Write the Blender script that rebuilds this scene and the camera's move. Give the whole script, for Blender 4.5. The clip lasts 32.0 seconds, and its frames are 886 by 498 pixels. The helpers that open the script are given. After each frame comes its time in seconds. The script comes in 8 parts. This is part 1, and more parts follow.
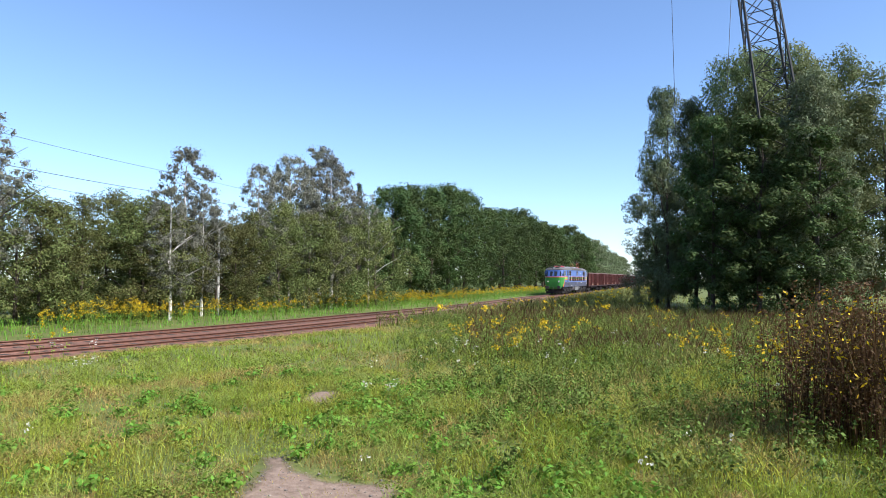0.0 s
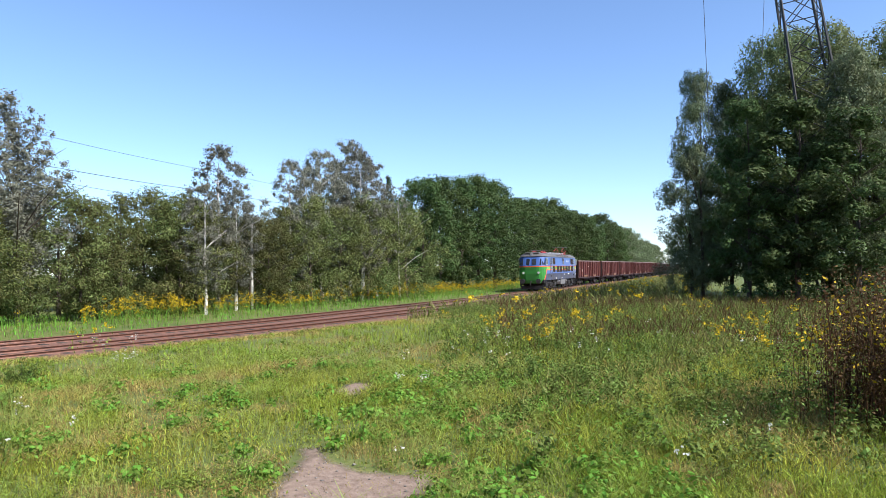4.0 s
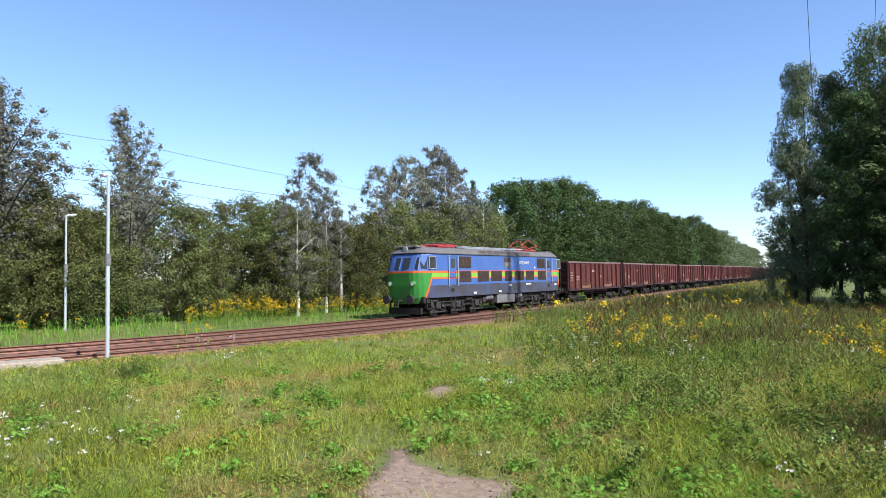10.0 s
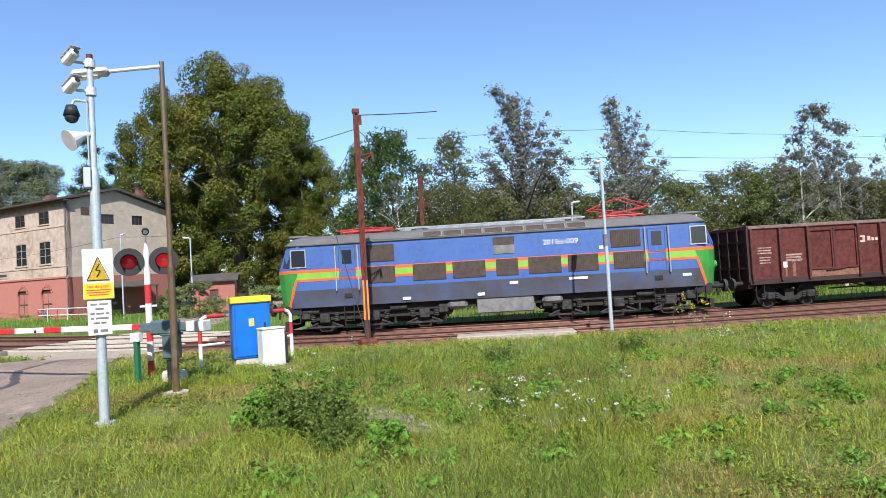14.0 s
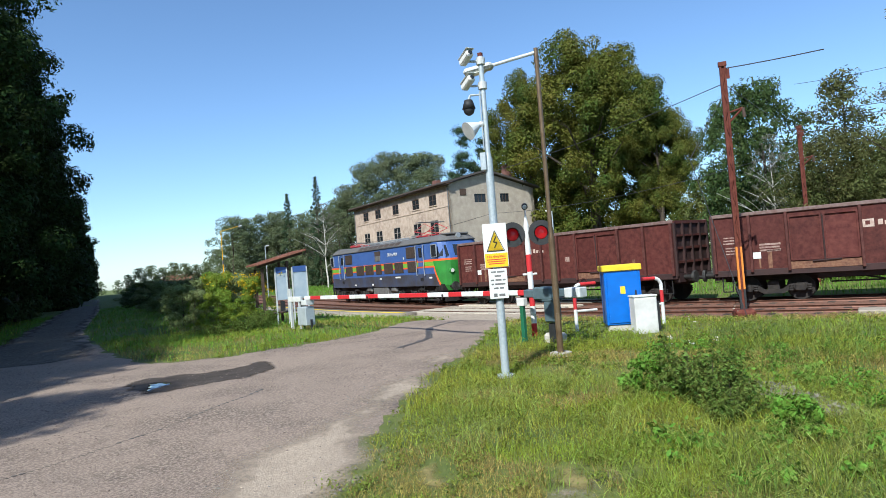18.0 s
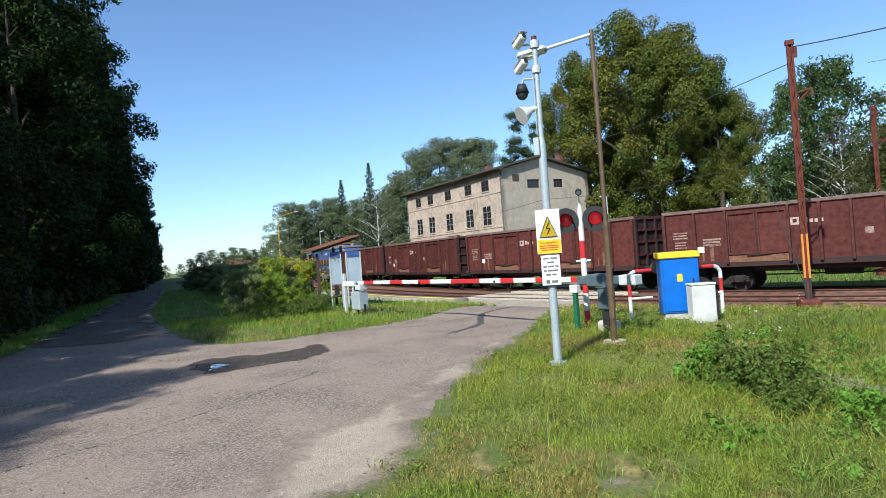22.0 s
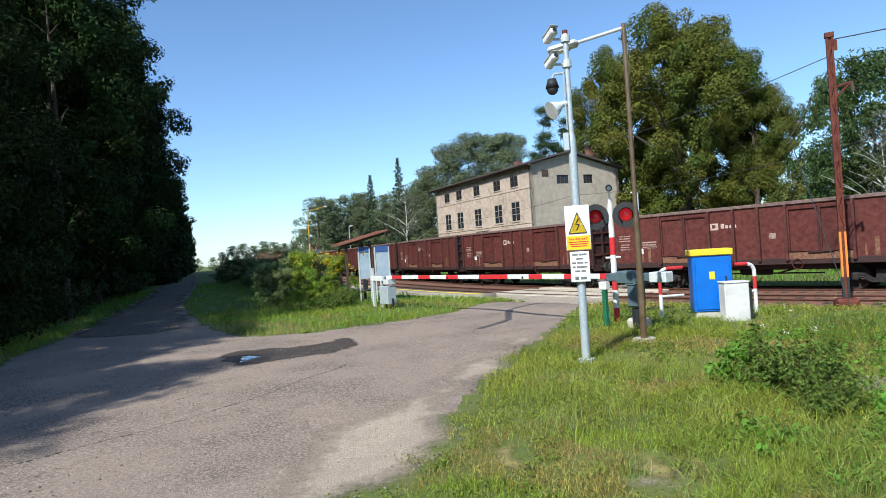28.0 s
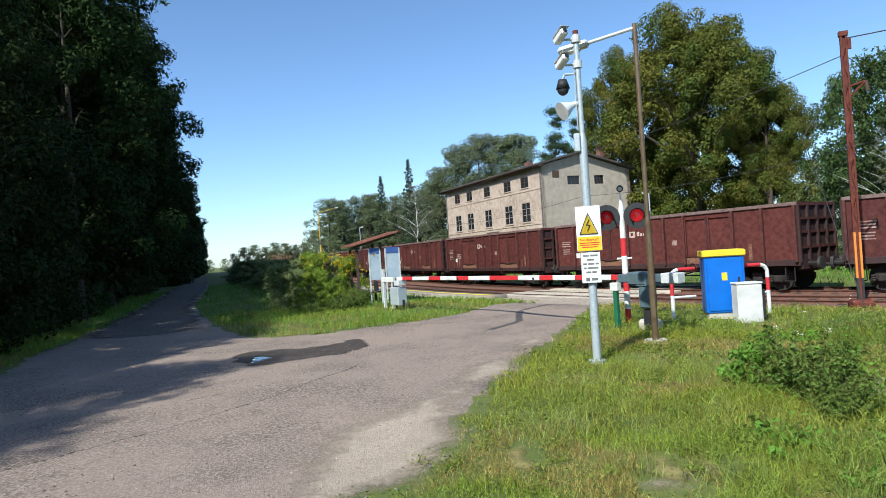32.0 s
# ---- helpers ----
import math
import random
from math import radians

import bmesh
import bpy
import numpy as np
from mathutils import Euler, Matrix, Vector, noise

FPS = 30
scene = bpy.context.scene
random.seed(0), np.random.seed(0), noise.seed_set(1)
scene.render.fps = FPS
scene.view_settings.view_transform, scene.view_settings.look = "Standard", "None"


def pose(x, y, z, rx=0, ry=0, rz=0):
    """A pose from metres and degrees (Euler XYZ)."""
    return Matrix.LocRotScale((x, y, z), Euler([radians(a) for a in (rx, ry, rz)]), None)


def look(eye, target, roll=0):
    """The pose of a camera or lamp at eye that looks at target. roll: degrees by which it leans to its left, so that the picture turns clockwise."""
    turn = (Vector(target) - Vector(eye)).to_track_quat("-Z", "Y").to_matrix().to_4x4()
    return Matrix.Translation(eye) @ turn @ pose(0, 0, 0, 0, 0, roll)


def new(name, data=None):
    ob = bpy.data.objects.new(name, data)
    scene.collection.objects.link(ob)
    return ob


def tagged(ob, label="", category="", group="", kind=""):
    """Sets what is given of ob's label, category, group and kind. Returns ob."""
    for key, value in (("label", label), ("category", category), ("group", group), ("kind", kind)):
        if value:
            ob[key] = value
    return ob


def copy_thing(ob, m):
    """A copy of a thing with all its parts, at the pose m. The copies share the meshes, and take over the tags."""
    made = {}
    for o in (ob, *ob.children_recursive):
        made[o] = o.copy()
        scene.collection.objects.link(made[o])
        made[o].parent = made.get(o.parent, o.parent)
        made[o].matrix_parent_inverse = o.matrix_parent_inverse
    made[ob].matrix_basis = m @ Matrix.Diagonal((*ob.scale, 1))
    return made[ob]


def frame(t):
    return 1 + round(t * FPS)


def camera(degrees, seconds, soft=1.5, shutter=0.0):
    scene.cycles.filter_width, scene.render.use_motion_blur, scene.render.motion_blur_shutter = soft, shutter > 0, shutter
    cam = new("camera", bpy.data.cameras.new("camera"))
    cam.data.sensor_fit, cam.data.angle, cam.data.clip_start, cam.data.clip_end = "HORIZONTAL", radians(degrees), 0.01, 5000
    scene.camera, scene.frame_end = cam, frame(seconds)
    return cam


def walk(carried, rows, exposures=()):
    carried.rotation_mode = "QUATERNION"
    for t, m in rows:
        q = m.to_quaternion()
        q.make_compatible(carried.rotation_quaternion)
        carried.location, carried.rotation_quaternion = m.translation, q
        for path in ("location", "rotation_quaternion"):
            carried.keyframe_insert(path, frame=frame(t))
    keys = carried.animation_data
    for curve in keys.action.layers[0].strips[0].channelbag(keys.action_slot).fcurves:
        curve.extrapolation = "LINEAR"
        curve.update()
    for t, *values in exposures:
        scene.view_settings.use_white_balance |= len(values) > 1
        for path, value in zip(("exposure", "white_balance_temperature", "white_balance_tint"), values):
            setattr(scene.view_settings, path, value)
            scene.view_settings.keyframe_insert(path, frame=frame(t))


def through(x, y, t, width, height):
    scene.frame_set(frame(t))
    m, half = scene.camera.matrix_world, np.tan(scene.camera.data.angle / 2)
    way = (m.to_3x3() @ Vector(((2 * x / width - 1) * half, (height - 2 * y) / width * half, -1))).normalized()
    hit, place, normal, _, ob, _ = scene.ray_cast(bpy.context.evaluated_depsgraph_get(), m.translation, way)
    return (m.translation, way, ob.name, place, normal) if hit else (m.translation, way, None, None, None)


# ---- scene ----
cam = camera(69.0, 32.0, soft=0.8)
EYE = (0.0, 0.0, 1.94)
# seconds, heading, pitch, roll
PATH = (
    (0, 0, 2.66, 0.14), (0.5, 0.55, 2.75, -0.27), (1, 0.91, 2.85, -0.49), (1.5, 2.14, 2.64, -0.1),
    (2, 2.04, 2.35, -0.23), (2.5, 2.02, 2.56, 0.57), (3, 1.75, 2.23, -0.08), (3.5, 2.49, 1.84, 1.11),
    (5.5, 3.49, 2.34, 0.32), (6, 2.82, 2.29, 0.69), (6.5, 3.01, 1.78, 0.5), (7, 3.58, 1.75, -0.03),
    (7.5, 5.33, 2.48, 0.18), (8, 6.29, 2.44, 0.36), (8.5, 6.99, 2.73, -0.19), (9, 7.5, 2.8, 0.5),
    (9.5, 8.66, 2.72, 0.76), (10, 10.23, 2.41, 0.91), (10.5, 12.09, 2.45, 1), (11, 15.86, 2.2, 0.83),
    (11.5, 20.76, 1.96, 0.56), (12, 25.97, 1.67, 0.42), (12.5, 31.15, 1.76, 1.98), (13, 38.27, 2.08, 2.81),
    (13.5, 45.64, 1.57, 3.09), (14, 52.55, 1.85, 3.4), (14.5, 57.65, 2.19, 3.25), (15, 62.1, 1.89, 3.18),
    (15.5, 66.37, 1.73, 3.3), (17.5, 80.64, 1.6, 4.3), (18, 83.32, 1.32, 4.52), (18.5, 85.52, 1.26, 4.18),
    (19, 86.64, 1.11, 3.75), (19.5, 87.21, 1.06, 3.64), (20, 87.72, 1.05, 3.71), (20.5, 88.04, 1.31, 3.63),
    (21, 88.02, 1.08, 3.77), (21.5, 88.08, 1.03, 3.9), (22, 87.95, 0.42, 4.2), (22.5, 88.13, 0.48, 3.95),
    (23, 88.3, 0.46, 3.78), (23.5, 88.5, 0.57, 3.84), (24, 88.86, 0.7, 3.92), (24.5, 89.1, 0.6, 3.88),
    (25, 89.35, 0.61, 3.84), (25.5, 89.54, 0.62, 4.13), (27.5, 90.24, 0.32, 3.99), (28, 90.46, 0.18, 3.75),
    (28.5, 90.59, 0.07, 4.01), (29, 90.85, -0.09, 4.19), (29.5, 90.86, 0.11, 4.08), (30, 90.92, 0.17, 4.01),
    (30.5, 90.89, 0.28, 3.98), (31, 91.02, 0.22, 3.85), (31.5, 91.18, 0.46, 3.83), (32, 91.39, 0.34, 3.81),
)


def sway(t):
    """The small sidestep while turning: metres to the right and ahead."""
    u = max(0.0, min(1.0, (t - 12.5) / 1.5, (17.5 - t) / 1.75))
    u = u * u * (3 - 2 * u)
    return 0.30 * u, 0.28 * u


def stand(t, h, p, r):
    right, ahead = sway(t)
    a = radians(h)
    return pose(EYE[0] + math.cos(a) * right - math.sin(a) * ahead, EYE[1] + math.sin(a) * right + math.cos(a) * ahead, EYE[2], 90 + p, r, h)


walk(cam, [(t, stand(t, h, p, r)) for t, h, p, r in PATH],
     [(0, 0.75, 6080, 12), (10, 0.72, 6080, 12), (15.5, 0.5, 6050, 8), (18, 0.4, 5900, 4), (32, 0.4, 5900, 4)])

# ---- light ----
SUN_TO = Vector((0.84, -0.54, 0.0)).normalized()
SUN_UP = radians(43)
sun = new("sun", bpy.data.lights.new("sun", "SUN"))
sun.data.energy, sun.data.angle, sun.data.color = 4.9, radians(0.6), (1.0, 0.95, 0.86)
sun_way = Vector((SUN_TO.x * math.cos(SUN_UP), SUN_TO.y * math.cos(SUN_UP), math.sin(SUN_UP)))
sun.matrix_world = look(sun_way * 100, (0, 0, 0))
world = bpy.data.worlds.new("sky")
scene.world = world
world.use_nodes = True
wn = world.node_tree.nodes
sky = wn.new("ShaderNodeTexSky")
sky.sky_type, sky.sun_disc = "NISHITA", False
sky.sun_elevation, sky.sun_rotation = SUN_UP, math.atan2(SUN_TO.x, SUN_TO.y)
sky.air_density, sky.dust_density, sky.ozone_density, sky.altitude = 0.85, 0.5, 3.4, 100
wn["Background"].inputs[1].default_value = 0.145
world.node_tree.links.new(sky.outputs[0], wn["Background"].inputs[0])

# ---- materials ----
def material(name, base, second=None, rough=0.8, metal=0.0, scale=3.0, bump=0.0, bump_scale=40.0, detail=6.0, third=None, third_scale=0.6,
             random=0.0, spec=0.4, emit=None, island=0.0, lo=0.35, hi=0.65):
    """A surface of two or three tones mixed by noise in metres, with fine relief."""
    m = bpy.data.materials.new(name)
    m.use_nodes = True
    n, l = m.node_tree.nodes, m.node_tree.links
    b = n["Principled BSDF"]
    b.inputs["Roughness"].default_value, b.inputs["Metallic"].default_value = rough, metal
    b.inputs["Specular IOR Level"].default_value = spec
    co = n.new("ShaderNodeTexCoord").outputs["Object"]
    col = n.new("ShaderNodeRGB")
    col.outputs[0].default_value = (*base, 1)
    out = col.outputs[0]
    for tone, size in ((second, scale), (third, third_scale)):
        if tone is None:
            continue
        tex = n.new("ShaderNodeTexNoise")
        tex.inputs["Scale"].default_value, tex.inputs["Detail"].default_value, tex.inputs["Roughness"].default_value = size, detail, 0.62
        l.new(co, tex.inputs["Vector"])
        ramp = n.new("ShaderNodeMapRange")
        ramp.inputs[1].default_value, ramp.inputs[2].default_value = lo, hi
        l.new(tex.outputs["Fac"], ramp.inputs[0])
        mix = n.new("ShaderNodeMix")
        mix.data_type = "RGBA"
        l.new(ramp.outputs[0], mix.inputs[0])
        l.new(out, mix.inputs[6])
        mix.inputs[7].default_value = (*tone, 1)
        out = mix.outputs[2]
    if random or island:
        src = n.new("ShaderNodeNewGeometry").outputs["Random Per Island"] if island else n.new("ShaderNodeObjectInfo").outputs["Random"]
        amount = island or random
        mr = n.new("ShaderNodeMapRange")
        mr.inputs[3].default_value, mr.inputs[4].default_value = 1 - amount, 1 + amount
        l.new(src, mr.inputs[0])
        hsv = n.new("ShaderNodeHueSaturation")
        l.new(mr.outputs[0], hsv.inputs["Value"])
        if island:
            hue = n.new("ShaderNodeMapRange")
            hue.inputs[3].default_value, hue.inputs[4].default_value = 0.5 - island * 0.06, 0.5 + island * 0.05
            l.new(src, hue.inputs[0])
            l.new(hue.outputs[0], hsv.inputs["Hue"])
        l.new(out, hsv.inputs["Color"])
        out = hsv.outputs[0]
    l.new(out, b.inputs["Base Color"])
    if bump:
        tex = n.new("ShaderNodeTexNoise")
        tex.inputs["Scale"].default_value, tex.inputs["Detail"].default_value = bump_scale, 5
        l.new(co, tex.inputs["Vector"])
        bp = n.new("ShaderNodeBump")
        bp.inputs["Strength"].default_value, bp.inputs["Distance"].default_value = bump, 0.02
        l.new(tex.outputs["Fac"], bp.inputs["Height"])
        l.new(bp.outputs[0], b.inputs["Normal"])
    if emit:
        b.inputs["Emission Color"].default_value, b.inputs["Emission Strength"].default_value = (*emit[:3], 1), emit[3]
    return m


def leafy(name, base, second, island=0.34, through=0.3, scale=0.35, each=0.0, gloss=0.16):
    """Leaves: two tones, each leaf its own value, some light passing through."""
    m = material(name, base, second, rough=0.62, scale=scale, island=island, spec=gloss)
    n, l = m.node_tree.nodes, m.node_tree.links
    b, o = n["Principled BSDF"], n["Material Output"]
    if each:  # every plant a little different from its neighbours
        rnd = n.new("ShaderNodeObjectInfo").outputs["Random"]
        hsv = n.new("ShaderNodeHueSaturation")
        for slot, lo, hi in (("Value", 1 - each, 1 + each), ("Hue", 0.5 - each * 0.07, 0.5 + each * 0.05)):
            mr = n.new("ShaderNodeMapRange")
            mr.inputs[3].default_value, mr.inputs[4].default_value = lo, hi
            l.new(rnd, mr.inputs[0])
            l.new(mr.outputs[0], hsv.inputs[slot])
        l.new(b.inputs["Base Color"].links[0].from_socket, hsv.inputs["Color"])
        l.new(hsv.outputs[0], b.inputs["Base Color"])
    tr = n.new("ShaderNodeBsdfTranslucent")
    mx = n.new("ShaderNodeMixShader")
    mx.inputs[0].default_value = through
    l.new(b.inputs["Base Color"].links[0].from_socket, tr.inputs["Color"])
    l.new(b.outputs[0], mx.inputs[1])
    l.new(tr.outputs[0], mx.inputs[2])
    l.new(mx.outputs[0], o.inputs["Surface"])
    return m


M = {}
M["soil_grass"] = material("soil_grass", (0.0978, 0.1275, 0.0221), (0.1827, 0.1827, 0.0467), rough=0.95, scale=9, bump=1.0, bump_scale=30, third=(0.085, 0.115, 0.022), third_scale=0.5)
M["dirt"] = material("dirt", (0.225, 0.152, 0.108), (0.15, 0.10, 0.070), rough=0.95, scale=2.5, bump=0.9, bump_scale=26, third=(0.29, 0.21, 0.155), third_scale=12)
M["asphalt"] = material("asphalt", (0.275, 0.21, 0.167), (0.15, 0.118, 0.097), rough=0.92, scale=0.5, bump=1.0, bump_scale=60, third=(0.39, 0.30, 0.24), third_scale=30, spec=0.12, lo=0.43, hi=0.62)
M["sand"] = material("sand", (0.50, 0.395, 0.295), (0.39, 0.305, 0.23), rough=0.95, scale=1.6, bump=0.6, bump_scale=50, third=(0.30, 0.235, 0.18), third_scale=26)
M["trodden"] = material("trodden", (0.36, 0.265, 0.105), (0.22, 0.18, 0.06), rough=0.95, scale=7, bump=0.8, bump_scale=45, third=(0.27, 0.235, 0.08), third_scale=18)
M["gravel"] = material("gravel", (0.20, 0.165, 0.125), (0.11, 0.095, 0.07), rough=0.9, scale=12, bump=0.9, bump_scale=25, third=(0.27, 0.235, 0.195), third_scale=30)
M["ballast"] = material("ballast", (0.165, 0.070, 0.045), (0.085, 0.040, 0.028), rough=0.95, scale=9, bump=1.0, bump_scale=18, third=(0.235, 0.120, 0.080), third_scale=24)
M["water"] = material("water", (0.05, 0.045, 0.04), rough=0.04, spec=0.6)
M["wet"] = material("wet", (0.050, 0.039, 0.031), (0.085, 0.066, 0.053), rough=0.75, spec=0.15, scale=3, bump=0.3)
M["rail"] = material("rail", (0.17, 0.075, 0.048), (0.10, 0.05, 0.035), rough=0.5, metal=0.4, scale=8)
M["sleeper"] = material("sleeper", (0.085, 0.058, 0.043), (0.05, 0.036, 0.028), rough=0.9, scale=6, random=0.35, bump=0.4)
M["bark"] = material("bark", (0.10, 0.075, 0.055), (0.05, 0.04, 0.03), rough=0.95, scale=5, bump=0.8, bump_scale=12)
M["birch_bark"] = material("birch_bark", (0.60, 0.57, 0.52), (0.10, 0.09, 0.08), rough=0.85, scale=4, lo=0.55, hi=0.66)
M["leaf_mid"] = leafy("leaf_mid", (0.150, 0.205, 0.070), (0.215, 0.24, 0.098), each=0.2)
M["leaf_wood"] = leafy("leaf_wood", (0.098, 0.132, 0.037), (0.165, 0.160, 0.056), through=0.28, scale=0.12, each=0.34)
M["leaf_dark"] = leafy("leaf_dark", (0.053, 0.088, 0.0255), (0.082, 0.114, 0.0347), through=0.28, each=0.22)
M["leaf_oak"] = leafy("leaf_oak", (0.052, 0.092, 0.0153), (0.165, 0.152, 0.0240), through=0.25, scale=0.3, each=0.1)
M["leaf_gold"] = leafy("leaf_gold", (0.15, 0.25, 0.034), (0.29, 0.33, 0.04), scale=1.0, through=0.4)
M["leaf_birch"] = leafy("leaf_birch", (0.1665, 0.1755, 0.1278), (0.216, 0.2052, 0.1548), each=0.2)
M["leaf_pine"] = leafy("leaf_pine", (0.036, 0.0675, 0.0315), (0.054, 0.081, 0.036), through=0.1)
M["leaf_weed"] = leafy("leaf_weed", (0.1755, 0.2385, 0.0396), (0.252, 0.2925, 0.054), through=0.42)
M["grass"] = leafy("grass", (0.245, 0.3, 0.03), (0.385, 0.36, 0.055), through=0.4, island=0.6, scale=0.5)
M["grass_tall"] = leafy("grass_tall", (0.125, 0.15, 0.032), (0.22, 0.2, 0.065), island=0.6, scale=0.3)
M["goldenrod"] = leafy("goldenrod", (0.5, 0.37, 0.014), (0.63, 0.44, 0.02), island=0.25)
M["white_flower"] = leafy("white_flower", (0.76, 0.74, 0.66), (0.62, 0.61, 0.52), island=0.15)
M["dry_weed"] = leafy("dry_weed", (0.075, 0.042, 0.020), (0.13, 0.075, 0.03))
M["loco_blue"] = material("loco_blue", (0.055, 0.120, 0.345), (0.044, 0.092, 0.27), rough=0.42, scale=1.2, third=(0.066, 0.122, 0.315), third_scale=6)
M["loco_grey"] = material("loco_grey", (0.052, 0.074, 0.155), (0.070, 0.080, 0.115), rough=0.6, scale=2.5, third=(0.05, 0.042, 0.038), third_scale=0.7)
M["loco_roof"] = material("loco_roof", (0.145, 0.142, 0.14), (0.09, 0.088, 0.086), rough=0.75, scale=1.6, third=(0.115, 0.105, 0.098), third_scale=5)
M["loco_green"] = material("loco_green", (0.048, 0.25, 0.042), (0.04, 0.19, 0.036), rough=0.42, scale=1.6)
M["loco_orange"] = material("loco_orange", (0.80, 0.13, 0.03), (0.65, 0.11, 0.03), rough=0.45, scale=2)
M["grille"] = material("grille", (0.044, 0.032, 0.027), (0.075, 0.052, 0.040), rough=0.75, scale=5)
M["red_paint"] = material("red_paint", (0.50, 0.04, 0.045), (0.35, 0.035, 0.04), rough=0.5, scale=4)
M["black_steel"] = material("black_steel", (0.012, 0.011, 0.011), (0.025, 0.022, 0.02), rough=0.8, scale=4, bump=0.2)
M["grey_steel"] = material("grey_steel", (0.22, 0.215, 0.21), (0.13, 0.125, 0.12), rough=0.6, metal=0.3, scale=4)
M["glass_dark"] = material("glass_dark", (0.025, 0.028, 0.032), rough=0.10, spec=0.4)
M["alu"] = material("alu", (0.55, 0.56, 0.57), (0.42, 0.43, 0.44), rough=0.4, metal=0.5, scale=6)
M["white_paint"] = material("white_paint", (0.74, 0.74, 0.72), (0.60, 0.59, 0.56), rough=0.5, scale=5)
M["wagon_red"] = material("wagon_red", (0.080, 0.0190, 0.0175), (0.052, 0.0155, 0.0145), rough=0.66, scale=0.8, third=(0.118, 0.037, 0.029), third_scale=5, spec=0.18, random=0.18, bump=0.25, bump_scale=8)
M["wagon_dark"] = material("wagon_dark", (0.045, 0.020, 0.018), (0.03, 0.016, 0.015), rough=0.75, scale=2)
M["rust"] = material("rust", (0.15, 0.062, 0.036), (0.085, 0.034, 0.026), rough=0.85, scale=3, third=(0.23, 0.12, 0.07), third_scale=9)
M["bogie"] = material("bogie", (0.016, 0.014, 0.013), (0.034, 0.027, 0.023), rough=0.85, scale=5)
M["chalk"] = material("chalk", (0.42, 0.31, 0.26), (0.16, 0.07, 0.06), rough=0.8, scale=11)
M["lamp_glass"] = material("lamp_glass", (0.75, 0.75, 0.68), rough=0.15, spec=0.7)
M["galv"] = material("galv", (0.42, 0.47, 0.50), (0.34, 0.39, 0.42), rough=0.5, metal=0.25, scale=3, third=(0.48, 0.52, 0.54), third_scale=18)
M["pale_steel"] = material("pale_steel", (0.60, 0.61, 0.60), (0.48, 0.49, 0.48), rough=0.5, scale=5)
M["brown_pole"] = material("brown_pole", (0.15, 0.095, 0.055), (0.22, 0.155, 0.095), rough=0.38, metal=0.5, scale=3)
M["cabinet_blue"] = material("cabinet_blue", (0.010, 0.145, 0.58), (0.010, 0.12, 0.48), rough=0.4, scale=2.5)
M["yellow"] = material("yellow", (0.80, 0.58, 0.02), (0.70, 0.50, 0.03), rough=0.5, scale=4)
M["amber"] = material("amber", (0.86, 0.52, 0.012), (0.80, 0.47, 0.012), rough=0.5, scale=4)
M["white_box"] = material("white_box", (0.70, 0.68, 0.65), (0.55, 0.53, 0.50), rough=0.6, scale=3)
M["red_sign"] = material("red_sign", (0.58, 0.03, 0.035), (0.48, 0.03, 0.035), rough=0.45, scale=5)
M["matt_black"] = material("matt_black", (0.018, 0.018, 0.02), (0.03, 0.03, 0.03), rough=0.6, scale=6)
M["lit_red"] = material("lit_red", (0.20, 0.006, 0.010), rough=0.2, emit=(1.0, 0.03, 0.04, 0.26))
M["dull_red"] = material("dull_red", (0.09, 0.006, 0.010), rough=0.2, emit=(1.0, 0.02, 0.03, 0.09))
M["green_post"] = material("green_post", (0.02, 0.14, 0.07), (0.02, 0.11, 0.05), rough=0.5, scale=5)
M["teal_grey"] = material("teal_grey", (0.10, 0.145, 0.16), (0.07, 0.10, 0.115), rough=0.5, scale=5)
M["concrete"] = material("concrete", (0.44, 0.40, 0.35), (0.33, 0.30, 0.26), rough=0.9, scale=2.5, bump=0.4, third=(0.50, 0.46, 0.40), third_scale=14, random=0.12)
M["plaster"] = material("plaster", (0.48, 0.365, 0.285), (0.25, 0.178, 0.135), rough=0.9, scale=0.45, bump=0.3, third=(0.57, 0.46, 0.37), third_scale=2.0, lo=0.40, hi=0.72)
M["plaster_grey"] = material("plaster_grey", (0.4, 0.335, 0.265), (0.3, 0.245, 0.195), rough=0.9, scale=0.4, bump=0.3, third=(0.47, 0.40, 0.32), third_scale=1.6)
M["brick"] = material("brick", (0.34, 0.118, 0.092), (0.25, 0.088, 0.070), rough=0.9, scale=3, third=(0.40, 0.17, 0.135), third_scale=14, random=0.25)
M["sooty_brick"] = material("sooty_brick", (0.17, 0.075, 0.058), (0.10, 0.050, 0.042), rough=0.9, scale=3, third=(0.21, 0.10, 0.075), third_scale=14)
M["roof_felt"] = material("roof_felt", (0.06, 0.05, 0.045), (0.09, 0.075, 0.065), rough=0.9, scale=1.2)
M["rusty_roof"] = material("rusty_roof", (0.22, 0.075, 0.045), (0.12, 0.055, 0.04), rough=0.85, scale=2.5, third=(0.29, 0.125, 0.08), third_scale=8)
M["wood_dark"] = material("wood_dark", (0.09, 0.055, 0.04), (0.06, 0.04, 0.03), rough=0.8, scale=6)
M["window_white"] = material("window_white", (0.40, 0.335, 0.28), (0.26, 0.215, 0.18), rough=0.7, scale=5)
M["mast_brown"] = material("mast_brown", (0.105, 0.022, 0.014), (0.07, 0.018, 0.013), rough=0.7, scale=2, third=(0.15, 0.045, 0.03), third_scale=7, spec=0.2)
M["mast_orange"] = material("mast_orange", (0.70, 0.22, 0.03), (0.58, 0.18, 0.03), rough=0.6, scale=4)
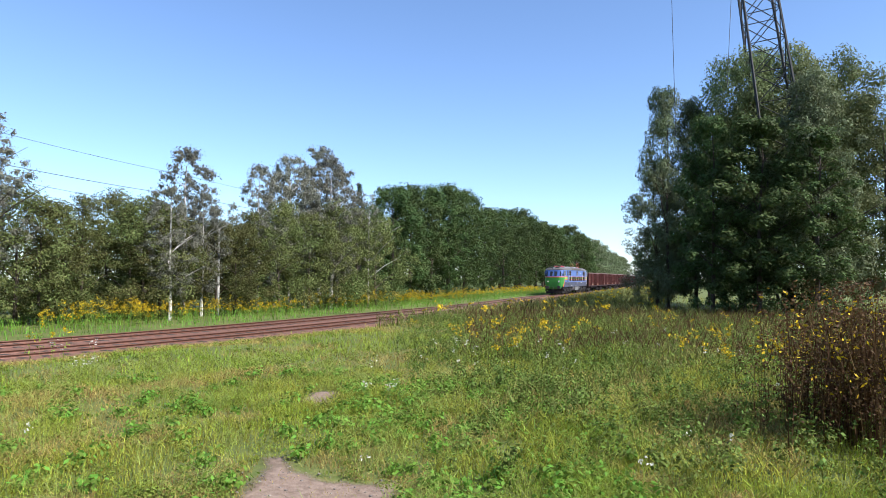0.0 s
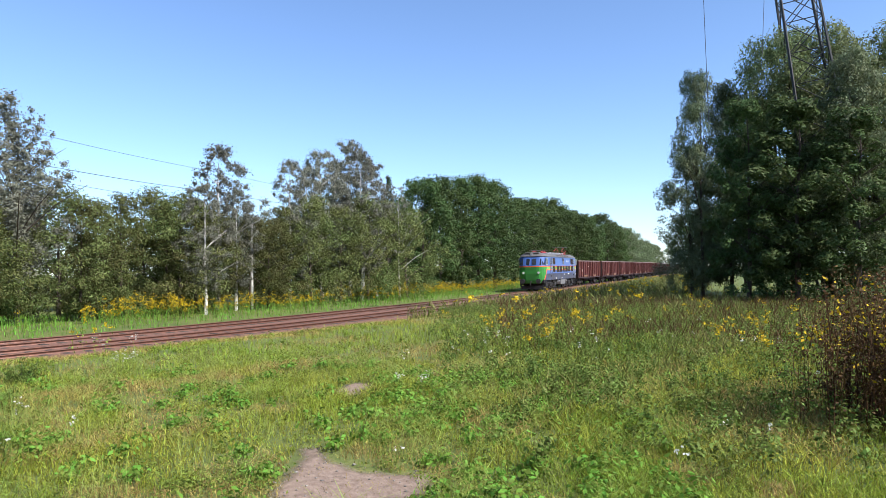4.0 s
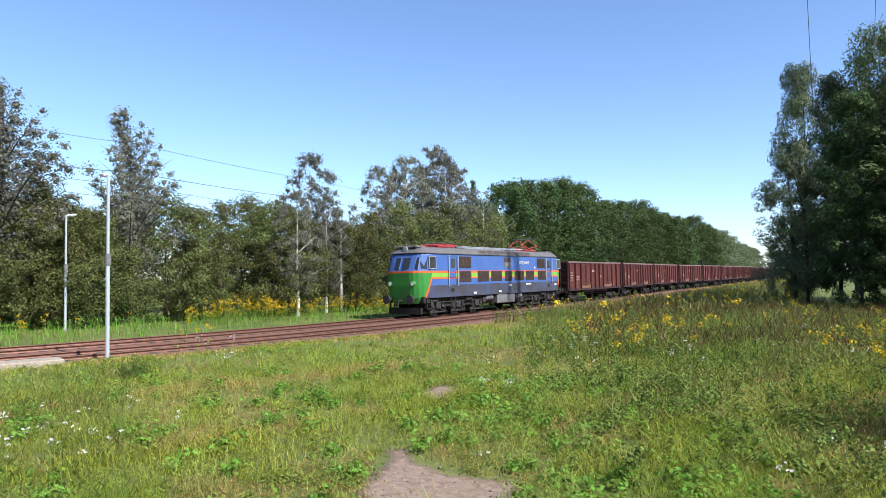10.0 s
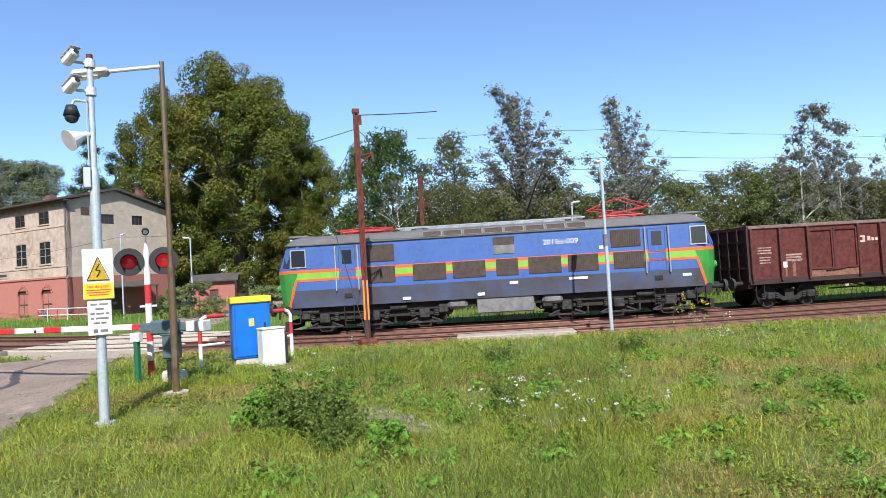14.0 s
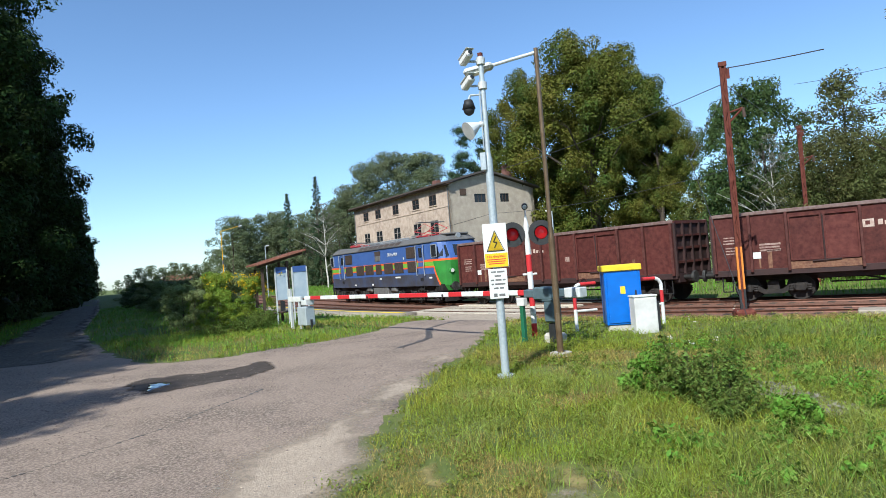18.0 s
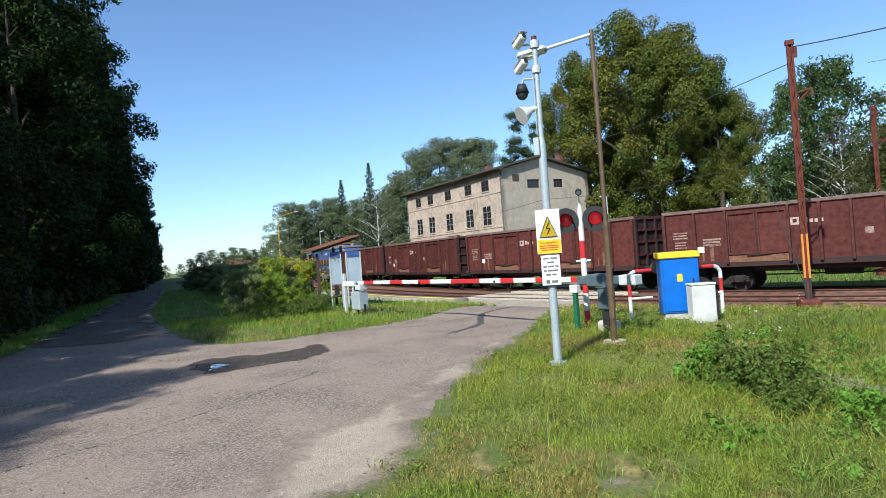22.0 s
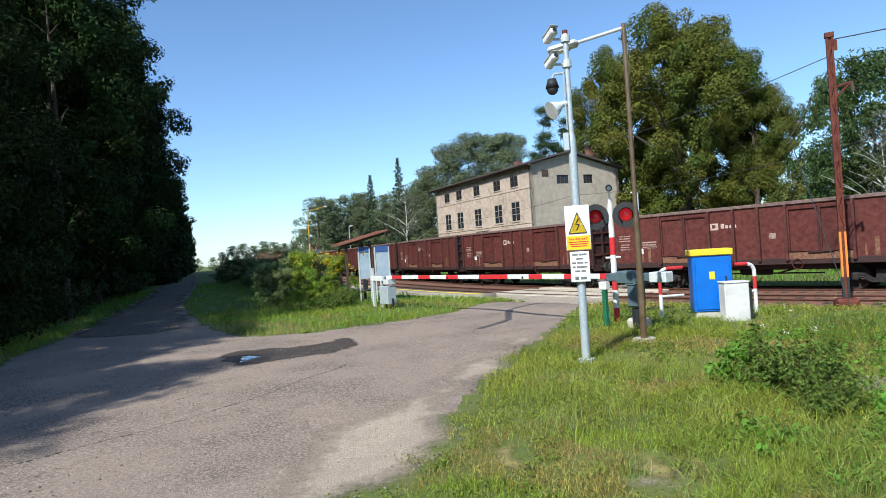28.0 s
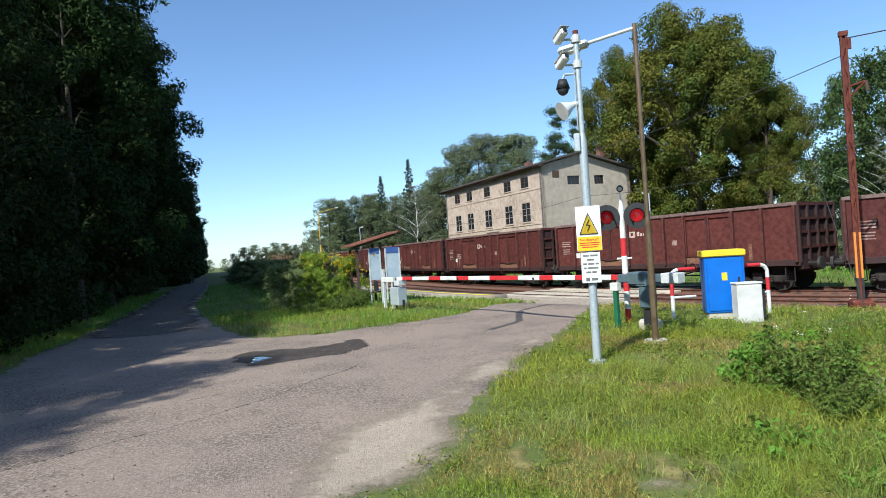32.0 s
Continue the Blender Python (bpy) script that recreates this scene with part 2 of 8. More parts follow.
M["pylon_steel"] = material("pylon_steel", (0.030, 0.030, 0.030), (0.05, 0.048, 0.045), rough=0.6, metal=0.2, scale=3)
M["wire"] = material("wire", (0.05, 0.05, 0.055), rough=0.6)
# blue-grey tones stand in for sky reflected in the shelter's clear panels
M["sheet_sky"] = material("sheet_sky", (0.36, 0.44, 0.52), (0.52, 0.58, 0.62), rough=0.15, spec=0.7, scale=1.4)
M["grass_dry"] = leafy("grass_dry", (0.37, 0.315, 0.075), (0.36, 0.245, 0.09), island=0.45, scale=0.6)
M["grass_long"] = leafy("grass_long", (0.24, 0.32, 0.05), (0.36, 0.38, 0.10), through=0.4, island=0.5, scale=0.5)
M["leaf_lush"] = leafy("leaf_lush", (0.13, 0.26, 0.030), (0.20, 0.33, 0.05), through=0.4, island=0.45, scale=1.0)
M["leaf_herb"] = leafy("leaf_herb", (0.105, 0.165, 0.030), (0.185, 0.225, 0.050), through=0.38, island=0.55, scale=1.2)
M["leaf_poplar"] = leafy("leaf_poplar", (0.125, 0.160, 0.075), (0.185, 0.205, 0.11), through=0.3, each=0.2)
M["grass_lush"] = leafy("grass_lush", (0.125, 0.27, 0.030), (0.185, 0.315, 0.045), island=0.4, scale=0.3)

M["dusty_steel"] = material("dusty_steel", (0.050, 0.047, 0.044), (0.012, 0.012, 0.011), rough=0.8, scale=6)
# near-black leaf tones that hold the shade of the forest's face
M["leaf_forest_shade"] = leafy("leaf_forest_shade", (0.0168, 0.0301, 0.0084), (0.028, 0.0434, 0.0119), through=0.05, gloss=0.05, each=0.25)
# distance haze is mixed into these pale leaf tones
M["leaf_far_haze"] = leafy("leaf_far_haze", (0.142, 0.190, 0.092), (0.19, 0.22, 0.112), each=0.25)
M["grass_short"] = leafy("grass_short", (0.215, 0.305, 0.03), (0.345, 0.365, 0.05), through=0.4, island=0.6, scale=0.6)
M["pebble"] = material("pebble", (0.27, 0.24, 0.205), (0.17, 0.15, 0.13), rough=0.85, scale=20, island=0.3)
M["wagon_rib"] = material("wagon_rib", (0.076, 0.021, 0.019), (0.048, 0.0165, 0.015), rough=0.66, scale=1.5, third=(0.11, 0.042, 0.034), third_scale=6, spec=0.2)
M["wagon_rail"] = material("wagon_rail", (0.165, 0.095, 0.082), (0.095, 0.042, 0.036), rough=0.6, scale=1.2, third=(0.20, 0.14, 0.125), third_scale=7)
M["wagon_mark"] = material("wagon_mark", (0.56, 0.46, 0.39), (0.38, 0.25, 0.21), rough=0.7, scale=7)
M["paving"] = material("paving", (0.34, 0.275, 0.21), (0.25, 0.205, 0.155), rough=0.95, scale=1.2, bump=0.5, bump_scale=40, third=(0.40, 0.34, 0.27), third_scale=9)
M["road_chip"] = material("road_chip", (0.33, 0.25, 0.195), (0.17, 0.135, 0.11), rough=0.9, scale=30, island=0.4)
M["leaf_clump"] = leafy("leaf_clump", (0.145, 0.190, 0.072), (0.205, 0.228, 0.10), through=0.4, each=0.25)

# brown earth, darkened further for the shade of the trees above
M["earth_shaded"] = material("earth_shaded", (0.085, 0.066, 0.050), (0.045, 0.036, 0.029), rough=0.95, scale=1.1, bump=1.0, bump_scale=22, third=(0.17, 0.135, 0.105), third_scale=7)
M["slab"] = material("slab", (0.47, 0.40, 0.305), (0.34, 0.285, 0.215), rough=0.9, scale=2.5, bump=0.4, third=(0.54, 0.47, 0.37), third_scale=14, random=0.12)
M["apron"] = material("apron", (0.33, 0.262, 0.20), (0.22, 0.175, 0.135), rough=0.95, scale=1.3, bump=0.6, bump_scale=45, third=(0.43, 0.35, 0.265), third_scale=8)
M["tar"] = material("tar", (0.050, 0.041, 0.034), (0.10, 0.08, 0.066), rough=0.6, scale=6, bump=0.2)

M["stripe_green"] = material("stripe_green", (0.20, 0.44, 0.05), (0.16, 0.36, 0.045), rough=0.45, scale=2)


def fading(m, width):
    """Lets a ground sheet thin out raggedly towards its rim."""
    n, l = m.node_tree.nodes, m.node_tree.links
    o = n["Material Output"]
    rim = n.new("ShaderNodeAttribute")
    rim.attribute_name = "rim"
    tex = n.new("ShaderNodeTexNoise")
    tex.inputs["Scale"].default_value, tex.inputs["Detail"].default_value, tex.inputs["Roughness"].default_value = 5.0, 8.0, 0.7
    l.new(n.new("ShaderNodeTexCoord").outputs["Object"], tex.inputs["Vector"])
    far = n.new("ShaderNodeMapRange")
    far.inputs[2].default_value, far.inputs[3].default_value, far.inputs[4].default_value = width, -0.55, 0.85
    l.new(rim.outputs["Fac"], far.inputs[0])
    add = n.new("ShaderNodeMath")
    l.new(far.outputs[0], add.inputs[0])
    l.new(tex.outputs["Fac"], add.inputs[1])
    cover = n.new("ShaderNodeMapRange")
    cover.inputs[1].default_value, cover.inputs[2].default_value = 0.25, 0.95
    l.new(add.outputs[0], cover.inputs[0])
    mix = n.new("ShaderNodeMixShader")
    l.new(cover.outputs[0], mix.inputs[0])
    l.new(n.new("ShaderNodeBsdfTransparent").outputs[0], mix.inputs[1])
    l.new(o.inputs["Surface"].links[0].from_socket, mix.inputs[2])
    l.new(mix.outputs[0], o.inputs["Surface"])


for thin, reach in (("sand", 0.8), ("trodden", 0.22), ("dirt", 0.3), ("gravel", 0.5), ("wet", 0.25), ("earth_shaded", 1.1)):
    fading(M[thin], reach)

# ---- building tools ----
def part(name, bm, mat, parent=None, label="", smooth=False):
    """Links a bmesh as one mesh object."""
    me = bpy.data.meshes.new(name)
    bm.to_mesh(me)
    bm.free()
    for one in (mat if isinstance(mat, (list, tuple)) else [mat]):
        me.materials.append(one)
    if smooth:
        me.polygons.foreach_set("use_smooth", [True] * len(me.polygons))
    ob = new(name, me)
    if parent:
        ob.parent = parent
    if label:
        ob["label"] = label
    return ob


def share(name, me, parent, m, label=""):
    """One more object on a mesh that exists."""
    ob = new(name, me)
    ob.parent = parent
    ob.matrix_basis = m
    if label:
        ob["label"] = label
    return ob


def raw(name, verts, faces, mat, parent=None, smooth=False):
    """A mesh from numpy arrays: verts (n, 3), faces (m, 3 or 4)."""
    me = bpy.data.meshes.new(name)
    faces = np.asarray(faces, dtype=np.int32)
    k = faces.shape[1]
    me.vertices.add(len(verts))
    me.vertices.foreach_set("co", np.asarray(verts, dtype=np.float32).ravel())
    me.loops.add(faces.size)
    me.loops.foreach_set("vertex_index", faces.ravel())
    me.polygons.add(len(faces))
    me.polygons.foreach_set("loop_start", np.arange(0, faces.size, k, dtype=np.int32))
    me.polygons.foreach_set("loop_total", np.full(len(faces), k, dtype=np.int32))
    if smooth:
        me.polygons.foreach_set("use_smooth", np.ones(len(faces), dtype=bool))
    me.update(calc_edges=True)
    me.validate()
    me.materials.append(mat)
    ob = new(name, me)
    if parent:
        ob.parent = parent
    return ob


def box(bm, x0, x1, y0, y1, z0, z1, bevel=0.0, m=None):
    """Adds a box with bevelled edges."""
    made = bmesh.ops.create_cube(bm, size=1.0)["verts"]
    for v in made:
        v.co = Vector(((x0 + x1) / 2 + v.co.x * (x1 - x0), (y0 + y1) / 2 + v.co.y * (y1 - y0), (z0 + z1) / 2 + v.co.z * (z1 - z0)))
    if bevel:
        edges = list({e for v in made for e in v.link_edges})
        out = bmesh.ops.bevel(bm, geom=edges, offset=bevel, segments=1, affect="EDGES")
        made = list({v for f in out["faces"] for v in f.verts} | {v for v in made if v.is_valid})
    if m is not None:
        bmesh.ops.transform(bm, matrix=m, verts=made)
    return made


def boxes(*list_of, bevel=0.0):
    bm = bmesh.new()
    for b in list_of:
        box(bm, *b, bevel=bevel)
    return bm


def rod(bm, a, b, r, r2=None, n=8):
    """Adds a round bar from a to b."""
    a, b = Vector(a), Vector(b)
    d = b - a
    m = Matrix.Translation((a + b) / 2) @ d.to_track_quat("Z", "Y").to_matrix().to_4x4()
    bmesh.ops.create_cone(bm, cap_ends=True, segments=n, radius1=r, radius2=r if r2 is None else r2, depth=d.length, matrix=m)


def rods(*list_of, r=0.02, n=8):
    bm = bmesh.new()
    for a, b in list_of:
        rod(bm, a, b, r, n=n)
    return bm


def prism(outline, y0, y1):
    """A bmesh: an outline in x and z drawn out from y0 to y1."""
    bm = bmesh.new()
    a = [bm.verts.new((x, y0, z)) for x, z in outline]
    b = [bm.verts.new((x, y1, z)) for x, z in outline]
    n = len(a)
    bm.faces.new(a)
    bm.faces.new(b[::-1])
    for i in range(n):
        bm.faces.new((a[i], b[i], b[(i + 1) % n], a[(i + 1) % n]))
    bmesh.ops.recalc_face_normals(bm, faces=bm.faces)
    return bm


def thing(name, m, label, category, group="", kind=""):
    ob = new(name)
    ob.empty_display_size = 0.2
    ob.matrix_basis = m
    return tagged(ob, label, category, group, kind)


# ---- the plan: the railway's line and the lie of the land ----
RAIL_Z = -0.42
BED_Z = -0.61   # the land beside the tracks
NEAR = -3.75    # the second track, on the camera's side of the train's
LINE = [(-466.2, -124.32), (-366.3, -96.57), (-277.5, -72.15), (-188.7, -47.18), (-122.1, -26.64), (-88.8, -14.99), (-60.61, -4.33), (-48.84, 0.33), (-39.52, 4.33), (-29.75, 10.21), (-22.79, 15.86), (-15.81, 24.93), (-10.36, 33.67), (-5.96, 42.75), (-1.67, 51.67), (2.42, 59.98), (5.34, 67.79), (8.58, 76.52), (12.25, 87.14), (16.01, 95.67), (20.51, 105.52), (28.79, 124.72), (43.48, 162.28), (66.96, 230.47), (98.84, 325.32), (142.74, 458.29), (192.45, 610.38)]


def smooth_line(points, step=1.0, passes=60):
    p = np.array(points, float)
    d = np.concatenate([[0], np.cumsum(np.hypot(*np.diff(p, axis=0).T))])
    s = np.arange(0, d[-1], step)
    q = np.stack([np.interp(s, d, p[:, k]) for k in (0, 1)], 1)
    for _ in range(passes):
        q[1:-1] = (q[:-2] + 2 * q[1:-1] + q[2:]) / 4
    d = np.concatenate([[0], np.cumsum(np.hypot(*np.diff(q, axis=0).T))])
    s = np.arange(0, d[-1], step)
    return np.stack([np.interp(s, d, q[:, k]) for k in (0, 1)], 1)


TRACK = smooth_line(LINE)
TDIR = np.gradient(TRACK, axis=0)
TDIR /= np.linalg.norm(TDIR, axis=1)[:, None]
TSIDE = np.stack([-TDIR[:, 1], TDIR[:, 0]], 1)  # away from the camera's side


def on_track(s, off=0.0):
    """Place on the line s metres along it, off metres to the far side."""
    i = np.arange(len(TRACK))
    x, y = (np.interp(s, i, TRACK[:, k]) + off * np.interp(s, i, TSIDE[:, k]) for k in (0, 1))
    return float(x), float(y)


def beyond(x, y):
    """How far beyond the line's middle (x, y) lies; less than 0 on the camera's side. Takes arrays."""
    x, y = np.atleast_1d(x).astype(float), np.atleast_1d(y).astype(float)
    out = np.empty(len(x))
    for a in range(0, len(x), 4000):
        dx, dy = x[a:a + 4000, None] - TRACK[None, ::2, 0], y[a:a + 4000, None] - TRACK[None, ::2, 1]
        k = np.argmin(dx * dx + dy * dy, axis=1)
        i = np.arange(len(k))
        out[a:a + 4000] = dx[i, k] * TSIDE[::2][k, 0] + dy[i, k] * TSIDE[::2][k, 1]
    return out


def land(x, y):
    """Height of the ground. Takes arrays."""
    b = beyond(x, y)
    near = np.clip((-b - 5.8) / 6.0, 0, 1)
    near = near * near * (3 - 2 * near)
    z = BED_Z - BED_Z * near
    far = np.clip((b - 4.0) / 6.0, 0, 1)
    z = z + 0.12 * far
    xx, yy = np.atleast_1d(x), np.atleast_1d(y)
    z = z + 0.05 * np.sin(xx * 0.9 + 1.3) * np.sin(yy * 0.8) * near * np.clip((np.hypot(xx, yy) - 2) / 4, 0, 1)
    return z


def ground_at(x, y):
    return float(land(x, y)[0])

# ---- ground, road, railway ----
def axis(lo, hi, step, far):
    a = list(np.arange(lo, hi + 0.01, step))
    d = step
    while a[-1] < far:
        d *= 1.35
        a.append(a[-1] + d)
    d = step
    while a[0] > -far:
        d *= 1.35
        a.insert(0, a[0] - d)
    return np.array(a)


def build_ground():
    xs, ys = axis(-85, 50, 0.8, 3500), axis(-40, 130, 0.8, 3500)
    gx, gy = np.meshgrid(xs, ys, indexing="ij")
    z = land(gx.ravel(), gy.ravel())
    n, m = len(xs), len(ys)
    i = np.arange(n * m).reshape(n, m)
    f = np.stack([i[:-1, :-1], i[1:, :-1], i[1:, 1:], i[:-1, 1:]], -1).reshape(-1, 4)
    ob = raw("ground", np.stack([gx.ravel(), gy.ravel(), z], 1), f, M["soil_grass"], smooth=True)
    tagged(ob, "rough meadow ground with green and yellowed turf", "ground", kind="structure")


def inside(x, y, poly):
    """Which of the points lie in the outline."""
    r = np.zeros(len(x), bool)
    p = np.array(poly, float)
    for (x0, y0), (x1, y1) in zip(p, np.roll(p, -1, axis=0)):
        c = (y0 > y) != (y1 > y)
        with np.errstate(divide="ignore", invalid="ignore"):
            r ^= c & (x < (x1 - x0) * (y - y0) / (y1 - y0) + x0)
    return r


def ragged(poly, rough, seed, step=0.05):
    """The outline cut into short steps and pushed about by noise."""
    out = []
    for (x0, y0), (x1, y1) in zip(poly, poly[1:] + poly[:1]):
        n = max(2, int(math.hypot(x1 - x0, y1 - y0) / step))
        for i in range(n):
            x, y = x0 + (x1 - x0) * i / n, y0 + (y1 - y0) * i / n
            w = noise.noise_vector(Vector((x * 0.9, y * 0.9, seed * 7.3))) + 0.45 * noise.noise_vector(Vector((x * 3.3, y * 3.3, seed * 3.1))) + 0.2 * noise.noise_vector(Vector((x * 11, y * 11, seed * 5.1)))
            out.append((x + w.x * rough * 1.6, y + w.y * rough * 1.6))
    return out


def patch(name, poly, mat, lift, step=0.35, rough=0.25, label="", category="", kind="structure", seed=0, fine=0.06, fade=False):
    """A sheet that lies on the land inside a ragged outline; its rim is drawn to the outline."""
    edge = np.array(ragged(poly, rough, seed, fine))
    xs, ys = np.arange(edge[:, 0].min() - step, edge[:, 0].max() + step, step), np.arange(edge[:, 1].min() - step, edge[:, 1].max() + step, step)
    gx, gy = np.meshgrid(xs, ys, indexing="ij")
    n, m = gx.shape
    v = np.stack([gx.ravel(), gy.ravel()], 1)
    isin = inside(v[:, 0], v[:, 1], edge)
    i = np.arange(n * m).reshape(n, m)
    f = np.stack([i[:-1, :-1], i[1:, :-1], i[1:, 1:], i[:-1, 1:]], -1).reshape(-1, 4)
    f = f[isin[f].any(1)]
    used, inv = np.unique(f, return_inverse=True)
    v, isin = v[used], isin[used]
    for k in np.where(~isin)[0]:
        v[k] = edge[np.argmin(((edge - v[k]) ** 2).sum(1))]
    z = land(v[:, 0], v[:, 1]) + np.where(isin, lift, lift - 0.004 if fade else -0.03)
    ob = raw(name, np.column_stack([v, z]), inv.reshape(-1, 4), mat, smooth=True)
    if fade:
        rim = np.array([0.0 if not k else float(np.sqrt(((edge - p) ** 2).sum(1).min())) for p, k in zip(v, isin)], dtype=np.float32)
        ob.data.attributes.new("rim", "FLOAT", "POINT").data.foreach_set("value", rim)
    tagged(ob, label, category, kind=kind)
    return ob


# the road over the crossing, with its widened mouth, and the forest track that leaves it
ROAD = [(6.7, -10), (6.7, -3.6), (-0.5, -2.5), (-3.5, -1.7), (-5.49, -0.85), (-6.3, -0.35), (-7.5, -0.1), (-8.9, 0.35), (-11.1, 0.75), (-13.0, 1.8), (-16.8, 3.0), (-22, 4.9), (-28.3, 7.2), (-30.6, 5.0), (-24.5, 1.8), (-20.8, 0.3), (-18.2, -1.7), (-16.9, -3.6), (-17.5, -5.4),
        (-18.5, -6.5), (-20.4, -7.7), (-25.6, -10.4), (-33.4, -13.9), (-66, -26.0), (-155, -61), (-155, -64.5), (-66, -29.8), (-40.5, -19.8), (-26.9, -14.5), (-19.1, -11.9), (-14.5, -10.4), (-11, -9.7), (-4.4, -9.5)]
SAND = [(-6.4, -1.85), (-7.18, -1.81), (-7.79, -1.45), (-8.35, -1.04), (-10.87, -0.23), (-12.19, 0.48), (-13.36, 1.13), (-14.31, 1.97), (-16.5, 2.9), (-13.11, 2.05), (-11.47, 1.2), (-9.94, 0.75), (-8.03, 0.25), (-6.8, 0.1), (-5.9, -0.2), (-5.2, -0.6), (-4.6, -1.1), (-4.7, -1.7), (-5.4, -1.75)]
PUDDLE = [(-13.28, -5.04), (-12.3, -4.3), (-12.28, -3.65), (-13.17, -2.46), (-14.61, -2.03), (-15.3, -2.2), (-15.19, -2.9), (-14.41, -3.81), (-14.17, -4.66)]
WATER = [(-13.04, -4.5), (-12.45, -4.0), (-12.85, -3.8), (-13.37, -4.02), (-13.44, -4.47)]
DIRT = [(-1.86, 5.62), (-2.06, 6.52), (-2.09, 7.13), (-1.68, 7.29), (-1.49, 6.81), (-1.18, 6.56), (-0.78, 6.34), (-0.44, 6.47), (-0.31, 6.14), (-0.32, 5.69), (-0.51, 4.76), (-1.41, 4.71)]
STONES = [(-8.5, 5.0), (-8.1, 5.45), (-6.6, 5.35), (-5.9, 4.8), (-6.8, 4.5), (-7.8, 4.6)]
WORN = [(-5.25, 1.2), (-5.7, 1.85), (-5.3, 2.25), (-4.7, 1.8), (-4.6, 1.2)]
SPOTS = [[(-5.32, 1.82), (-5.03, 1.64), (-4.94, 1.43), (-5.08, 1.3), (-5.41, 1.31), (-5.75, 1.49), (-5.87, 1.73), (-5.67, 1.87)], [(-5.29, 2.24), (-5.15, 2.12), (-5.11, 1.97), (-5.19, 1.86), (-5.36, 1.86), (-5.51, 1.98), (-5.55, 2.15), (-5.46, 2.26)], [(-5.89, 0.7), (-5.5, 0.59), (-5.37, 0.45), (-5.54, 0.34), (-5.96, 0.32), (-6.43, 0.41), (-6.61, 0.58), (-6.37, 0.7)], [(0.96, 7.41), (0.86, 7.12), (0.7, 7.0), (0.56, 7.11), (0.52, 7.39), (0.61, 7.7), (0.79, 7.85), (0.94, 7.72)], [(-1.64, 10.64), (-1.66, 10.12), (-1.84, 9.9), (-2.1, 10.08), (-2.3, 10.58), (-2.32, 11.16), (-2.12, 11.43), (-1.83, 11.2)]]
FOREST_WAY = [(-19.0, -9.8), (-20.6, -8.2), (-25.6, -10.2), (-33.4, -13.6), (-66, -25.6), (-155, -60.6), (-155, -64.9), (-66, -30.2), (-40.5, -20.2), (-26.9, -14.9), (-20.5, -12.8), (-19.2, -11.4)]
FAR_ROAD = [(-29.6, 10.6), (-34.5, 10.0), (-52, 22), (-80, 44), (-84, 40), (-58, 18), (-37.5, 6.9), (-33, 8.5)]


def build_roads():
    patch("road", ROAD, M["asphalt"], 0.016, label="worn grey asphalt road with a widened mouth before the crossing", category="road", rough=0.12, step=0.3)
    patch("far_road", FAR_ROAD, M["asphalt"], 0.016, label="road going on beyond the level crossing", category="road", rough=0.15, step=0.6, fine=0.2)
    patch("sandy_verge", SAND, M["sand"], 0.022, label="pale sandy verge along the road's edge", category="verge", seed=2, step=0.1, rough=0.3, fade=True)
    patch("wet_asphalt", PUDDLE, M["wet"], 0.021, label="damp dark asphalt round a puddle", category="puddle", seed=3, step=0.1, rough=0.25, fade=True)
    patch("puddle", WATER, M["water"], 0.025, label="small shallow puddle on the asphalt", category="puddle", seed=4, step=0.08, rough=0.22)
    patch("bare_earth", DIRT, M["dirt"], 0.016, label="bare trodden patch of brown earth in the turf", category="earth", seed=5, step=0.06, rough=0.15, fade=True)
    patch("stony_patch", STONES, M["gravel"], 0.016, label="stony bare patch among the weeds", category="earth", seed=6, step=0.08, rough=0.2, fade=True)
    patch("worn_turf", WORN, M["sand"], 0.014, label="worn sandy spot in the roadside turf", category="earth", seed=7, step=0.08, rough=0.2, fade=True)
    for k, spot in enumerate(SPOTS):
        patch("bare_spot", spot, M["trodden" if k < 3 else "dirt"], 0.015, label="bare trampled spot in the turf", category="earth", seed=11 + k, step=0.07, rough=0.16, fade=True)
    # sheet over the road that also carries the forest's shade in its colour
    patch("forest_track", FOREST_WAY, M["earth_shaded"], 0.021, label="earthen forest track under tall trees, their shade put into its colour", category="track", rough=0.35, step=0.4, fine=0.15, seed=9, fade=True)
    # cracks and tar seams in the asphalt
    for pts, w in (([(-5.5, -5.4), (-7.0, -4.3), (-9.3, -2.75), (-10.7, -2.15), (-11.5, -1.9)], 0.045), ([(-15.5, 0.6), (-17.5, 1.5), (-19.5, 1.7), (-21, 2.9)], 0.12), ([(-17.4, -0.6), (-18.5, 0.7), (-19.3, 2.1), (-19.6, 3.4)], 0.035), ([(-8.5, -5.5), (-9.6, -4.0), (-10.2, -3.2)], 0.02)):
        edge = [(x, y - w) for x, y in pts] + [(x, y + w) for x, y in reversed(pts)]
        patch("tar_seam", edge, M["tar"], 0.020, label="dark crack sealed with tar in the asphalt", category="crack", seed=len(pts), step=0.05, rough=0.04)


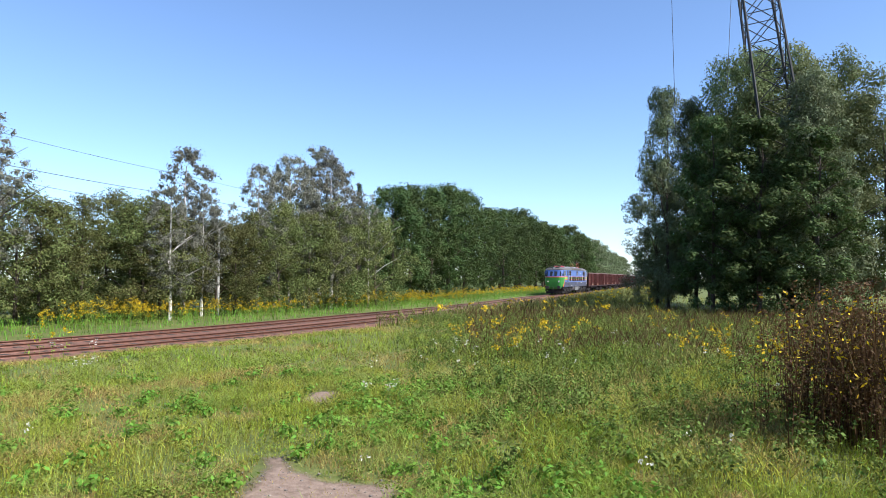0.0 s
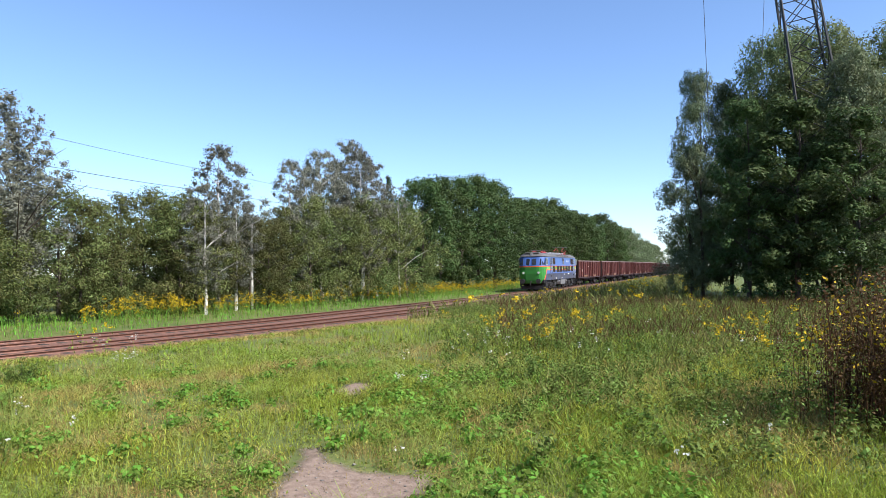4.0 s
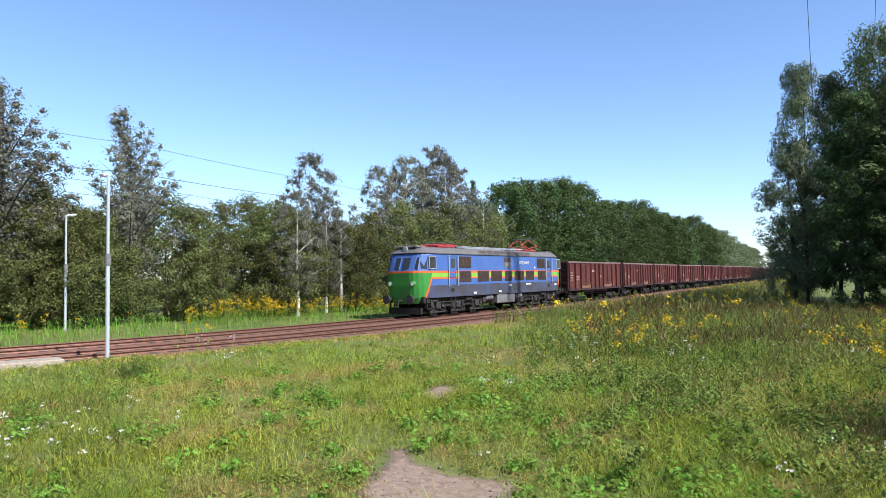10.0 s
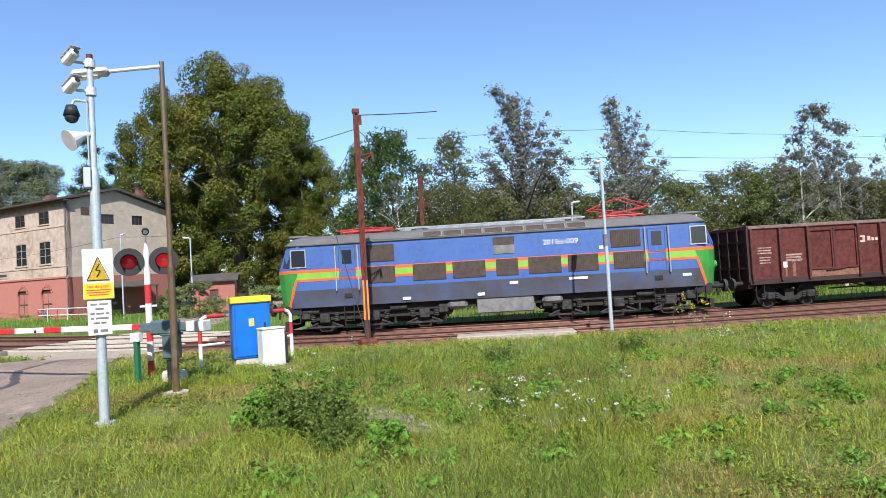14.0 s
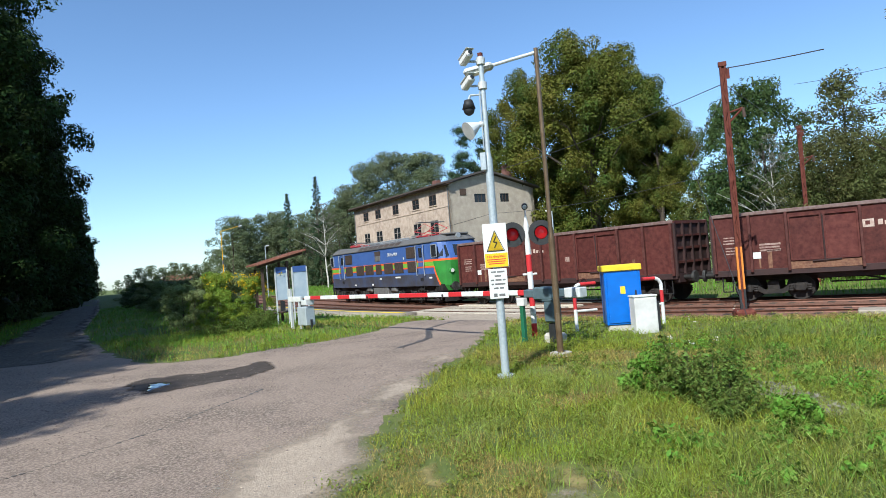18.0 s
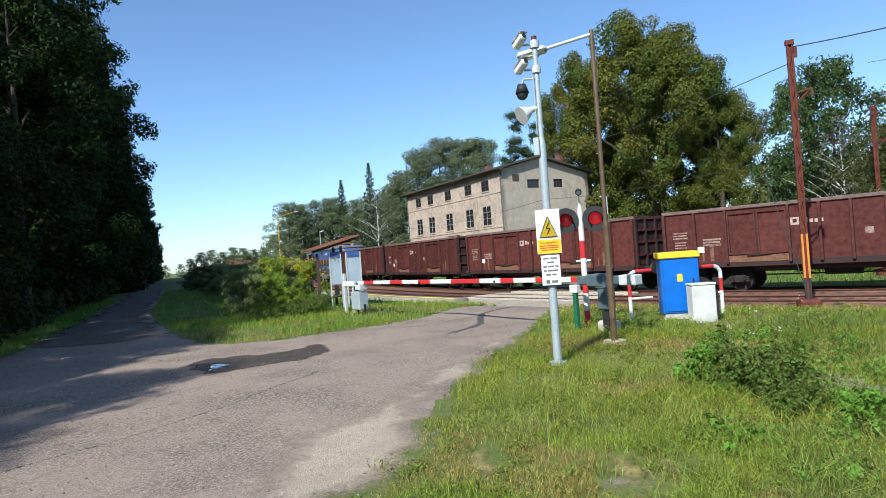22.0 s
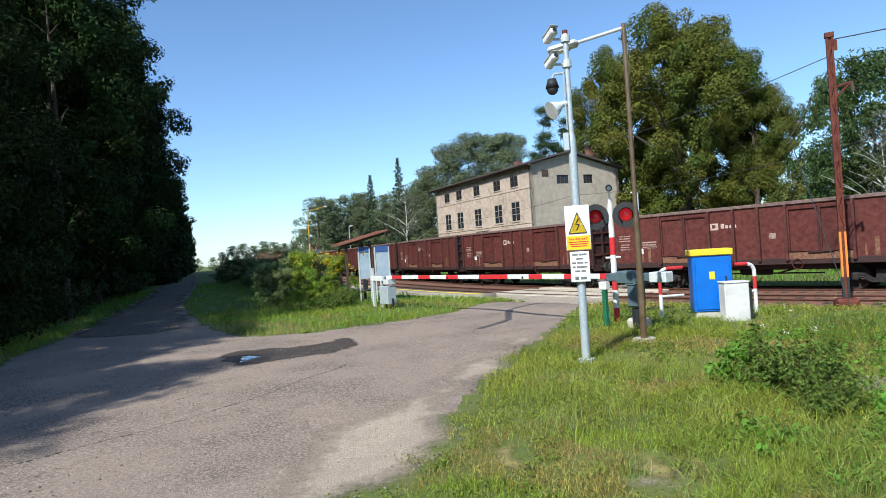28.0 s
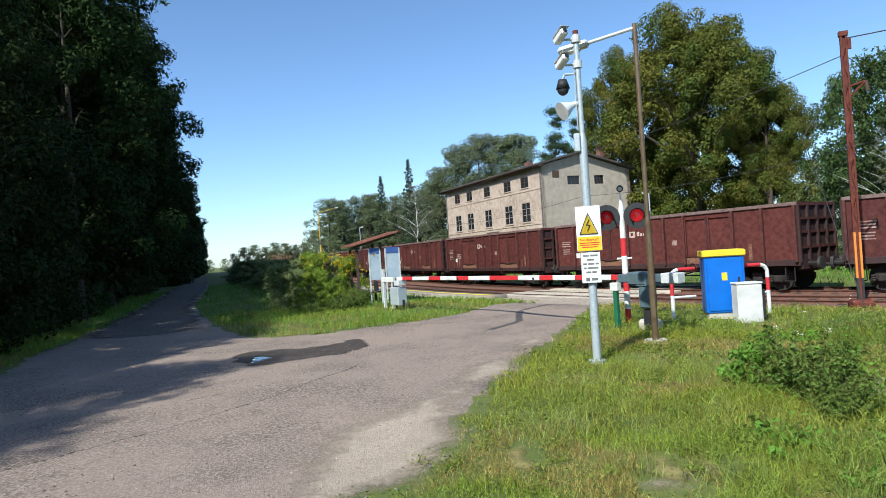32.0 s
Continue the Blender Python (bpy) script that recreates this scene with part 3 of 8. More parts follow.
def build_railway():
    s0, s1 = 60, len(TRACK) - 20
    idx = np.arange(s0, s1)
    offs = np.array([-6.3, -5.45, -4.95, -3.75, -2.5, -1.9, -1.35, 0, 1.3, 1.9, 2.9])
    zz = RAIL_Z + np.array([-0.34, -0.12, -0.115, -0.115, -0.115, -0.15, -0.115, -0.115, -0.115, -0.12, -0.34])
    v = np.stack([np.column_stack([TRACK[i] + np.outer(offs, TSIDE[i]), zz]) for i in idx])
    k = len(offs)
    g = np.arange(len(idx) * k).reshape(len(idx), k)
    f = np.stack([g[:-1, :-1], g[1:, :-1], g[1:, 1:], g[:-1, 1:]], -1).reshape(-1, 4)
    tagged(raw("trackbed", v.reshape(-1, 3), f, M["ballast"], smooth=True), "rust-stained ballast bed of a double-track railway line", "trackbed", kind="structure")
    for side in (NEAR - 0.7525, NEAR + 0.7525, -0.7525, 0.7525):
        prof = np.array([(-0.065, -0.15), (-0.065, -0.13), (-0.012, -0.11), (-0.012, -0.04), (-0.036, -0.03), (-0.036, 0), (0.036, 0), (0.036, -0.03), (0.012, -0.04), (0.012, -0.11), (0.065, -0.13), (0.065, -0.15)])
        v = np.stack([np.column_stack([TRACK[i] + np.outer(side + prof[:, 0], TSIDE[i]), RAIL_Z + prof[:, 1]]) for i in idx])
        k = len(prof)
        g = np.arange(len(idx) * k).reshape(len(idx), k)
        f = np.stack([g[:-1], g[1:], np.roll(g, -1, 1)[1:], np.roll(g, -1, 1)[:-1]], -1).reshape(-1, 4)
        tagged(raw("rail", v.reshape(-1, 3), f, M["rail"]), "rusty brown steel running rail on wooden sleepers", "rail", "rails of the line", kind="structure")


build_ground()
build_roads()
build_railway()

# ---- trees ----
rng = np.random.default_rng(7)


def leaf_cloud(centres, radii, count, size, droop=0.0, seed=0, flat=1.0, three=False, shell=False):
    """Many small two-triangle leaves spread through puffs of the given middles and radii."""
    r = np.random.default_rng(seed)
    w = np.asarray(radii) ** 2
    pick = r.choice(len(centres), count, p=w / w.sum())
    d = r.normal(size=(count, 3))
    d /= np.linalg.norm(d, axis=1)[:, None]
    rad = 0.70 + 0.40 * r.random(count) ** 1.5 if shell else np.minimum(np.abs(r.normal(size=count)) * 0.62 + 0.12, 1.28)
    pos = np.asarray(centres)[pick] + d * (np.asarray(radii)[pick] * rad)[:, None] * np.array([1, 1, flat])
    nrm = d + r.normal(size=(count, 3)) * (0.4 if shell else 0.5) + np.array([0, 0, 0.5])
    nrm /= np.linalg.norm(nrm, axis=1)[:, None]
    t = np.cross(nrm, r.normal(size=(count, 3)))
    t /= np.linalg.norm(t, axis=1)[:, None]
    t[:, 2] -= droop
    b = np.cross(nrm, t)
    s = size * (0.6 + 0.8 * r.random(count))[:, None]
    if three:  # single triangles, for crowns that stay far off
        v = np.stack([pos - t * s, pos + b * s * 0.8, pos + t * s - b * s * 0.3], 1).reshape(-1, 3)
        return v, np.arange(count * 3).reshape(-1, 3)
    v = np.stack([pos - t * s, pos + b * s * 0.55, pos + t * s, pos - b * s * 0.55], 1).reshape(-1, 3)
    f = np.arange(count * 4).reshape(-1, 4)
    return v, f


def trunk_mesh(name, height, r0, limbs, mat, seed, bend=0.03, start=0.35, spread=0.35):
    """A tapered trunk with limbs."""
    r = random.Random(seed)
    bm = bmesh.new()
    p, k = Vector((0, 0, -0.3)), 7
    tops = []
    for i in range(k):
        a, b = i / k, (i + 1) / k
        q = Vector((p.x + r.uniform(-bend, bend) * height / k * 2, p.y + r.uniform(-bend, bend) * height / k * 2, -0.3 + b * height))
        rod(bm, p, q, r0 * (1 - 0.85 * a), r0 * (1 - 0.85 * b), n=7)
        tops.append((b, q.copy()))
        p = q
    for j in range(limbs):
        h = start + (0.9 - start) * j / max(1, limbs - 1)
        base = min(tops, key=lambda e: abs(e[0] - h))[1]
        ang, ln = r.uniform(0, 6.283), height * spread * (1.15 - h) * r.uniform(0.7, 1.2)
        mid = base + Vector((math.cos(ang) * ln * 0.55, math.sin(ang) * ln * 0.55, ln * 0.45))
        tip = base + Vector((math.cos(ang) * ln, math.sin(ang) * ln, ln * 0.7))
        rr = r0 * (1 - 0.85 * h) * 0.5
        rod(bm, base, mid, rr, rr * 0.6, n=5)
        rod(bm, mid, tip, rr * 0.6, rr * 0.2, n=5)
    me = bpy.data.meshes.new(name)
    bm.to_mesh(me)
    bm.free()
    me.materials.append(mat)
    return me


def crown_mesh(name, kind, height, width, base, count, size, mat, seed):
    """A crown with an uneven outline and gaps, of one of several habits."""
    r = np.random.default_rng(seed)
    c, rad = [], []
    if kind == "broad":  # big lobes with gaps between them, each of several puffs
        for i in range(84):
            a, h = i * 2.39996 + r.uniform(-0.5, 0.5), ((i + 0.5) / 84) ** 0.85
            env = math.sin(math.pi * (0.13 + 0.80 * h)) ** 0.65 * (1.06 - 0.22 * h)
            q = width / 2 * env * r.uniform(0.15, 0.92) ** 0.7
            lobe = Vector((math.cos(a) * q, math.sin(a) * q, base + (height - base) * (0.05 + 0.88 * h)))
            size_ = width * r.uniform(0.065, 0.115)
            for j in range(8):
                d = Vector(r.normal(size=3)).normalized() * size_ * r.uniform(0.2, 1.0)
                c.append((lobe.x + d.x, lobe.y + d.y, lobe.z + d.z * 0.7))
                rad.append(size_ * r.uniform(0.38, 0.68))
    elif kind == "tall":
        for i in range(150):
            h = r.random()
            env = (0.45 + 0.55 * math.sin(math.pi * min(1, 0.2 + 0.75 * h))) * (1 - 0.55 * h ** 3)
            a, q = r.uniform(0, 6.283), width / 2 * env * math.sqrt(r.random()) * r.uniform(0.8, 1.2)
            c.append((math.cos(a) * q, math.sin(a) * q, base + (height - base) * h))
            rad.append(width * r.uniform(0.05, 0.12))
    elif kind == "birch":
        for i in range(190):
            h = r.random()
            env = math.sin(math.pi * (0.12 + 0.80 * h))
            a, q = r.uniform(0, 6.283), width / 2 * env * math.sqrt(r.random())
            c.append((math.cos(a) * q, math.sin(a) * q, base + (height - base) * h))
            rad.append(width * r.uniform(0.04, 0.10))
    elif kind == "pine":
        for i in range(26):
            h = 0.35 + 0.65 * r.random()
            a, q = r.uniform(0, 6.283), width / 2 * (1.15 - h) * r.uniform(0.3, 1.1) + 0.2
            c.append((math.cos(a) * q, math.sin(a) * q, base + (height - base) * h))
            rad.append(width * r.uniform(0.10, 0.16))
    elif kind == "spruce":  # tiers of drooping boughs round a spire
        for i in range(150):
            h = ((i + 0.5) / 150) ** 1.15
            a, q = i * 2.39996, width / 2 * (1 - h) ** 0.9 * r.uniform(0.25, 1.0) + 0.03
            c.append((math.cos(a) * q, math.sin(a) * q, base + (height - base) * h - q * 0.25))
            rad.append(width * (0.045 + 0.055 * (1 - h)))
    elif kind == "airy":
        for i in range(36):
            a, h0 = r.uniform(0, 6.283), r.uniform(0.12, 0.8)
            reach = width / 2 * (1.15 - 0.75 * h0) * r.uniform(0.6, 1.15)
            for j in range(7):
                u = j / 6
                c.append((math.cos(a) * reach * u, math.sin(a) * reach * u, base + (height - base) * min(1.0, h0 + 0.28 * u)))
                rad.append(width * r.uniform(0.045, 0.10))
    elif kind == "weedy":  # a fan of leafy stems with gaps between them
        for i in range(64):
            a, q0 = r.uniform(0, 6.283), width * 0.26 * math.sqrt(r.random())
            reach, top = width * r.uniform(0.05, 0.32), height * r.uniform(0.45, 1.0) * (1.0 - 0.35 * q0 / (width * 0.26))
            for j in range(7):
                u = 0.15 + 0.85 * j / 6
                c.append((math.cos(a) * (q0 + reach * u * u), math.sin(a) * (q0 + reach * u * u), top * u))
                rad.append(width * r.uniform(0.030, 0.062) * (1.15 - 0.5 * u))
    else:  # bush
        for i in range(46):
            a, h = r.uniform(0, 6.283), r.random()
            q = width / 2 * math.sqrt(r.random()) * (1 - 0.6 * h ** 2)
            c.append((math.cos(a) * q, math.sin(a) * q, 0.1 + (height - 0.2) * h))
            rad.append(width * r.uniform(0.05, 0.12))
    v, f = leaf_cloud(c, rad, count, size, seed=seed, flat=0.55 if kind in ("pine", "spruce") else 0.85, droop=0.5 if kind == "birch" else 0.1, three=True, shell=kind in ("broad", "tall", "bush"))
    ob = raw(name, v, f, mat)
    me = ob.data
    bpy.data.objects.remove(ob)
    return me


TREES = {}


def breed(key, kind, height, width, base, count, size, leaf, bark, r0, limbs, seed, start=0.35, spread=0.35):
    TREES[key] = (trunk_mesh("trunk", height * (0.93 if kind != "broad" else 0.8), r0, limbs, M[bark], seed, start=start, spread=spread), crown_mesh("crown", kind, height, width, base, count, size, M[leaf], seed), height)


def plant(key, x, y, height=None, turn=None, wide=1.0, label="", category="tree", group="", name="tree", z=None):
    tr, cr, h0 = TREES[key]
    k = (height or h0) / h0
    ob = thing(name, pose(x, y, ground_at(x, y) if z is None else z, 0, 0, random.uniform(0, 360) if turn is None else turn), label, category, group)
    sc = Matrix.Diagonal((k * wide, k * wide, k, 1))
    if tr:
        share("trunk", tr, ob, sc)
    share("crown", cr, ob, sc)
    return ob


def bearing(az, dist):
    """A place by its bearing from the camera (degrees to the left of straight ahead) and its distance."""
    return -math.sin(radians(az)) * dist, math.cos(radians(az)) * dist


breed("oak", "broad", 18, 15.5, 0.8, 135000, 0.105, "leaf_oak", "bark", 0.55, 16, 3, spread=0.5)
breed("broad", "broad", 8, 7.5, 0.3, 17000, 0.07, "leaf_wood", "bark", 0.14, 9, 4)
breed("broad_loose", "tall", 8, 6.4, 0.3, 15000, 0.072, "leaf_wood", "bark", 0.13, 10, 24)
breed("broad_back", "broad", 8, 7.5, 0.3, 6000, 0.12, "leaf_wood", "bark", 0.14, 9, 34)
breed("broad_dark", "broad", 15, 11, 0.6, 18000, 0.138, "leaf_dark", "bark", 0.3, 9, 5)
breed("clump", "broad", 14, 10, 0.4, 36000, 0.085, "leaf_clump", "bark", 0.3, 9, 25)
breed("tall", "tall", 8, 4.2, 0.4, 11500, 0.066, "leaf_wood", "bark", 0.12, 12, 6)
breed("tall_dark", "tall", 20, 8.5, 1.0, 18000, 0.16, "leaf_dark", "bark", 0.25, 14, 7)
breed("forest", "tall", 20, 9.5, 0.6, 34000, 0.115, "leaf_forest_shade", "bark", 0.24, 14, 27, start=0.2, spread=0.26)
breed("forest_broad", "broad", 20, 12.5, 1.5, 42000, 0.115, "leaf_forest_shade", "bark", 0.26, 14, 29, start=0.2, spread=0.26)
breed("forest_back", "tall", 20, 9.5, 0.6, 6000, 0.30, "leaf_forest_shade", "bark", 0.25, 10, 28, spread=0.25)
breed("airy", "airy", 12, 5.6, 0.8, 36000, 0.072, "leaf_birch", "bark", 0.15, 26, 17, start=0.2, spread=0.42)
breed("birch", "birch", 12, 5.4, 2.4, 24000, 0.06, "leaf_birch", "birch_bark", 0.17, 12, 8)
breed("birch_bare", "birch", 12, 4.0, 4.5, 2400, 0.07, "leaf_birch", "birch_bark", 0.11, 22, 9, spread=0.45)
breed("poplar", "tall", 18, 9, 2.0, 30000, 0.105, "leaf_poplar", "bark", 0.25, 12, 16)
breed("far", "tall", 16, 10, 0.6, 18000, 0.14, "leaf_far_haze", "bark", 0.25, 12, 19)
breed("pine", "pine", 20, 8, 4, 18000, 0.12, "leaf_pine", "bark", 0.22, 12, 10)
breed("spruce", "spruce", 15, 6, 1, 16000, 0.11, "leaf_pine", "bark", 0.2, 12, 11, start=0.15)
breed("bush", "bush", 3.0, 3.4, 0.1, 8000, 0.06, "leaf_mid", "bark", 0.05, 6, 12)
breed("bush_dark", "bush", 3.0, 3.4, 0.1, 7000, 0.07, "leaf_dark", "bark", 0.05, 6, 14)
breed("bush_weed", "weedy", 1.2, 1.5, 0.05, 5600, 0.036, "leaf_herb", "bark", 0.015, 10, 13, start=0.1)
breed("bush_lush", "bush", 0.6, 0.8, 0.04, 2600, 0.03, "leaf_lush", "bark", 0.01, 8, 18, start=0.1)
breed("bush_gold", "bush", 2.6, 3.0, 0.1, 9000, 0.05, "leaf_gold", "bark", 0.03, 6, 15)
FOREST_EDGE = [(22, -15.5), (8, -14.2), (-4, -13.2), (-13, -13.0), (-19, -14.8), (-28, -18.4), (-67, -33.8), (-155, -67.5), (-260, -108)]
SKYLINE = (
    # habit, bearing, distance, height, width: the wood beyond the line
    ("airy", 36.1, 41, 12.1, 1), ("birch", 22, 49.9, 12.2, 1.15), ("birch", 22.9, 45.2, 8.8, 1), ("birch", 20.5, 48.5, 8.9, 1), ("birch", 16.1, 53, 11.8, 1), ("birch", 14.7, 56.6, 11.8, 1), ("birch", 13.3, 57.3, 13.4, 1),
    ("birch", 12.2, 59.5, 13, 1), ("birch", 11, 61.3, 15.1, 1), ("birch", 9.9, 58, 13.6, 1), ("birch", 8.6, 63.2, 13.2, 1), ("birch_bare", 6.6, 59.2, 10.6, 1), ("spruce", 7.4, 67.9, 12.7, 1),
    ("broad_dark", 4.6, 68.3, 13, 1), ("broad_dark", 3, 71, 13.7, 1), ("broad_dark", 1.1, 75.5, 14.2, 1), ("broad_dark", -0.4, 79.3, 15, 1), ("broad_dark", -1.9, 84.4, 15, 1), ("broad_dark", -3.6, 140, 19, 1.25),
    ("broad_dark", -5, 150, 19.8, 1.25), ("broad_dark", -6.5, 165, 21.4, 1.25), ("broad_dark", -7.6, 185, 21.4, 1.25), ("broad_dark", -8.8, 215, 22.5, 1.25), ("broad_dark", -9.7, 250, 21.9, 1.25),
    ("broad_dark", -11.1, 330, 31, 1), ("broad_dark", -11.9, 340, 27.5, 1), ("birch", -14, 330, 16.9, 1.2), ("broad_dark", -13.2, 420, 17.5, 1.5),
    ("broad", 41.7, 40.2, 7.2, 1), ("broad_loose", 40.3, 40.4, 7, 1), ("broad", 38.7, 40.7, 6.3, 1), ("broad", 33.5, 41.8, 8, 1), ("broad_loose", 32, 42, 7, 1), ("tall", 30.5, 42.4, 7.1, 1), ("tall", 29.2, 42.7, 7.6, 1), ("broad_loose", 27.4, 47.4, 8.3, 1),
    ("tall", 25.9, 44, 7.4, 1), ("broad", 24.8, 44.3, 8.2, 1), ("broad", 23.6, 44.6, 7.6, 1), ("broad", 19.3, 47.2, 6.7, 1), ("broad", 17.9, 47.9, 7.1, 1), ("tall", 16.6, 49, 7.7, 1), ("broad_loose", 14.2, 50.6, 8.4, 1),
    ("broad", 11.7, 53.3, 8.4, 1), ("broad_loose", 9.4, 55.4, 8.9, 1), ("tall", 7.6, 57.9, 9.1, 1), ("broad", 5.9, 60.1, 8.9, 1), ("airy", 44.8, 40.1, 13.3, 1.1), ("tall", 50.8, 41.9, 11.4, 1),
    ("broad_dark", 56.4, 44.3, 13, 0.8), ("broad_dark", 58.7, 48.5, 12.9, 0.7), ("birch_bare", 55.7, 40.3, 8.5, 1), ("broad", 51.9, 39, 8.1, 1), ("broad", 49.3, 41.9, 8.6, 1), ("broad", 47.1, 39, 7.7, 1), ("broad_loose", 42.6, 41.2, 8, 1),
    ("broad_loose", 53, 39, 5.9, 1), ("broad", 50.7, 40.9, 5.3, 1), ("broad", 39.2, 39.7, 7, 1),
    # round the station
    ("oak", 69.6, 76, 27.4, 0.93), ("oak", 67.3, 80, 25.5, 0.72), ("oak", 74.8, 84, 26.2, 0.7), ("oak", 64.2, 74, 18.5, 0.75), ("pine", 80.8, 100, 23.5, 0.8), ("pine", 79, 104, 22, 0.8), ("poplar", 89.6, 108, 20.2, 1.2),
    ("poplar", 87.5, 108, 21.7, 1.2), ("poplar", 85.5, 108, 21.2, 1.2), ("poplar", 83.8, 108, 21.3, 1.2), ("poplar", 91.2, 108, 16.8, 1.2), ("spruce", 94, 112, 19.3, 0.8), ("birch_bare", 93.5, 104, 13.9, 1.2), ("spruce", 96.5, 120, 17.6, 0.9),
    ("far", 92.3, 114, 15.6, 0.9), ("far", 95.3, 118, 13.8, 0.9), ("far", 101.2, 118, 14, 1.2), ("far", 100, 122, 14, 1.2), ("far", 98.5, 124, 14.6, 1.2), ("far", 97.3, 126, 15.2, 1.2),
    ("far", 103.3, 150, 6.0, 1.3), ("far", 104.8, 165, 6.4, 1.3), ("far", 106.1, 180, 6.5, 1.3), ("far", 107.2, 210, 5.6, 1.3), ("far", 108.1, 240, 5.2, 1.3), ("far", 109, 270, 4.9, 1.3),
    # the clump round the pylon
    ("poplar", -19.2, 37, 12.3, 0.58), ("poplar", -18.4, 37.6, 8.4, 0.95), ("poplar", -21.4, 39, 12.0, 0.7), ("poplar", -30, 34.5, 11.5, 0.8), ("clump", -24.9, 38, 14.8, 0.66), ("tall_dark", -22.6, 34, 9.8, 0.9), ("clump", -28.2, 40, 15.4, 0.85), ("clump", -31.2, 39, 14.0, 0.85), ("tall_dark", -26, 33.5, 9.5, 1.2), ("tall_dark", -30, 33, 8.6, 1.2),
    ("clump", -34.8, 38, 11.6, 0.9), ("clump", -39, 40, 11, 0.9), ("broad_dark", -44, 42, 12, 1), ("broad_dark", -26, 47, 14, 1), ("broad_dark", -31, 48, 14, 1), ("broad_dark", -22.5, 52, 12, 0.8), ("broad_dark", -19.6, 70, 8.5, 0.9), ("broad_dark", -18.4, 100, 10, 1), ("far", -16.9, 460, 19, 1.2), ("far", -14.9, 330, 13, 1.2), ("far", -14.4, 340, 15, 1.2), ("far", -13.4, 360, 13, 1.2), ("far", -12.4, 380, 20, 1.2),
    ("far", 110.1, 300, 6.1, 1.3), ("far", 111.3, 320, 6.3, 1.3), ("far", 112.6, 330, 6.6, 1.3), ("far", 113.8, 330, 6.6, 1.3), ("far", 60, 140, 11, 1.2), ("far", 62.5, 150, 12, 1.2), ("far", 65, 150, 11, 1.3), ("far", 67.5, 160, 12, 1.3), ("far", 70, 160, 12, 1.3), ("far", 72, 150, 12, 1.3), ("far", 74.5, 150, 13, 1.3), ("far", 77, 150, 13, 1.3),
)
NAMES = {"clump": ("dense green tree beside the pylon", "tree"), "broad_back": ("green tree standing back in the wood", "tree"), "broad_loose": ("bushy green tree with a loose crown", "tree"), "far": ("green tree far along the line, haze put into its leaf colour", "tree"), "airy": ("slender half-bare tree with upswept branches behind the line", "tree"), "birch": ("birch with thin greyish autumn leaves and white trunk", "birch"), "birch_bare": ("almost bare birch with white trunk and thin twigs", "birch"),
         "spruce": ("dark green spruce standing above the wood", "spruce"), "broad_dark": ("dense dark green broad-leaved tree", "tree"), "broad": ("bushy green broad-leaved tree at the wood's edge", "tree"),
         "tall": ("narrow green tree in a mixed wood", "tree"), "tall_dark": ("tall dark tree in deep shade", "tree"), "oak": ("large old oak with yellowing crown behind the station", "oak"), "pine": ("tall pine with flat crown behind the station house", "pine"),
         "poplar": ("light green poplar with loose crown", "poplar")}


def along(points, step):
    """Evenly spaced places along a bent line, with the way onward."""
    out, left = [], 0.0
    for (x0, y0), (x1, y1) in zip(points, points[1:]):
        n = math.hypot(x1 - x0, y1 - y0)
        d = left
        while d < n:
            out.append((x0 + (x1 - x0) * d / n, y0 + (y1 - y0) * d / n, (x1 - x0) / n, (y1 - y0) / n))
            d += step
        left = d - n
    return out


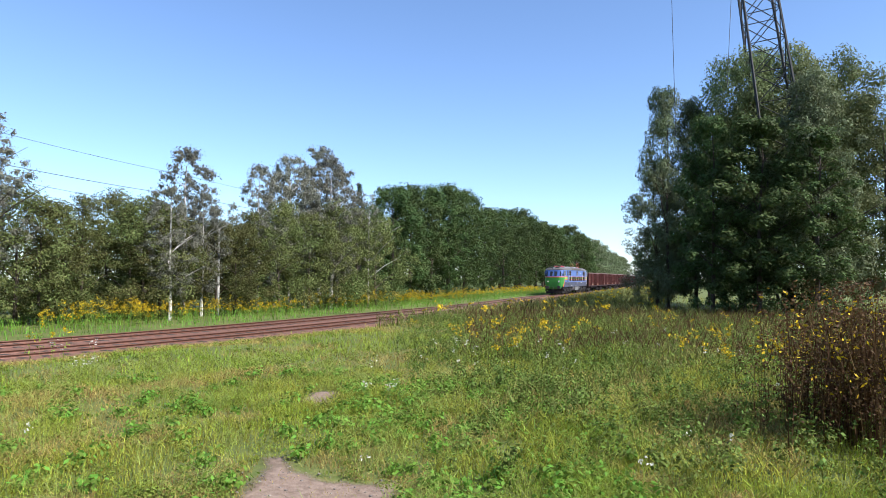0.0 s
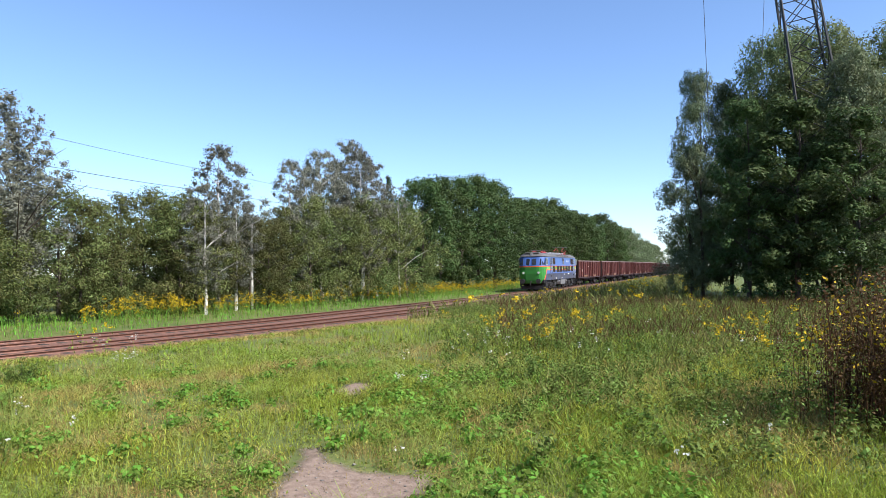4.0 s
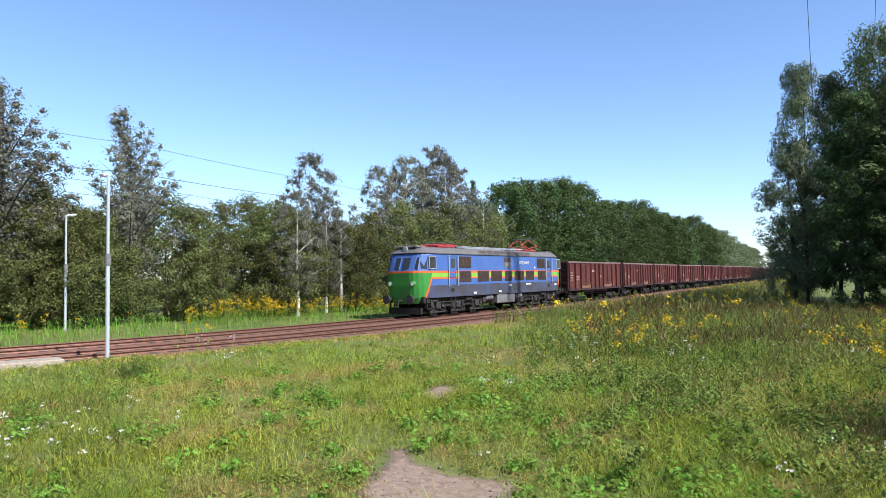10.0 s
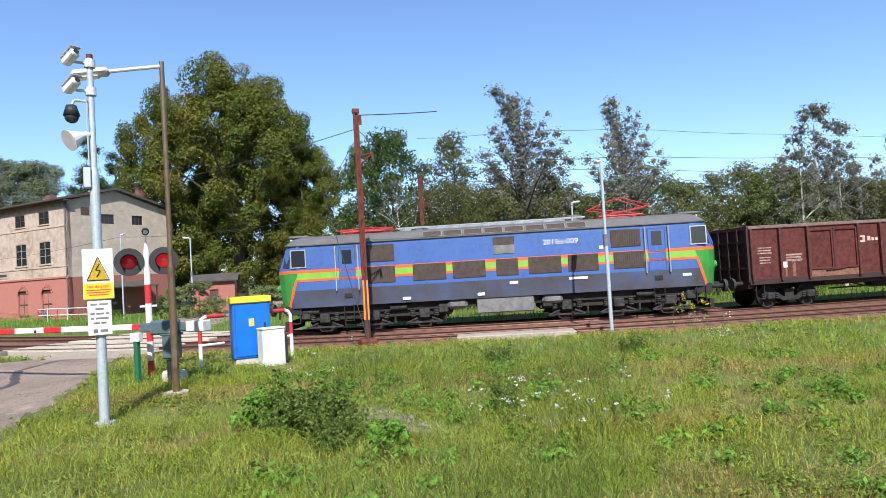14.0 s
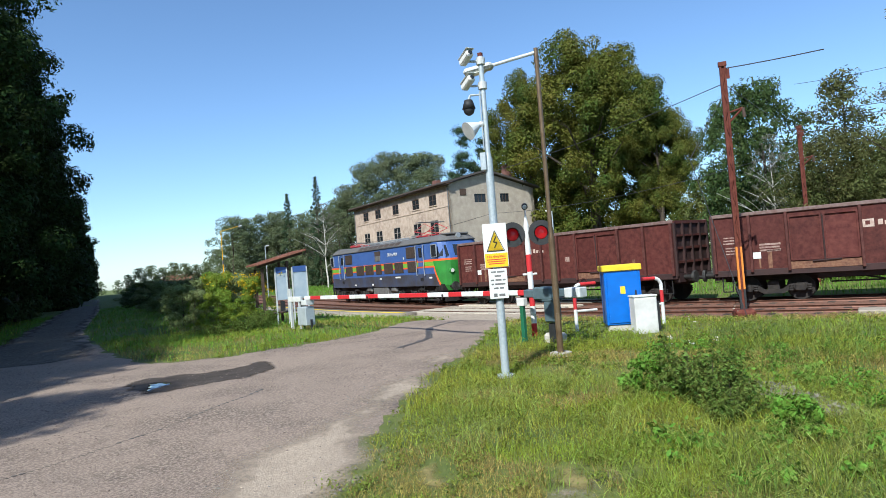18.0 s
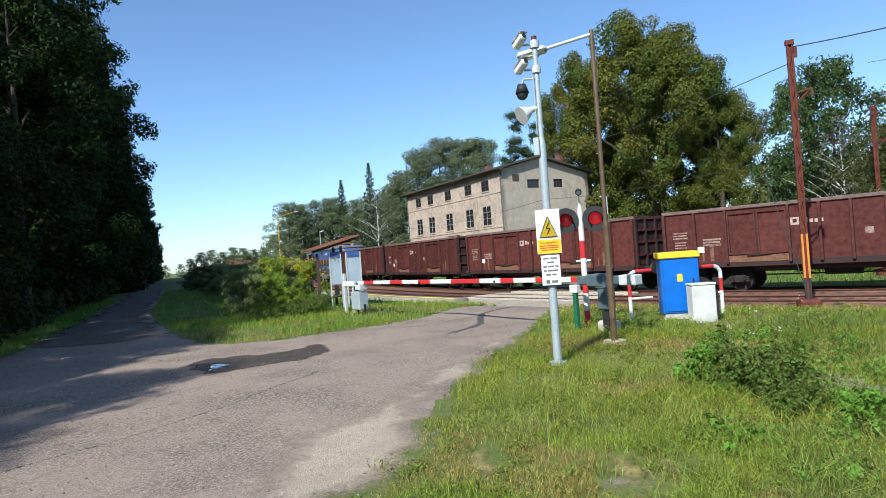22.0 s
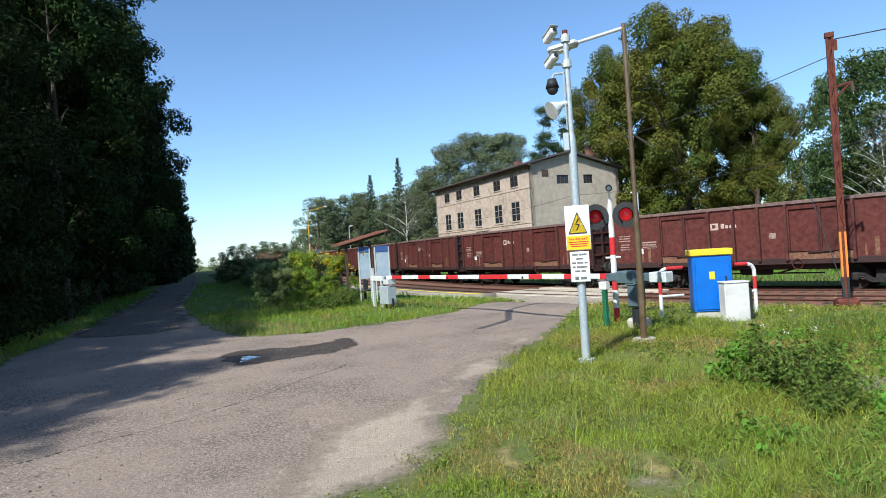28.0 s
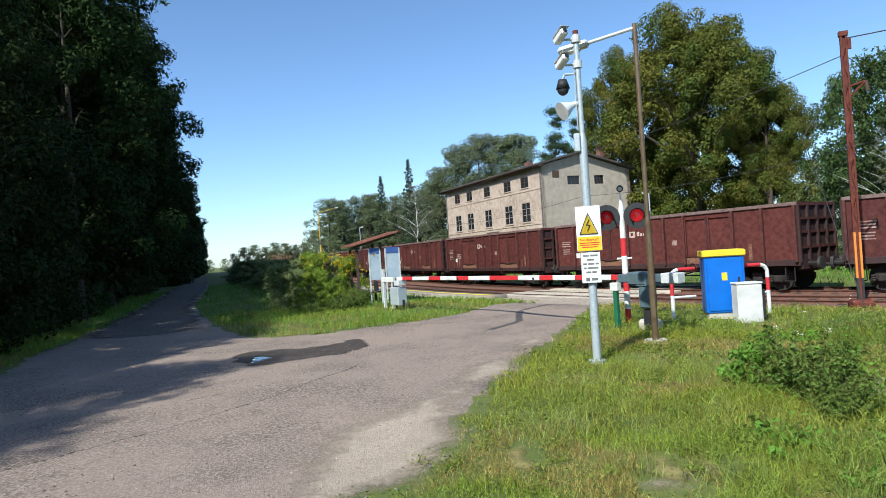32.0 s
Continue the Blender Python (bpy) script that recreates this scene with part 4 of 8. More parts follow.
def plant_trees():
    rr = random.Random(11)
    for key, az, dist, h, wide in SKYLINE:
        if key == "birch" and 8 < az < 24:  # the birches stand foremost, their trunks in the open
            h, dist = h * (dist - 2.5) / dist, dist - 2.5
        x, y = bearing(az, dist)
        label, cat = NAMES[key]
        plant(key, x, y, h - (0.3 if az > -15 else 0.0), rr.uniform(0, 360), wide, label, cat, "trees of the wood")
    # second rows that close the wood
    for az in np.arange(3, 60, 1.7):
        d = 46 + max(0, 22 - az) * 1.7 + rr.uniform(6, 11)
        x, y = bearing(az + rr.uniform(-0.5, 0.5), d)
        key = rr.choice(("broad_back", "tall", "broad_back"))
        plant(key, x, y, rr.uniform(4.6, 8.0) * d / 52, rr.uniform(0, 360), 1.2, NAMES[key][0], "tree", "trees of the wood")
    for s in range(560, 940, 9):
        x, y = on_track(s, 15 + rr.uniform(-2, 6))
        d = math.hypot(x, y)
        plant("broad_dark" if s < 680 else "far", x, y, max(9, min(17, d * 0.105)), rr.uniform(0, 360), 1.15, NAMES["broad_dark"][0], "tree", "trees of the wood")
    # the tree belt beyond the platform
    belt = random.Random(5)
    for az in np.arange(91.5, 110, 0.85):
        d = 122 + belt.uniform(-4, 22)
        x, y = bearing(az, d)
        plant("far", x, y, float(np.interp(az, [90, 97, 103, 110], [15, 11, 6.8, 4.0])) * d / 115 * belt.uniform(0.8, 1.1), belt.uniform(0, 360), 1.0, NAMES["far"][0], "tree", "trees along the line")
    # the forest beside the track; its shade is put into the dark leaf colour
    for row, (off, lo, hi) in enumerate(((0.2, 18, 22), (4.5, 20, 24), (9.0, 21, 25))):
        for i, (x, y, dx, dy) in enumerate(along(FOREST_EDGE, 4.2 + row)):
            nearer = x > -13
            tall = rr.uniform(15.6, 18) if x > -2 else rr.uniform(10.4, 12.3) if nearer else rr.uniform(12, 13.6) if x > -27 else rr.uniform(lo, hi)
            h = tall * (1 + 0.06 * row)
            if nearer and row == 0 and rr.random() < 0.2:
                continue
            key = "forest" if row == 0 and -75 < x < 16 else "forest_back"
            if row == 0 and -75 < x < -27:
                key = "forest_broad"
            plant(key, x + rr.uniform(-1, 1), y + (0.9 if not nearer else 0) - off + rr.uniform(-0.8, 0.8), h, rr.uniform(0, 360), 0.95 if nearer else 0.92, "tall forest tree shading the forest track, its own shade put into the leaf colour", "tree", "forest trees")
    for i, (x, y, dx, dy) in enumerate(along(FOREST_EDGE[2:8], 2.6)):
        plant("bush_dark", x + rr.uniform(-0.5, 0.5), y - 0.4 + rr.uniform(-0.6, 0.5), rr.uniform(2.0, 4.6), rr.uniform(0, 360), 1.2, "dark undergrowth bush at the forest's edge", "bush", "undergrowth bushes", "bush")
    # bushes and weeds by the road
    for x, y, h, wide, key in ((-7.75, 3.9, 0.95, 1.0, "bush_weed"), (-7.15, 3.9, 0.88, 1.0, "bush_weed"), (-6.55, 3.75, 0.62, 1.0, "bush_weed"), (-5.75, 3.95, 0.5, 0.85, "bush_lush"), (-8.3, 3.6, 0.6, 0.9, "bush_lush"), (-8.13, 11.25, 0.6, 0.9, "bush_weed"), (-6.64, 6.41, 0.62, 0.7, "bush_weed"), (-9.8, 9.2, 0.55, 1.3, "bush_weed"),
                               (-28.2, -5.0, 1.95, 0.95, "bush_gold"), (-29.4, -6.6, 2.3, 1.05, "bush_gold"), (-26.2, -5.9, 1.5, 1.1, "bush_gold"), (-24.6, -4.7, 0.8, 1.2, "bush_weed"), (-25.4, -4.2, 0.95, 1.1, "bush_weed"), (-23.9, -5.6, 0.7, 1.2, "bush_weed"), (-26.4, -4.3, 1.0, 1.0, "bush_weed"), (-31.5, -6.6, 2.2, 1.2, "bush"), (-33, -7.6, 2.2, 1.3, "bush"), (-36, -8.8, 2.2, 1.3, "bush"), (-30, -8.3, 1.9, 1.2, "bush"), (-27, -7.0, 1.6, 1.0, "bush"),
                               (-40, -10.8, 2.2, 1.5, "bush"), (-45, -12.8, 2.2, 1.5, "bush"), (-51, -15.2, 2.3, 1.6, "bush"), (-58, -18, 2.4, 1.8, "bush"), (-66, -21.3, 2.5, 1.8, "bush_dark"), (-38, -7.6, 2.2, 1.3, "bush"), (-44, -9.5, 2.2, 1.5, "bush"), (-52, -12.0, 2.3, 1.6, "bush"), (-76, -25, 2.5, 1.9, "bush_dark"), (-90, -30.5, 2.6, 2.0, "bush")):
        plant(key, x, y, h, rr.uniform(0, 360), wide, {"bush_weed": "leafy green weed bush in the rough grass", "bush_lush": "bright green leafy plant in the rough grass", "bush_gold": "bush topped with yellow goldenrod beside the shelter"}.get(key, "dense green bush between road and railway"), "bush", "roadside bushes", "bush")
    for k in range(44):
        if rr.random() < 0.3:
            continue
        x, y = on_track(432 + k * 2.7, 12.2 + rr.uniform(-0.8, 1.5))
        plant(rr.choice(("bush", "bush", "bush_dark")), x, y, rr.uniform(1.2, 3.0), rr.uniform(0, 360), 1.15, "green bush at the foot of the wood", "bush", "bushes at the wood's edge", "bush")


plant_trees()

# ---- the train ----
def plan_ring(hx, hy, rc, n=5):
    """A long rounded rectangle, counter-clockwise."""
    pts = []
    for cx, cy, a0 in ((hx - rc, hy - rc * 0.9, 0), (-hx + rc, hy - rc * 0.9, 90), (-hx + rc, -hy + rc * 0.9, 180), (hx - rc, -hy + rc * 0.9, 270)):
        for i in range(n + 1):
            a = radians(a0 + 90 * i / n)
            pts.append((cx + rc * math.cos(a), cy + rc * 0.9 * math.sin(a)))
    return pts


def loft(levels, cap=True):
    """A hull of rounded plans stacked in height: rows of z, half length, half width, corner."""
    bm = bmesh.new()
    rings = [[bm.verts.new((x, y, z)) for x, y in plan_ring(hx, hy, rc)] for z, hx, hy, rc in levels]
    for a, b in zip(rings, rings[1:]):
        for i in range(len(a)):
            j = (i + 1) % len(a)
            bm.faces.new((a[i], a[j], b[j], b[i]))
    if cap:
        bm.faces.new(rings[0][::-1])
        bm.faces.new(rings[-1])
    bmesh.ops.recalc_face_normals(bm, faces=bm.faces)
    return bm


HULL = [(1.13, 9.02, 1.46, 1.0), (1.85, 9.10, 1.50, 1.0), (2.67, 9.14, 1.50, 1.0), (3.60, 8.80, 1.47, 0.9), (3.70, 8.74, 1.46, 0.9)]


def hull_at(z, out=0.0):
    zs = [h[0] for h in HULL]
    return (z, float(np.interp(z, zs, [h[1] for h in HULL])) + out, float(np.interp(z, zs, [h[2] for h in HULL])) + out, float(np.interp(z, zs, [h[3] for h in HULL])))


def band(z0, z1, out):
    return loft([hull_at(z0, out), hull_at((z0 + z1) / 2, out), hull_at(z1, out)])


def cut(bm, co, no):
    """Drops what lies on the side of the plane to which no points."""
    bmesh.ops.bisect_plane(bm, geom=list(bm.verts) + list(bm.edges) + list(bm.faces), plane_co=co, plane_no=no, clear_outer=True)
    return bm


def wheel_mesh(name, r, mats, width=0.13):
    bm = bmesh.new()
    ax = Matrix.Rotation(radians(90), 4, "X")
    bmesh.ops.create_cone(bm, cap_ends=True, segments=24, radius1=r, radius2=r, depth=width, matrix=ax)
    bmesh.ops.create_cone(bm, cap_ends=True, segments=24, radius1=r + 0.03, radius2=r + 0.03, depth=0.03, matrix=Matrix.Translation((0, -width / 2, 0)) @ ax)
    bmesh.ops.create_cone(bm, cap_ends=True, segments=12, radius1=0.14, radius2=0.14, depth=width + 0.12, matrix=ax)
    me = bpy.data.meshes.new(name)
    bm.to_mesh(me)
    bm.free()
    me.materials.append(mats)
    return me


def text_mesh(words, size, mat, name="lettering", depth=0.004):
    cu = bpy.data.curves.new(name, "FONT")
    cu.body, cu.size, cu.extrude, cu.align_x, cu.align_y = words, size, depth, "CENTER", "CENTER"
    tmp = new(name, cu)
    me = bpy.data.meshes.new_from_object(tmp.evaluated_get(bpy.context.evaluated_depsgraph_get()))
    bpy.data.objects.remove(tmp)
    me.name = name
    me.materials.clear()
    me.materials.append(mat)
    return me


def pantograph(parent, x, raised):
    pan = part("pantograph", rods(((x - 0.9, -0.6, 4.2), (x + 0.9, -0.6, 4.2)), ((x - 0.9, 0.6, 4.2), (x + 0.9, 0.6, 4.2)), ((x - 0.9, -0.6, 4.2), (x - 0.9, 0.6, 4.2)), ((x + 0.9, -0.6, 4.2), (x + 0.9, 0.6, 4.2)), r=0.03), M["red_paint"], parent, "red folding pantograph frame")
    h = 0.75 if raised else 0.14
    for y in (-0.55, 0.55):
        part("arm", rods(((x - 0.8, y, 4.22), (x + 1.25, y * 0.9, 4.22 + h * 0.45)), ((x + 1.25, y * 0.9, 4.22 + h * 0.45), (x, y * 0.8, 4.22 + h)), ((x + 0.8, y, 4.22), (x - 1.25, y * 0.9, 4.22 + h * 0.45)), ((x - 1.25, y * 0.9, 4.22 + h * 0.45), (x, y * 0.8, 4.22 + h)), r=0.022, n=6), M["red_paint"], pan)
    part("contact_strip", rods(((x - 0.18, -0.95, 4.3 + h), (x - 0.18, 0.95, 4.3 + h)), ((x + 0.18, -0.95, 4.3 + h), (x + 0.18, 0.95, 4.3 + h)), r=0.025, n=6), M["grey_steel"], pan)
    for dx in (-0.8, 0.8):
        for y in (-0.5, 0.5):
            part("insulator", rods(((x + dx, y, 4.02), (x + dx, y, 4.19)), r=0.06), M["red_paint"], parent)


def coil(x, y, z0, z1, r, turns=5, n=10):
    """A coil spring as one turned body with a ring for each turn."""
    bm = bmesh.new()
    rings = []
    for k in range(turns * 2 + 1):
        q = r if k % 2 else r * 0.72
        z = z0 + (z1 - z0) * k / (turns * 2)
        rings.append([bm.verts.new((x + q * math.cos(6.2832 * i / n), y + q * math.sin(6.2832 * i / n), z)) for i in range(n)])
    for a, b in zip(rings, rings[1:]):
        for i in range(n):
            bm.faces.new((a[i], a[(i + 1) % n], b[(i + 1) % n], b[i]))
    bm.faces.new(rings[0][::-1])
    bm.faces.new(rings[-1])
    return bm


def build_loco():
    lo = thing("locomotive", pose(0, 0, 0), "blue electric freight locomotive with green nose and orange stripes", "locomotive")
    body = part("body", loft([h for h in HULL]), M["loco_blue"], lo, "blue steel body sides", smooth=False)
    part("skirt", band(1.11, 1.83, 0.006), M["loco_grey"], lo, "grimy dark grey lower body")
    part("stripe", band(2.55, 2.68, 0.008), M["loco_orange"], lo, "orange stripe round the body")
    part("stripe", band(2.30, 2.55, 0.0065), M["stripe_green"], lo, "bright green band round the body")
    part("stripe", cut(cut(band(2.20, 2.30, 0.008), (8.2, 0, 2.25), (1, 0, 0.25)), (-8.2, 0, 2.25), (-1, 0, 0.25)), M["loco_orange"], lo, "orange stripe below the green band")
    for s in (1, -1):
        part("nose", cut(loft([(0.80, 8.92, 1.36, 1.0), hull_at(1.13, 0.012), hull_at(1.85, 0.012), hull_at(2.56, 0.012)]), (8.22 * s, 0, 2.25), (-s, 0, -0.33)), M["loco_green"], lo, "green painted nose")
        part("nose_edge", cut(cut(loft([hull_at(1.13, 0.016), hull_at(1.85, 0.016), hull_at(2.3, 0.016)]), (8.24 * s, 0, 2.25), (s, 0, 0.33)), (8.12 * s, 0, 2.25), (-s, 0, -0.33)), M["loco_orange"], lo, "slanting orange edge of the green nose")
        for y in (-0.62, 0.62):
            w = part("windscreen", boxes((-0.035, 0.035, -0.50, 0.50, -0.36, 0.36), bevel=0.02), M["glass_dark"], lo, "dark windscreen pane")
            w.matrix_basis = pose(8.925 * s, y, 3.12, 0, -20 * s, 10 * (1 if y * s > 0 else -1))
            fr = part("frame", boxes((-0.045, 0.02, -0.52, 0.52, -0.38, 0.38), bevel=0.02), M["loco_blue"], w)
            fr.matrix_basis = pose(-0.012 * s, 0, 0)
            k = 1 if y > 0 else -1
            cw = part("corner_window", boxes((-0.02, 0.02, -0.20, 0.20, -0.33, 0.33), bevel=0.012), M["glass_dark"], lo, "dark corner pane of the cab")
            cw.matrix_basis = pose(8.60 * s, 1.27 * k, 3.12, 0, -15 * s, 52 * k * s)
            hl = bmesh.new()
            rod(hl, (0, 0, 0), (0.15 * s, 0, 0), 0.18, 0.15, n=18)
            lamp = part("headlight", hl, M["loco_green"], lo, "round headlight in a green rim")
            lamp.matrix_basis = pose(8.98 * s, y * 1.35, 1.95)
            gl = bmesh.new()
            rod(gl, (0.155 * s, 0, 0), (0.165 * s, 0, 0), 0.12, n=18)
            part("lens", gl, M["lamp_glass"], lamp)
            bf = bmesh.new()
            rod(bf, (8.9 * s, y * 1.4, 1.05), (9.35 * s, y * 1.4, 1.05), 0.09)
            part("buffer", bf, M["black_steel"], lo, "round steel buffer")
            hd = bmesh.new()
            rod(hd, (9.35 * s, y * 1.4, 1.05), (9.47 * s, y * 1.4, 1.05), 0.26, n=16)
            part("buffer_head", hd, M["dusty_steel"], lo)
            step = part("corner_step", boxes((8.3 * s - 0.2, 8.3 * s + 0.2, y * 2.2 - 0.08, y * 2.2 + 0.08, 0.45, 0.5), (8.3 * s - 0.2, 8.3 * s - 0.17, y * 2.2 - 0.05, y * 2.2 + 0.05, 0.45, 1.1), (8.3 * s + 0.17, 8.3 * s + 0.2, y * 2.2 - 0.05, y * 2.2 + 0.05, 0.45, 1.1)), M["black_steel"], lo)
        part("buffer_beam", boxes((8.4 * s - 0.35, 8.4 * s + 0.35, -1.35, 1.35, 0.82, 1.2)), M["black_steel"], lo)
        part("snow_plough", boxes((8.75 * s - 0.08, 8.75 * s + 0.08, -1.2, 1.2, 0.18, 0.55)), M["black_steel"], lo)
        part("coupling", rods(((8.9 * s, 0, 1.0), (9.4 * s, 0, 0.95)), ((9.4 * s, 0, 0.95), (9.45 * s, 0, 0.6)), r=0.05), M["black_steel"], lo)
        part("top_lamp", rods(((8.45 * s, 0, 3.98), (8.75 * s, 0, 3.98)), r=0.15, n=14), M["alu"], lo)
        part("horn_housing", boxes((8.2 * s - 0.45, 8.2 * s + 0.45, -0.8, 0.8, 4.04, 4.17), bevel=0.05), M["loco_roof"], lo)
    roof = part("roof", loft([(3.70, 8.82, 1.50, 0.9), (3.74, 8.84, 1.50, 0.9), (4.0, 8.55, 1.22, 0.8), (4.10, 8.3, 0.8, 0.6)]), M["loco_roof"], lo, "weathered grey roof")
    # upper roof vents
    for side in (1, -1):
        for i in range(8):
            x = 9 - 18 * (0.365 + i * 0.047)
            v = part("roof_vent", boxes((-0.36, 0.36, -0.012, 0.012, -0.14, 0.14)), M["grille"], lo, "black sloping roof vent")
            v.matrix_basis = pose(x, side * 1.385, 3.875, side * 46, 0, 0)
            fr = part("vent_frame", boxes((-0.41, 0.41, -0.008, 0.006, -0.175, 0.175)), M["grey_steel"], v)
        y = side * 1.508
        low = ((0.204, 0.276), (0.317, 0.393), (0.408, 0.483), (0.507, 0.557), (0.580, 0.654), (0.669, 0.737), (0.771, 0.839))
        up = ((0.204, 0.276), (0.767, 0.833))
        for spans, z0, z1 in ((low, 1.98, 2.66), (up, 2.86, 3.56)):
            for u0, u1 in spans:
                x0, x1 = 9 - 18 * u1, 9 - 18 * u0
                bm = boxes((x0, x1, min(y, y + side * 0.012), max(y, y + side * 0.012), z0, z1))
                g = part("grille", bm, M["grille"], lo, "dark louvred air intake")
                n = int((x1 - x0) / 0.085)
                bm = bmesh.new()
                for k in range(n):
                    xx = x0 + (k + 0.5) * (x1 - x0) / n
                    box(bm, xx - 0.016, xx + 0.016, y + side * 0.012 - 0.004, y + side * 0.034, z0 + 0.02, z1 - 0.02)
                part("louvres", bm, M["grille"], g)
        for u0, u1 in ((0.036, 0.068), (0.944, 0.976)):
            x0, x1 = 9 - 18 * u1, 9 - 18 * u0
            w = part("cab_window", boxes((x0, x1, min(y - side * 0.03, y + side * 0.012), max(y - side * 0.03, y + side * 0.012), 2.82, 3.50), bevel=0.004), M["glass_dark"], lo, "dark cab side window")
            part("frame", boxes((x0 - 0.04, x0, y - 0.03, y + 0.03, 2.78, 3.54), (x1, x1 + 0.04, y - 0.03, y + 0.03, 2.78, 3.54), (x0, x1, y - 0.03, y + 0.03, 3.50, 3.54), (x0, x1, y - 0.03, y + 0.03, 2.78, 2.82)), M["alu"], w)
        for u in (0.1655, 0.868):
            xc = 9 - 18 * u
            d = part("cab_door", boxes((xc - 0.33, xc + 0.33, y - side * 0.02 if side > 0 else y, y if side > 0 else y - side * 0.02, 1.86, 3.52), bevel=0.003), M["loco_blue"], lo, "narrow blue cab door")
            part("seam", boxes((xc - 0.35, xc - 0.335, y - 0.012, y + 0.012, 1.84, 3.54), (xc + 0.335, xc + 0.35, y - 0.012, y + 0.012, 1.84, 3.54), (xc - 0.335, xc + 0.335, y - 0.012, y + 0.012, 3.525, 3.54)), M["loco_grey"], d)
            part("pane", boxes((xc - 0.2, xc + 0.2, y - 0.012, y + 0.014, 2.85, 3.42), bevel=0.003), M["glass_dark"], d, "dark door window")
            for dx in (-0.47, 0.47):
                part("handrail", rods(((xc + dx, y + side * 0.07, 1.75), (xc + dx, y + side * 0.07, 3.6)), ((xc + dx, y, 1.78), (xc + dx, y + side * 0.07, 1.78)), ((xc + dx, y, 3.57), (xc + dx, y + side * 0.07, 3.57)), r=0.028), M["alu"], lo, "pale vertical handrail")
            part("step_recess", boxes((xc - 0.16, xc + 0.16, y - 0.015, y + 0.015, 1.45, 1.62)), M["black_steel"], lo)
            part("ladder", rods(((xc - 0.2, y, 0.45), (xc - 0.2, y, 1.15)), ((xc + 0.2, y, 0.45), (xc + 0.2, y, 1.15)), ((xc - 0.2, y, 0.5), (xc + 0.2, y, 0.5)), ((xc - 0.2, y, 0.82), (xc + 0.2, y, 0.82)), r=0.02), M["black_steel"], lo)
        x0, x1 = 9 - 18 * 0.551, 9 - 18 * 0.503
        part("opening", boxes((x0, x1, y - 0.01, y + 0.01, 3.24, 3.56)), M["grille"], lo, "dark open window")
        part("lowered_pane", boxes((x0, x1, y - 0.01, y + 0.012, 2.88, 3.23)), M["grey_steel"], lo)
        wide = {"E": 0.60, "o": 0.56, "-": 0.38}
        word = "201Eo-009"
        reach = sum(wide.get(c, 0.57) for c in word) * 0.29
        at = -reach / 2
        for c in word:
            step = wide.get(c, 0.57) * 0.29
            at += step / 2
            share("letter", text_mesh(c, 0.31, M["white_paint"]), lo, pose(9 - 18 * (0.655 if side > 0 else 0.345) - side * at, y + side * 0.003, 3.22, 90, 0, 180 if side > 0 else 0))
            at += step / 2
        for u, z, w, h in ((0.30, 1.22, 0.34, 0.12), (0.47, 1.22, 0.3, 0.12), (0.545, 1.62, 0.34, 0.11), (0.69, 1.66, 0.75, 0.10), (0.93, 1.55, 0.34, 0.1), (0.745, 2.82, 0.16, 0.14)):
            x = 9 - 18 * u
            part("marking", boxes((x - w / 2, x + w / 2, y + side * 0.008 - 0.002, y + side * 0.008 + 0.004, z, z + h)), M["white_paint"], lo)
        part("gutter", boxes((-8.0, 8.0, y - 0.02, y + 0.025, 3.69, 3.73)), M["loco_roof"], lo)
    pantograph(lo, 9 - 18 * 0.20, False)
    pantograph(lo, 9 - 18 * 0.805, True)
    part("roof_fan", rods(((9 - 18 * 0.70, 0, 4.08), (9 - 18 * 0.70, 0, 4.36)), r=0.36, n=18), M["grey_steel"], lo, "round grey roof ventilator")
    part("roof_fan", rods(((9 - 18 * 0.33, 0, 4.08), (9 - 18 * 0.33, 0, 4.30)), r=0.36, n=18), M["grey_steel"], lo, "round grey roof ventilator")
    bm = bmesh.new()
    for y in (-0.75, -0.3, 0.35, 0.8):
        rod(bm, (9 - 18 * 0.28, y, 4.22), (9 - 18 * 0.72, y, 4.22), 0.025, n=6)
    for k in range(7):
        for y in (-0.75, 0.8):
            rod(bm, (9 - 18 * (0.3 + k * 0.065), y, 4.05), (9 - 18 * (0.3 + k * 0.065), y, 4.23), 0.04, n=6)
    part("roof_busbar", bm, M["alu"], lo, "pale roof conductors on insulators")
    # under the body
    part("underframe", boxes((-8.3, 8.3, -1.2, 1.2, 0.78, 1.13)), M["black_steel"], lo)
    for bc in (5.04, -5.04):
        part("traction_motor", boxes((bc - 2.9, bc + 2.9, -0.6, 0.6, 0.28, 0.78), bevel=0.1), M["black_steel"], lo)
    part("battery_box", boxes((-1.6, 0.75, -1.42, 1.42, 0.48, 1.1), bevel=0.04), M["grey_steel"], lo, "grey equipment box under the frame")
    for x in (1.55, -2.35):
        part("air_tank", boxes((x - 0.42, x + 0.42, -1.40, 1.40, 0.72, 1.1), bevel=0.12), M["grey_steel"], lo)
    wm = wheel_mesh("wheel", 0.62, M["bogie"])
    for bc in (9 - 18 * 0.22, -(9 - 18 * 0.22)):
        bg = part("bogie", boxes((bc - 3.2, bc + 3.2, -1.08, -0.98, 0.52, 0.86), (bc - 3.2, bc + 3.2, 0.98, 1.08, 0.52, 0.86), (bc - 3.2, bc - 3.0, -1.0, 1.0, 0.5, 0.8), (bc + 3.0, bc + 3.2, -1.0, 1.0, 0.5, 0.8), (bc - 0.9, bc - 0.6, -1.0, 1.0, 0.5, 0.85), (bc + 0.6, bc + 0.9, -1.0, 1.0, 0.5, 0.85), bevel=0.02), M["bogie"], lo, "heavy three-axle bogie, grey with dust")
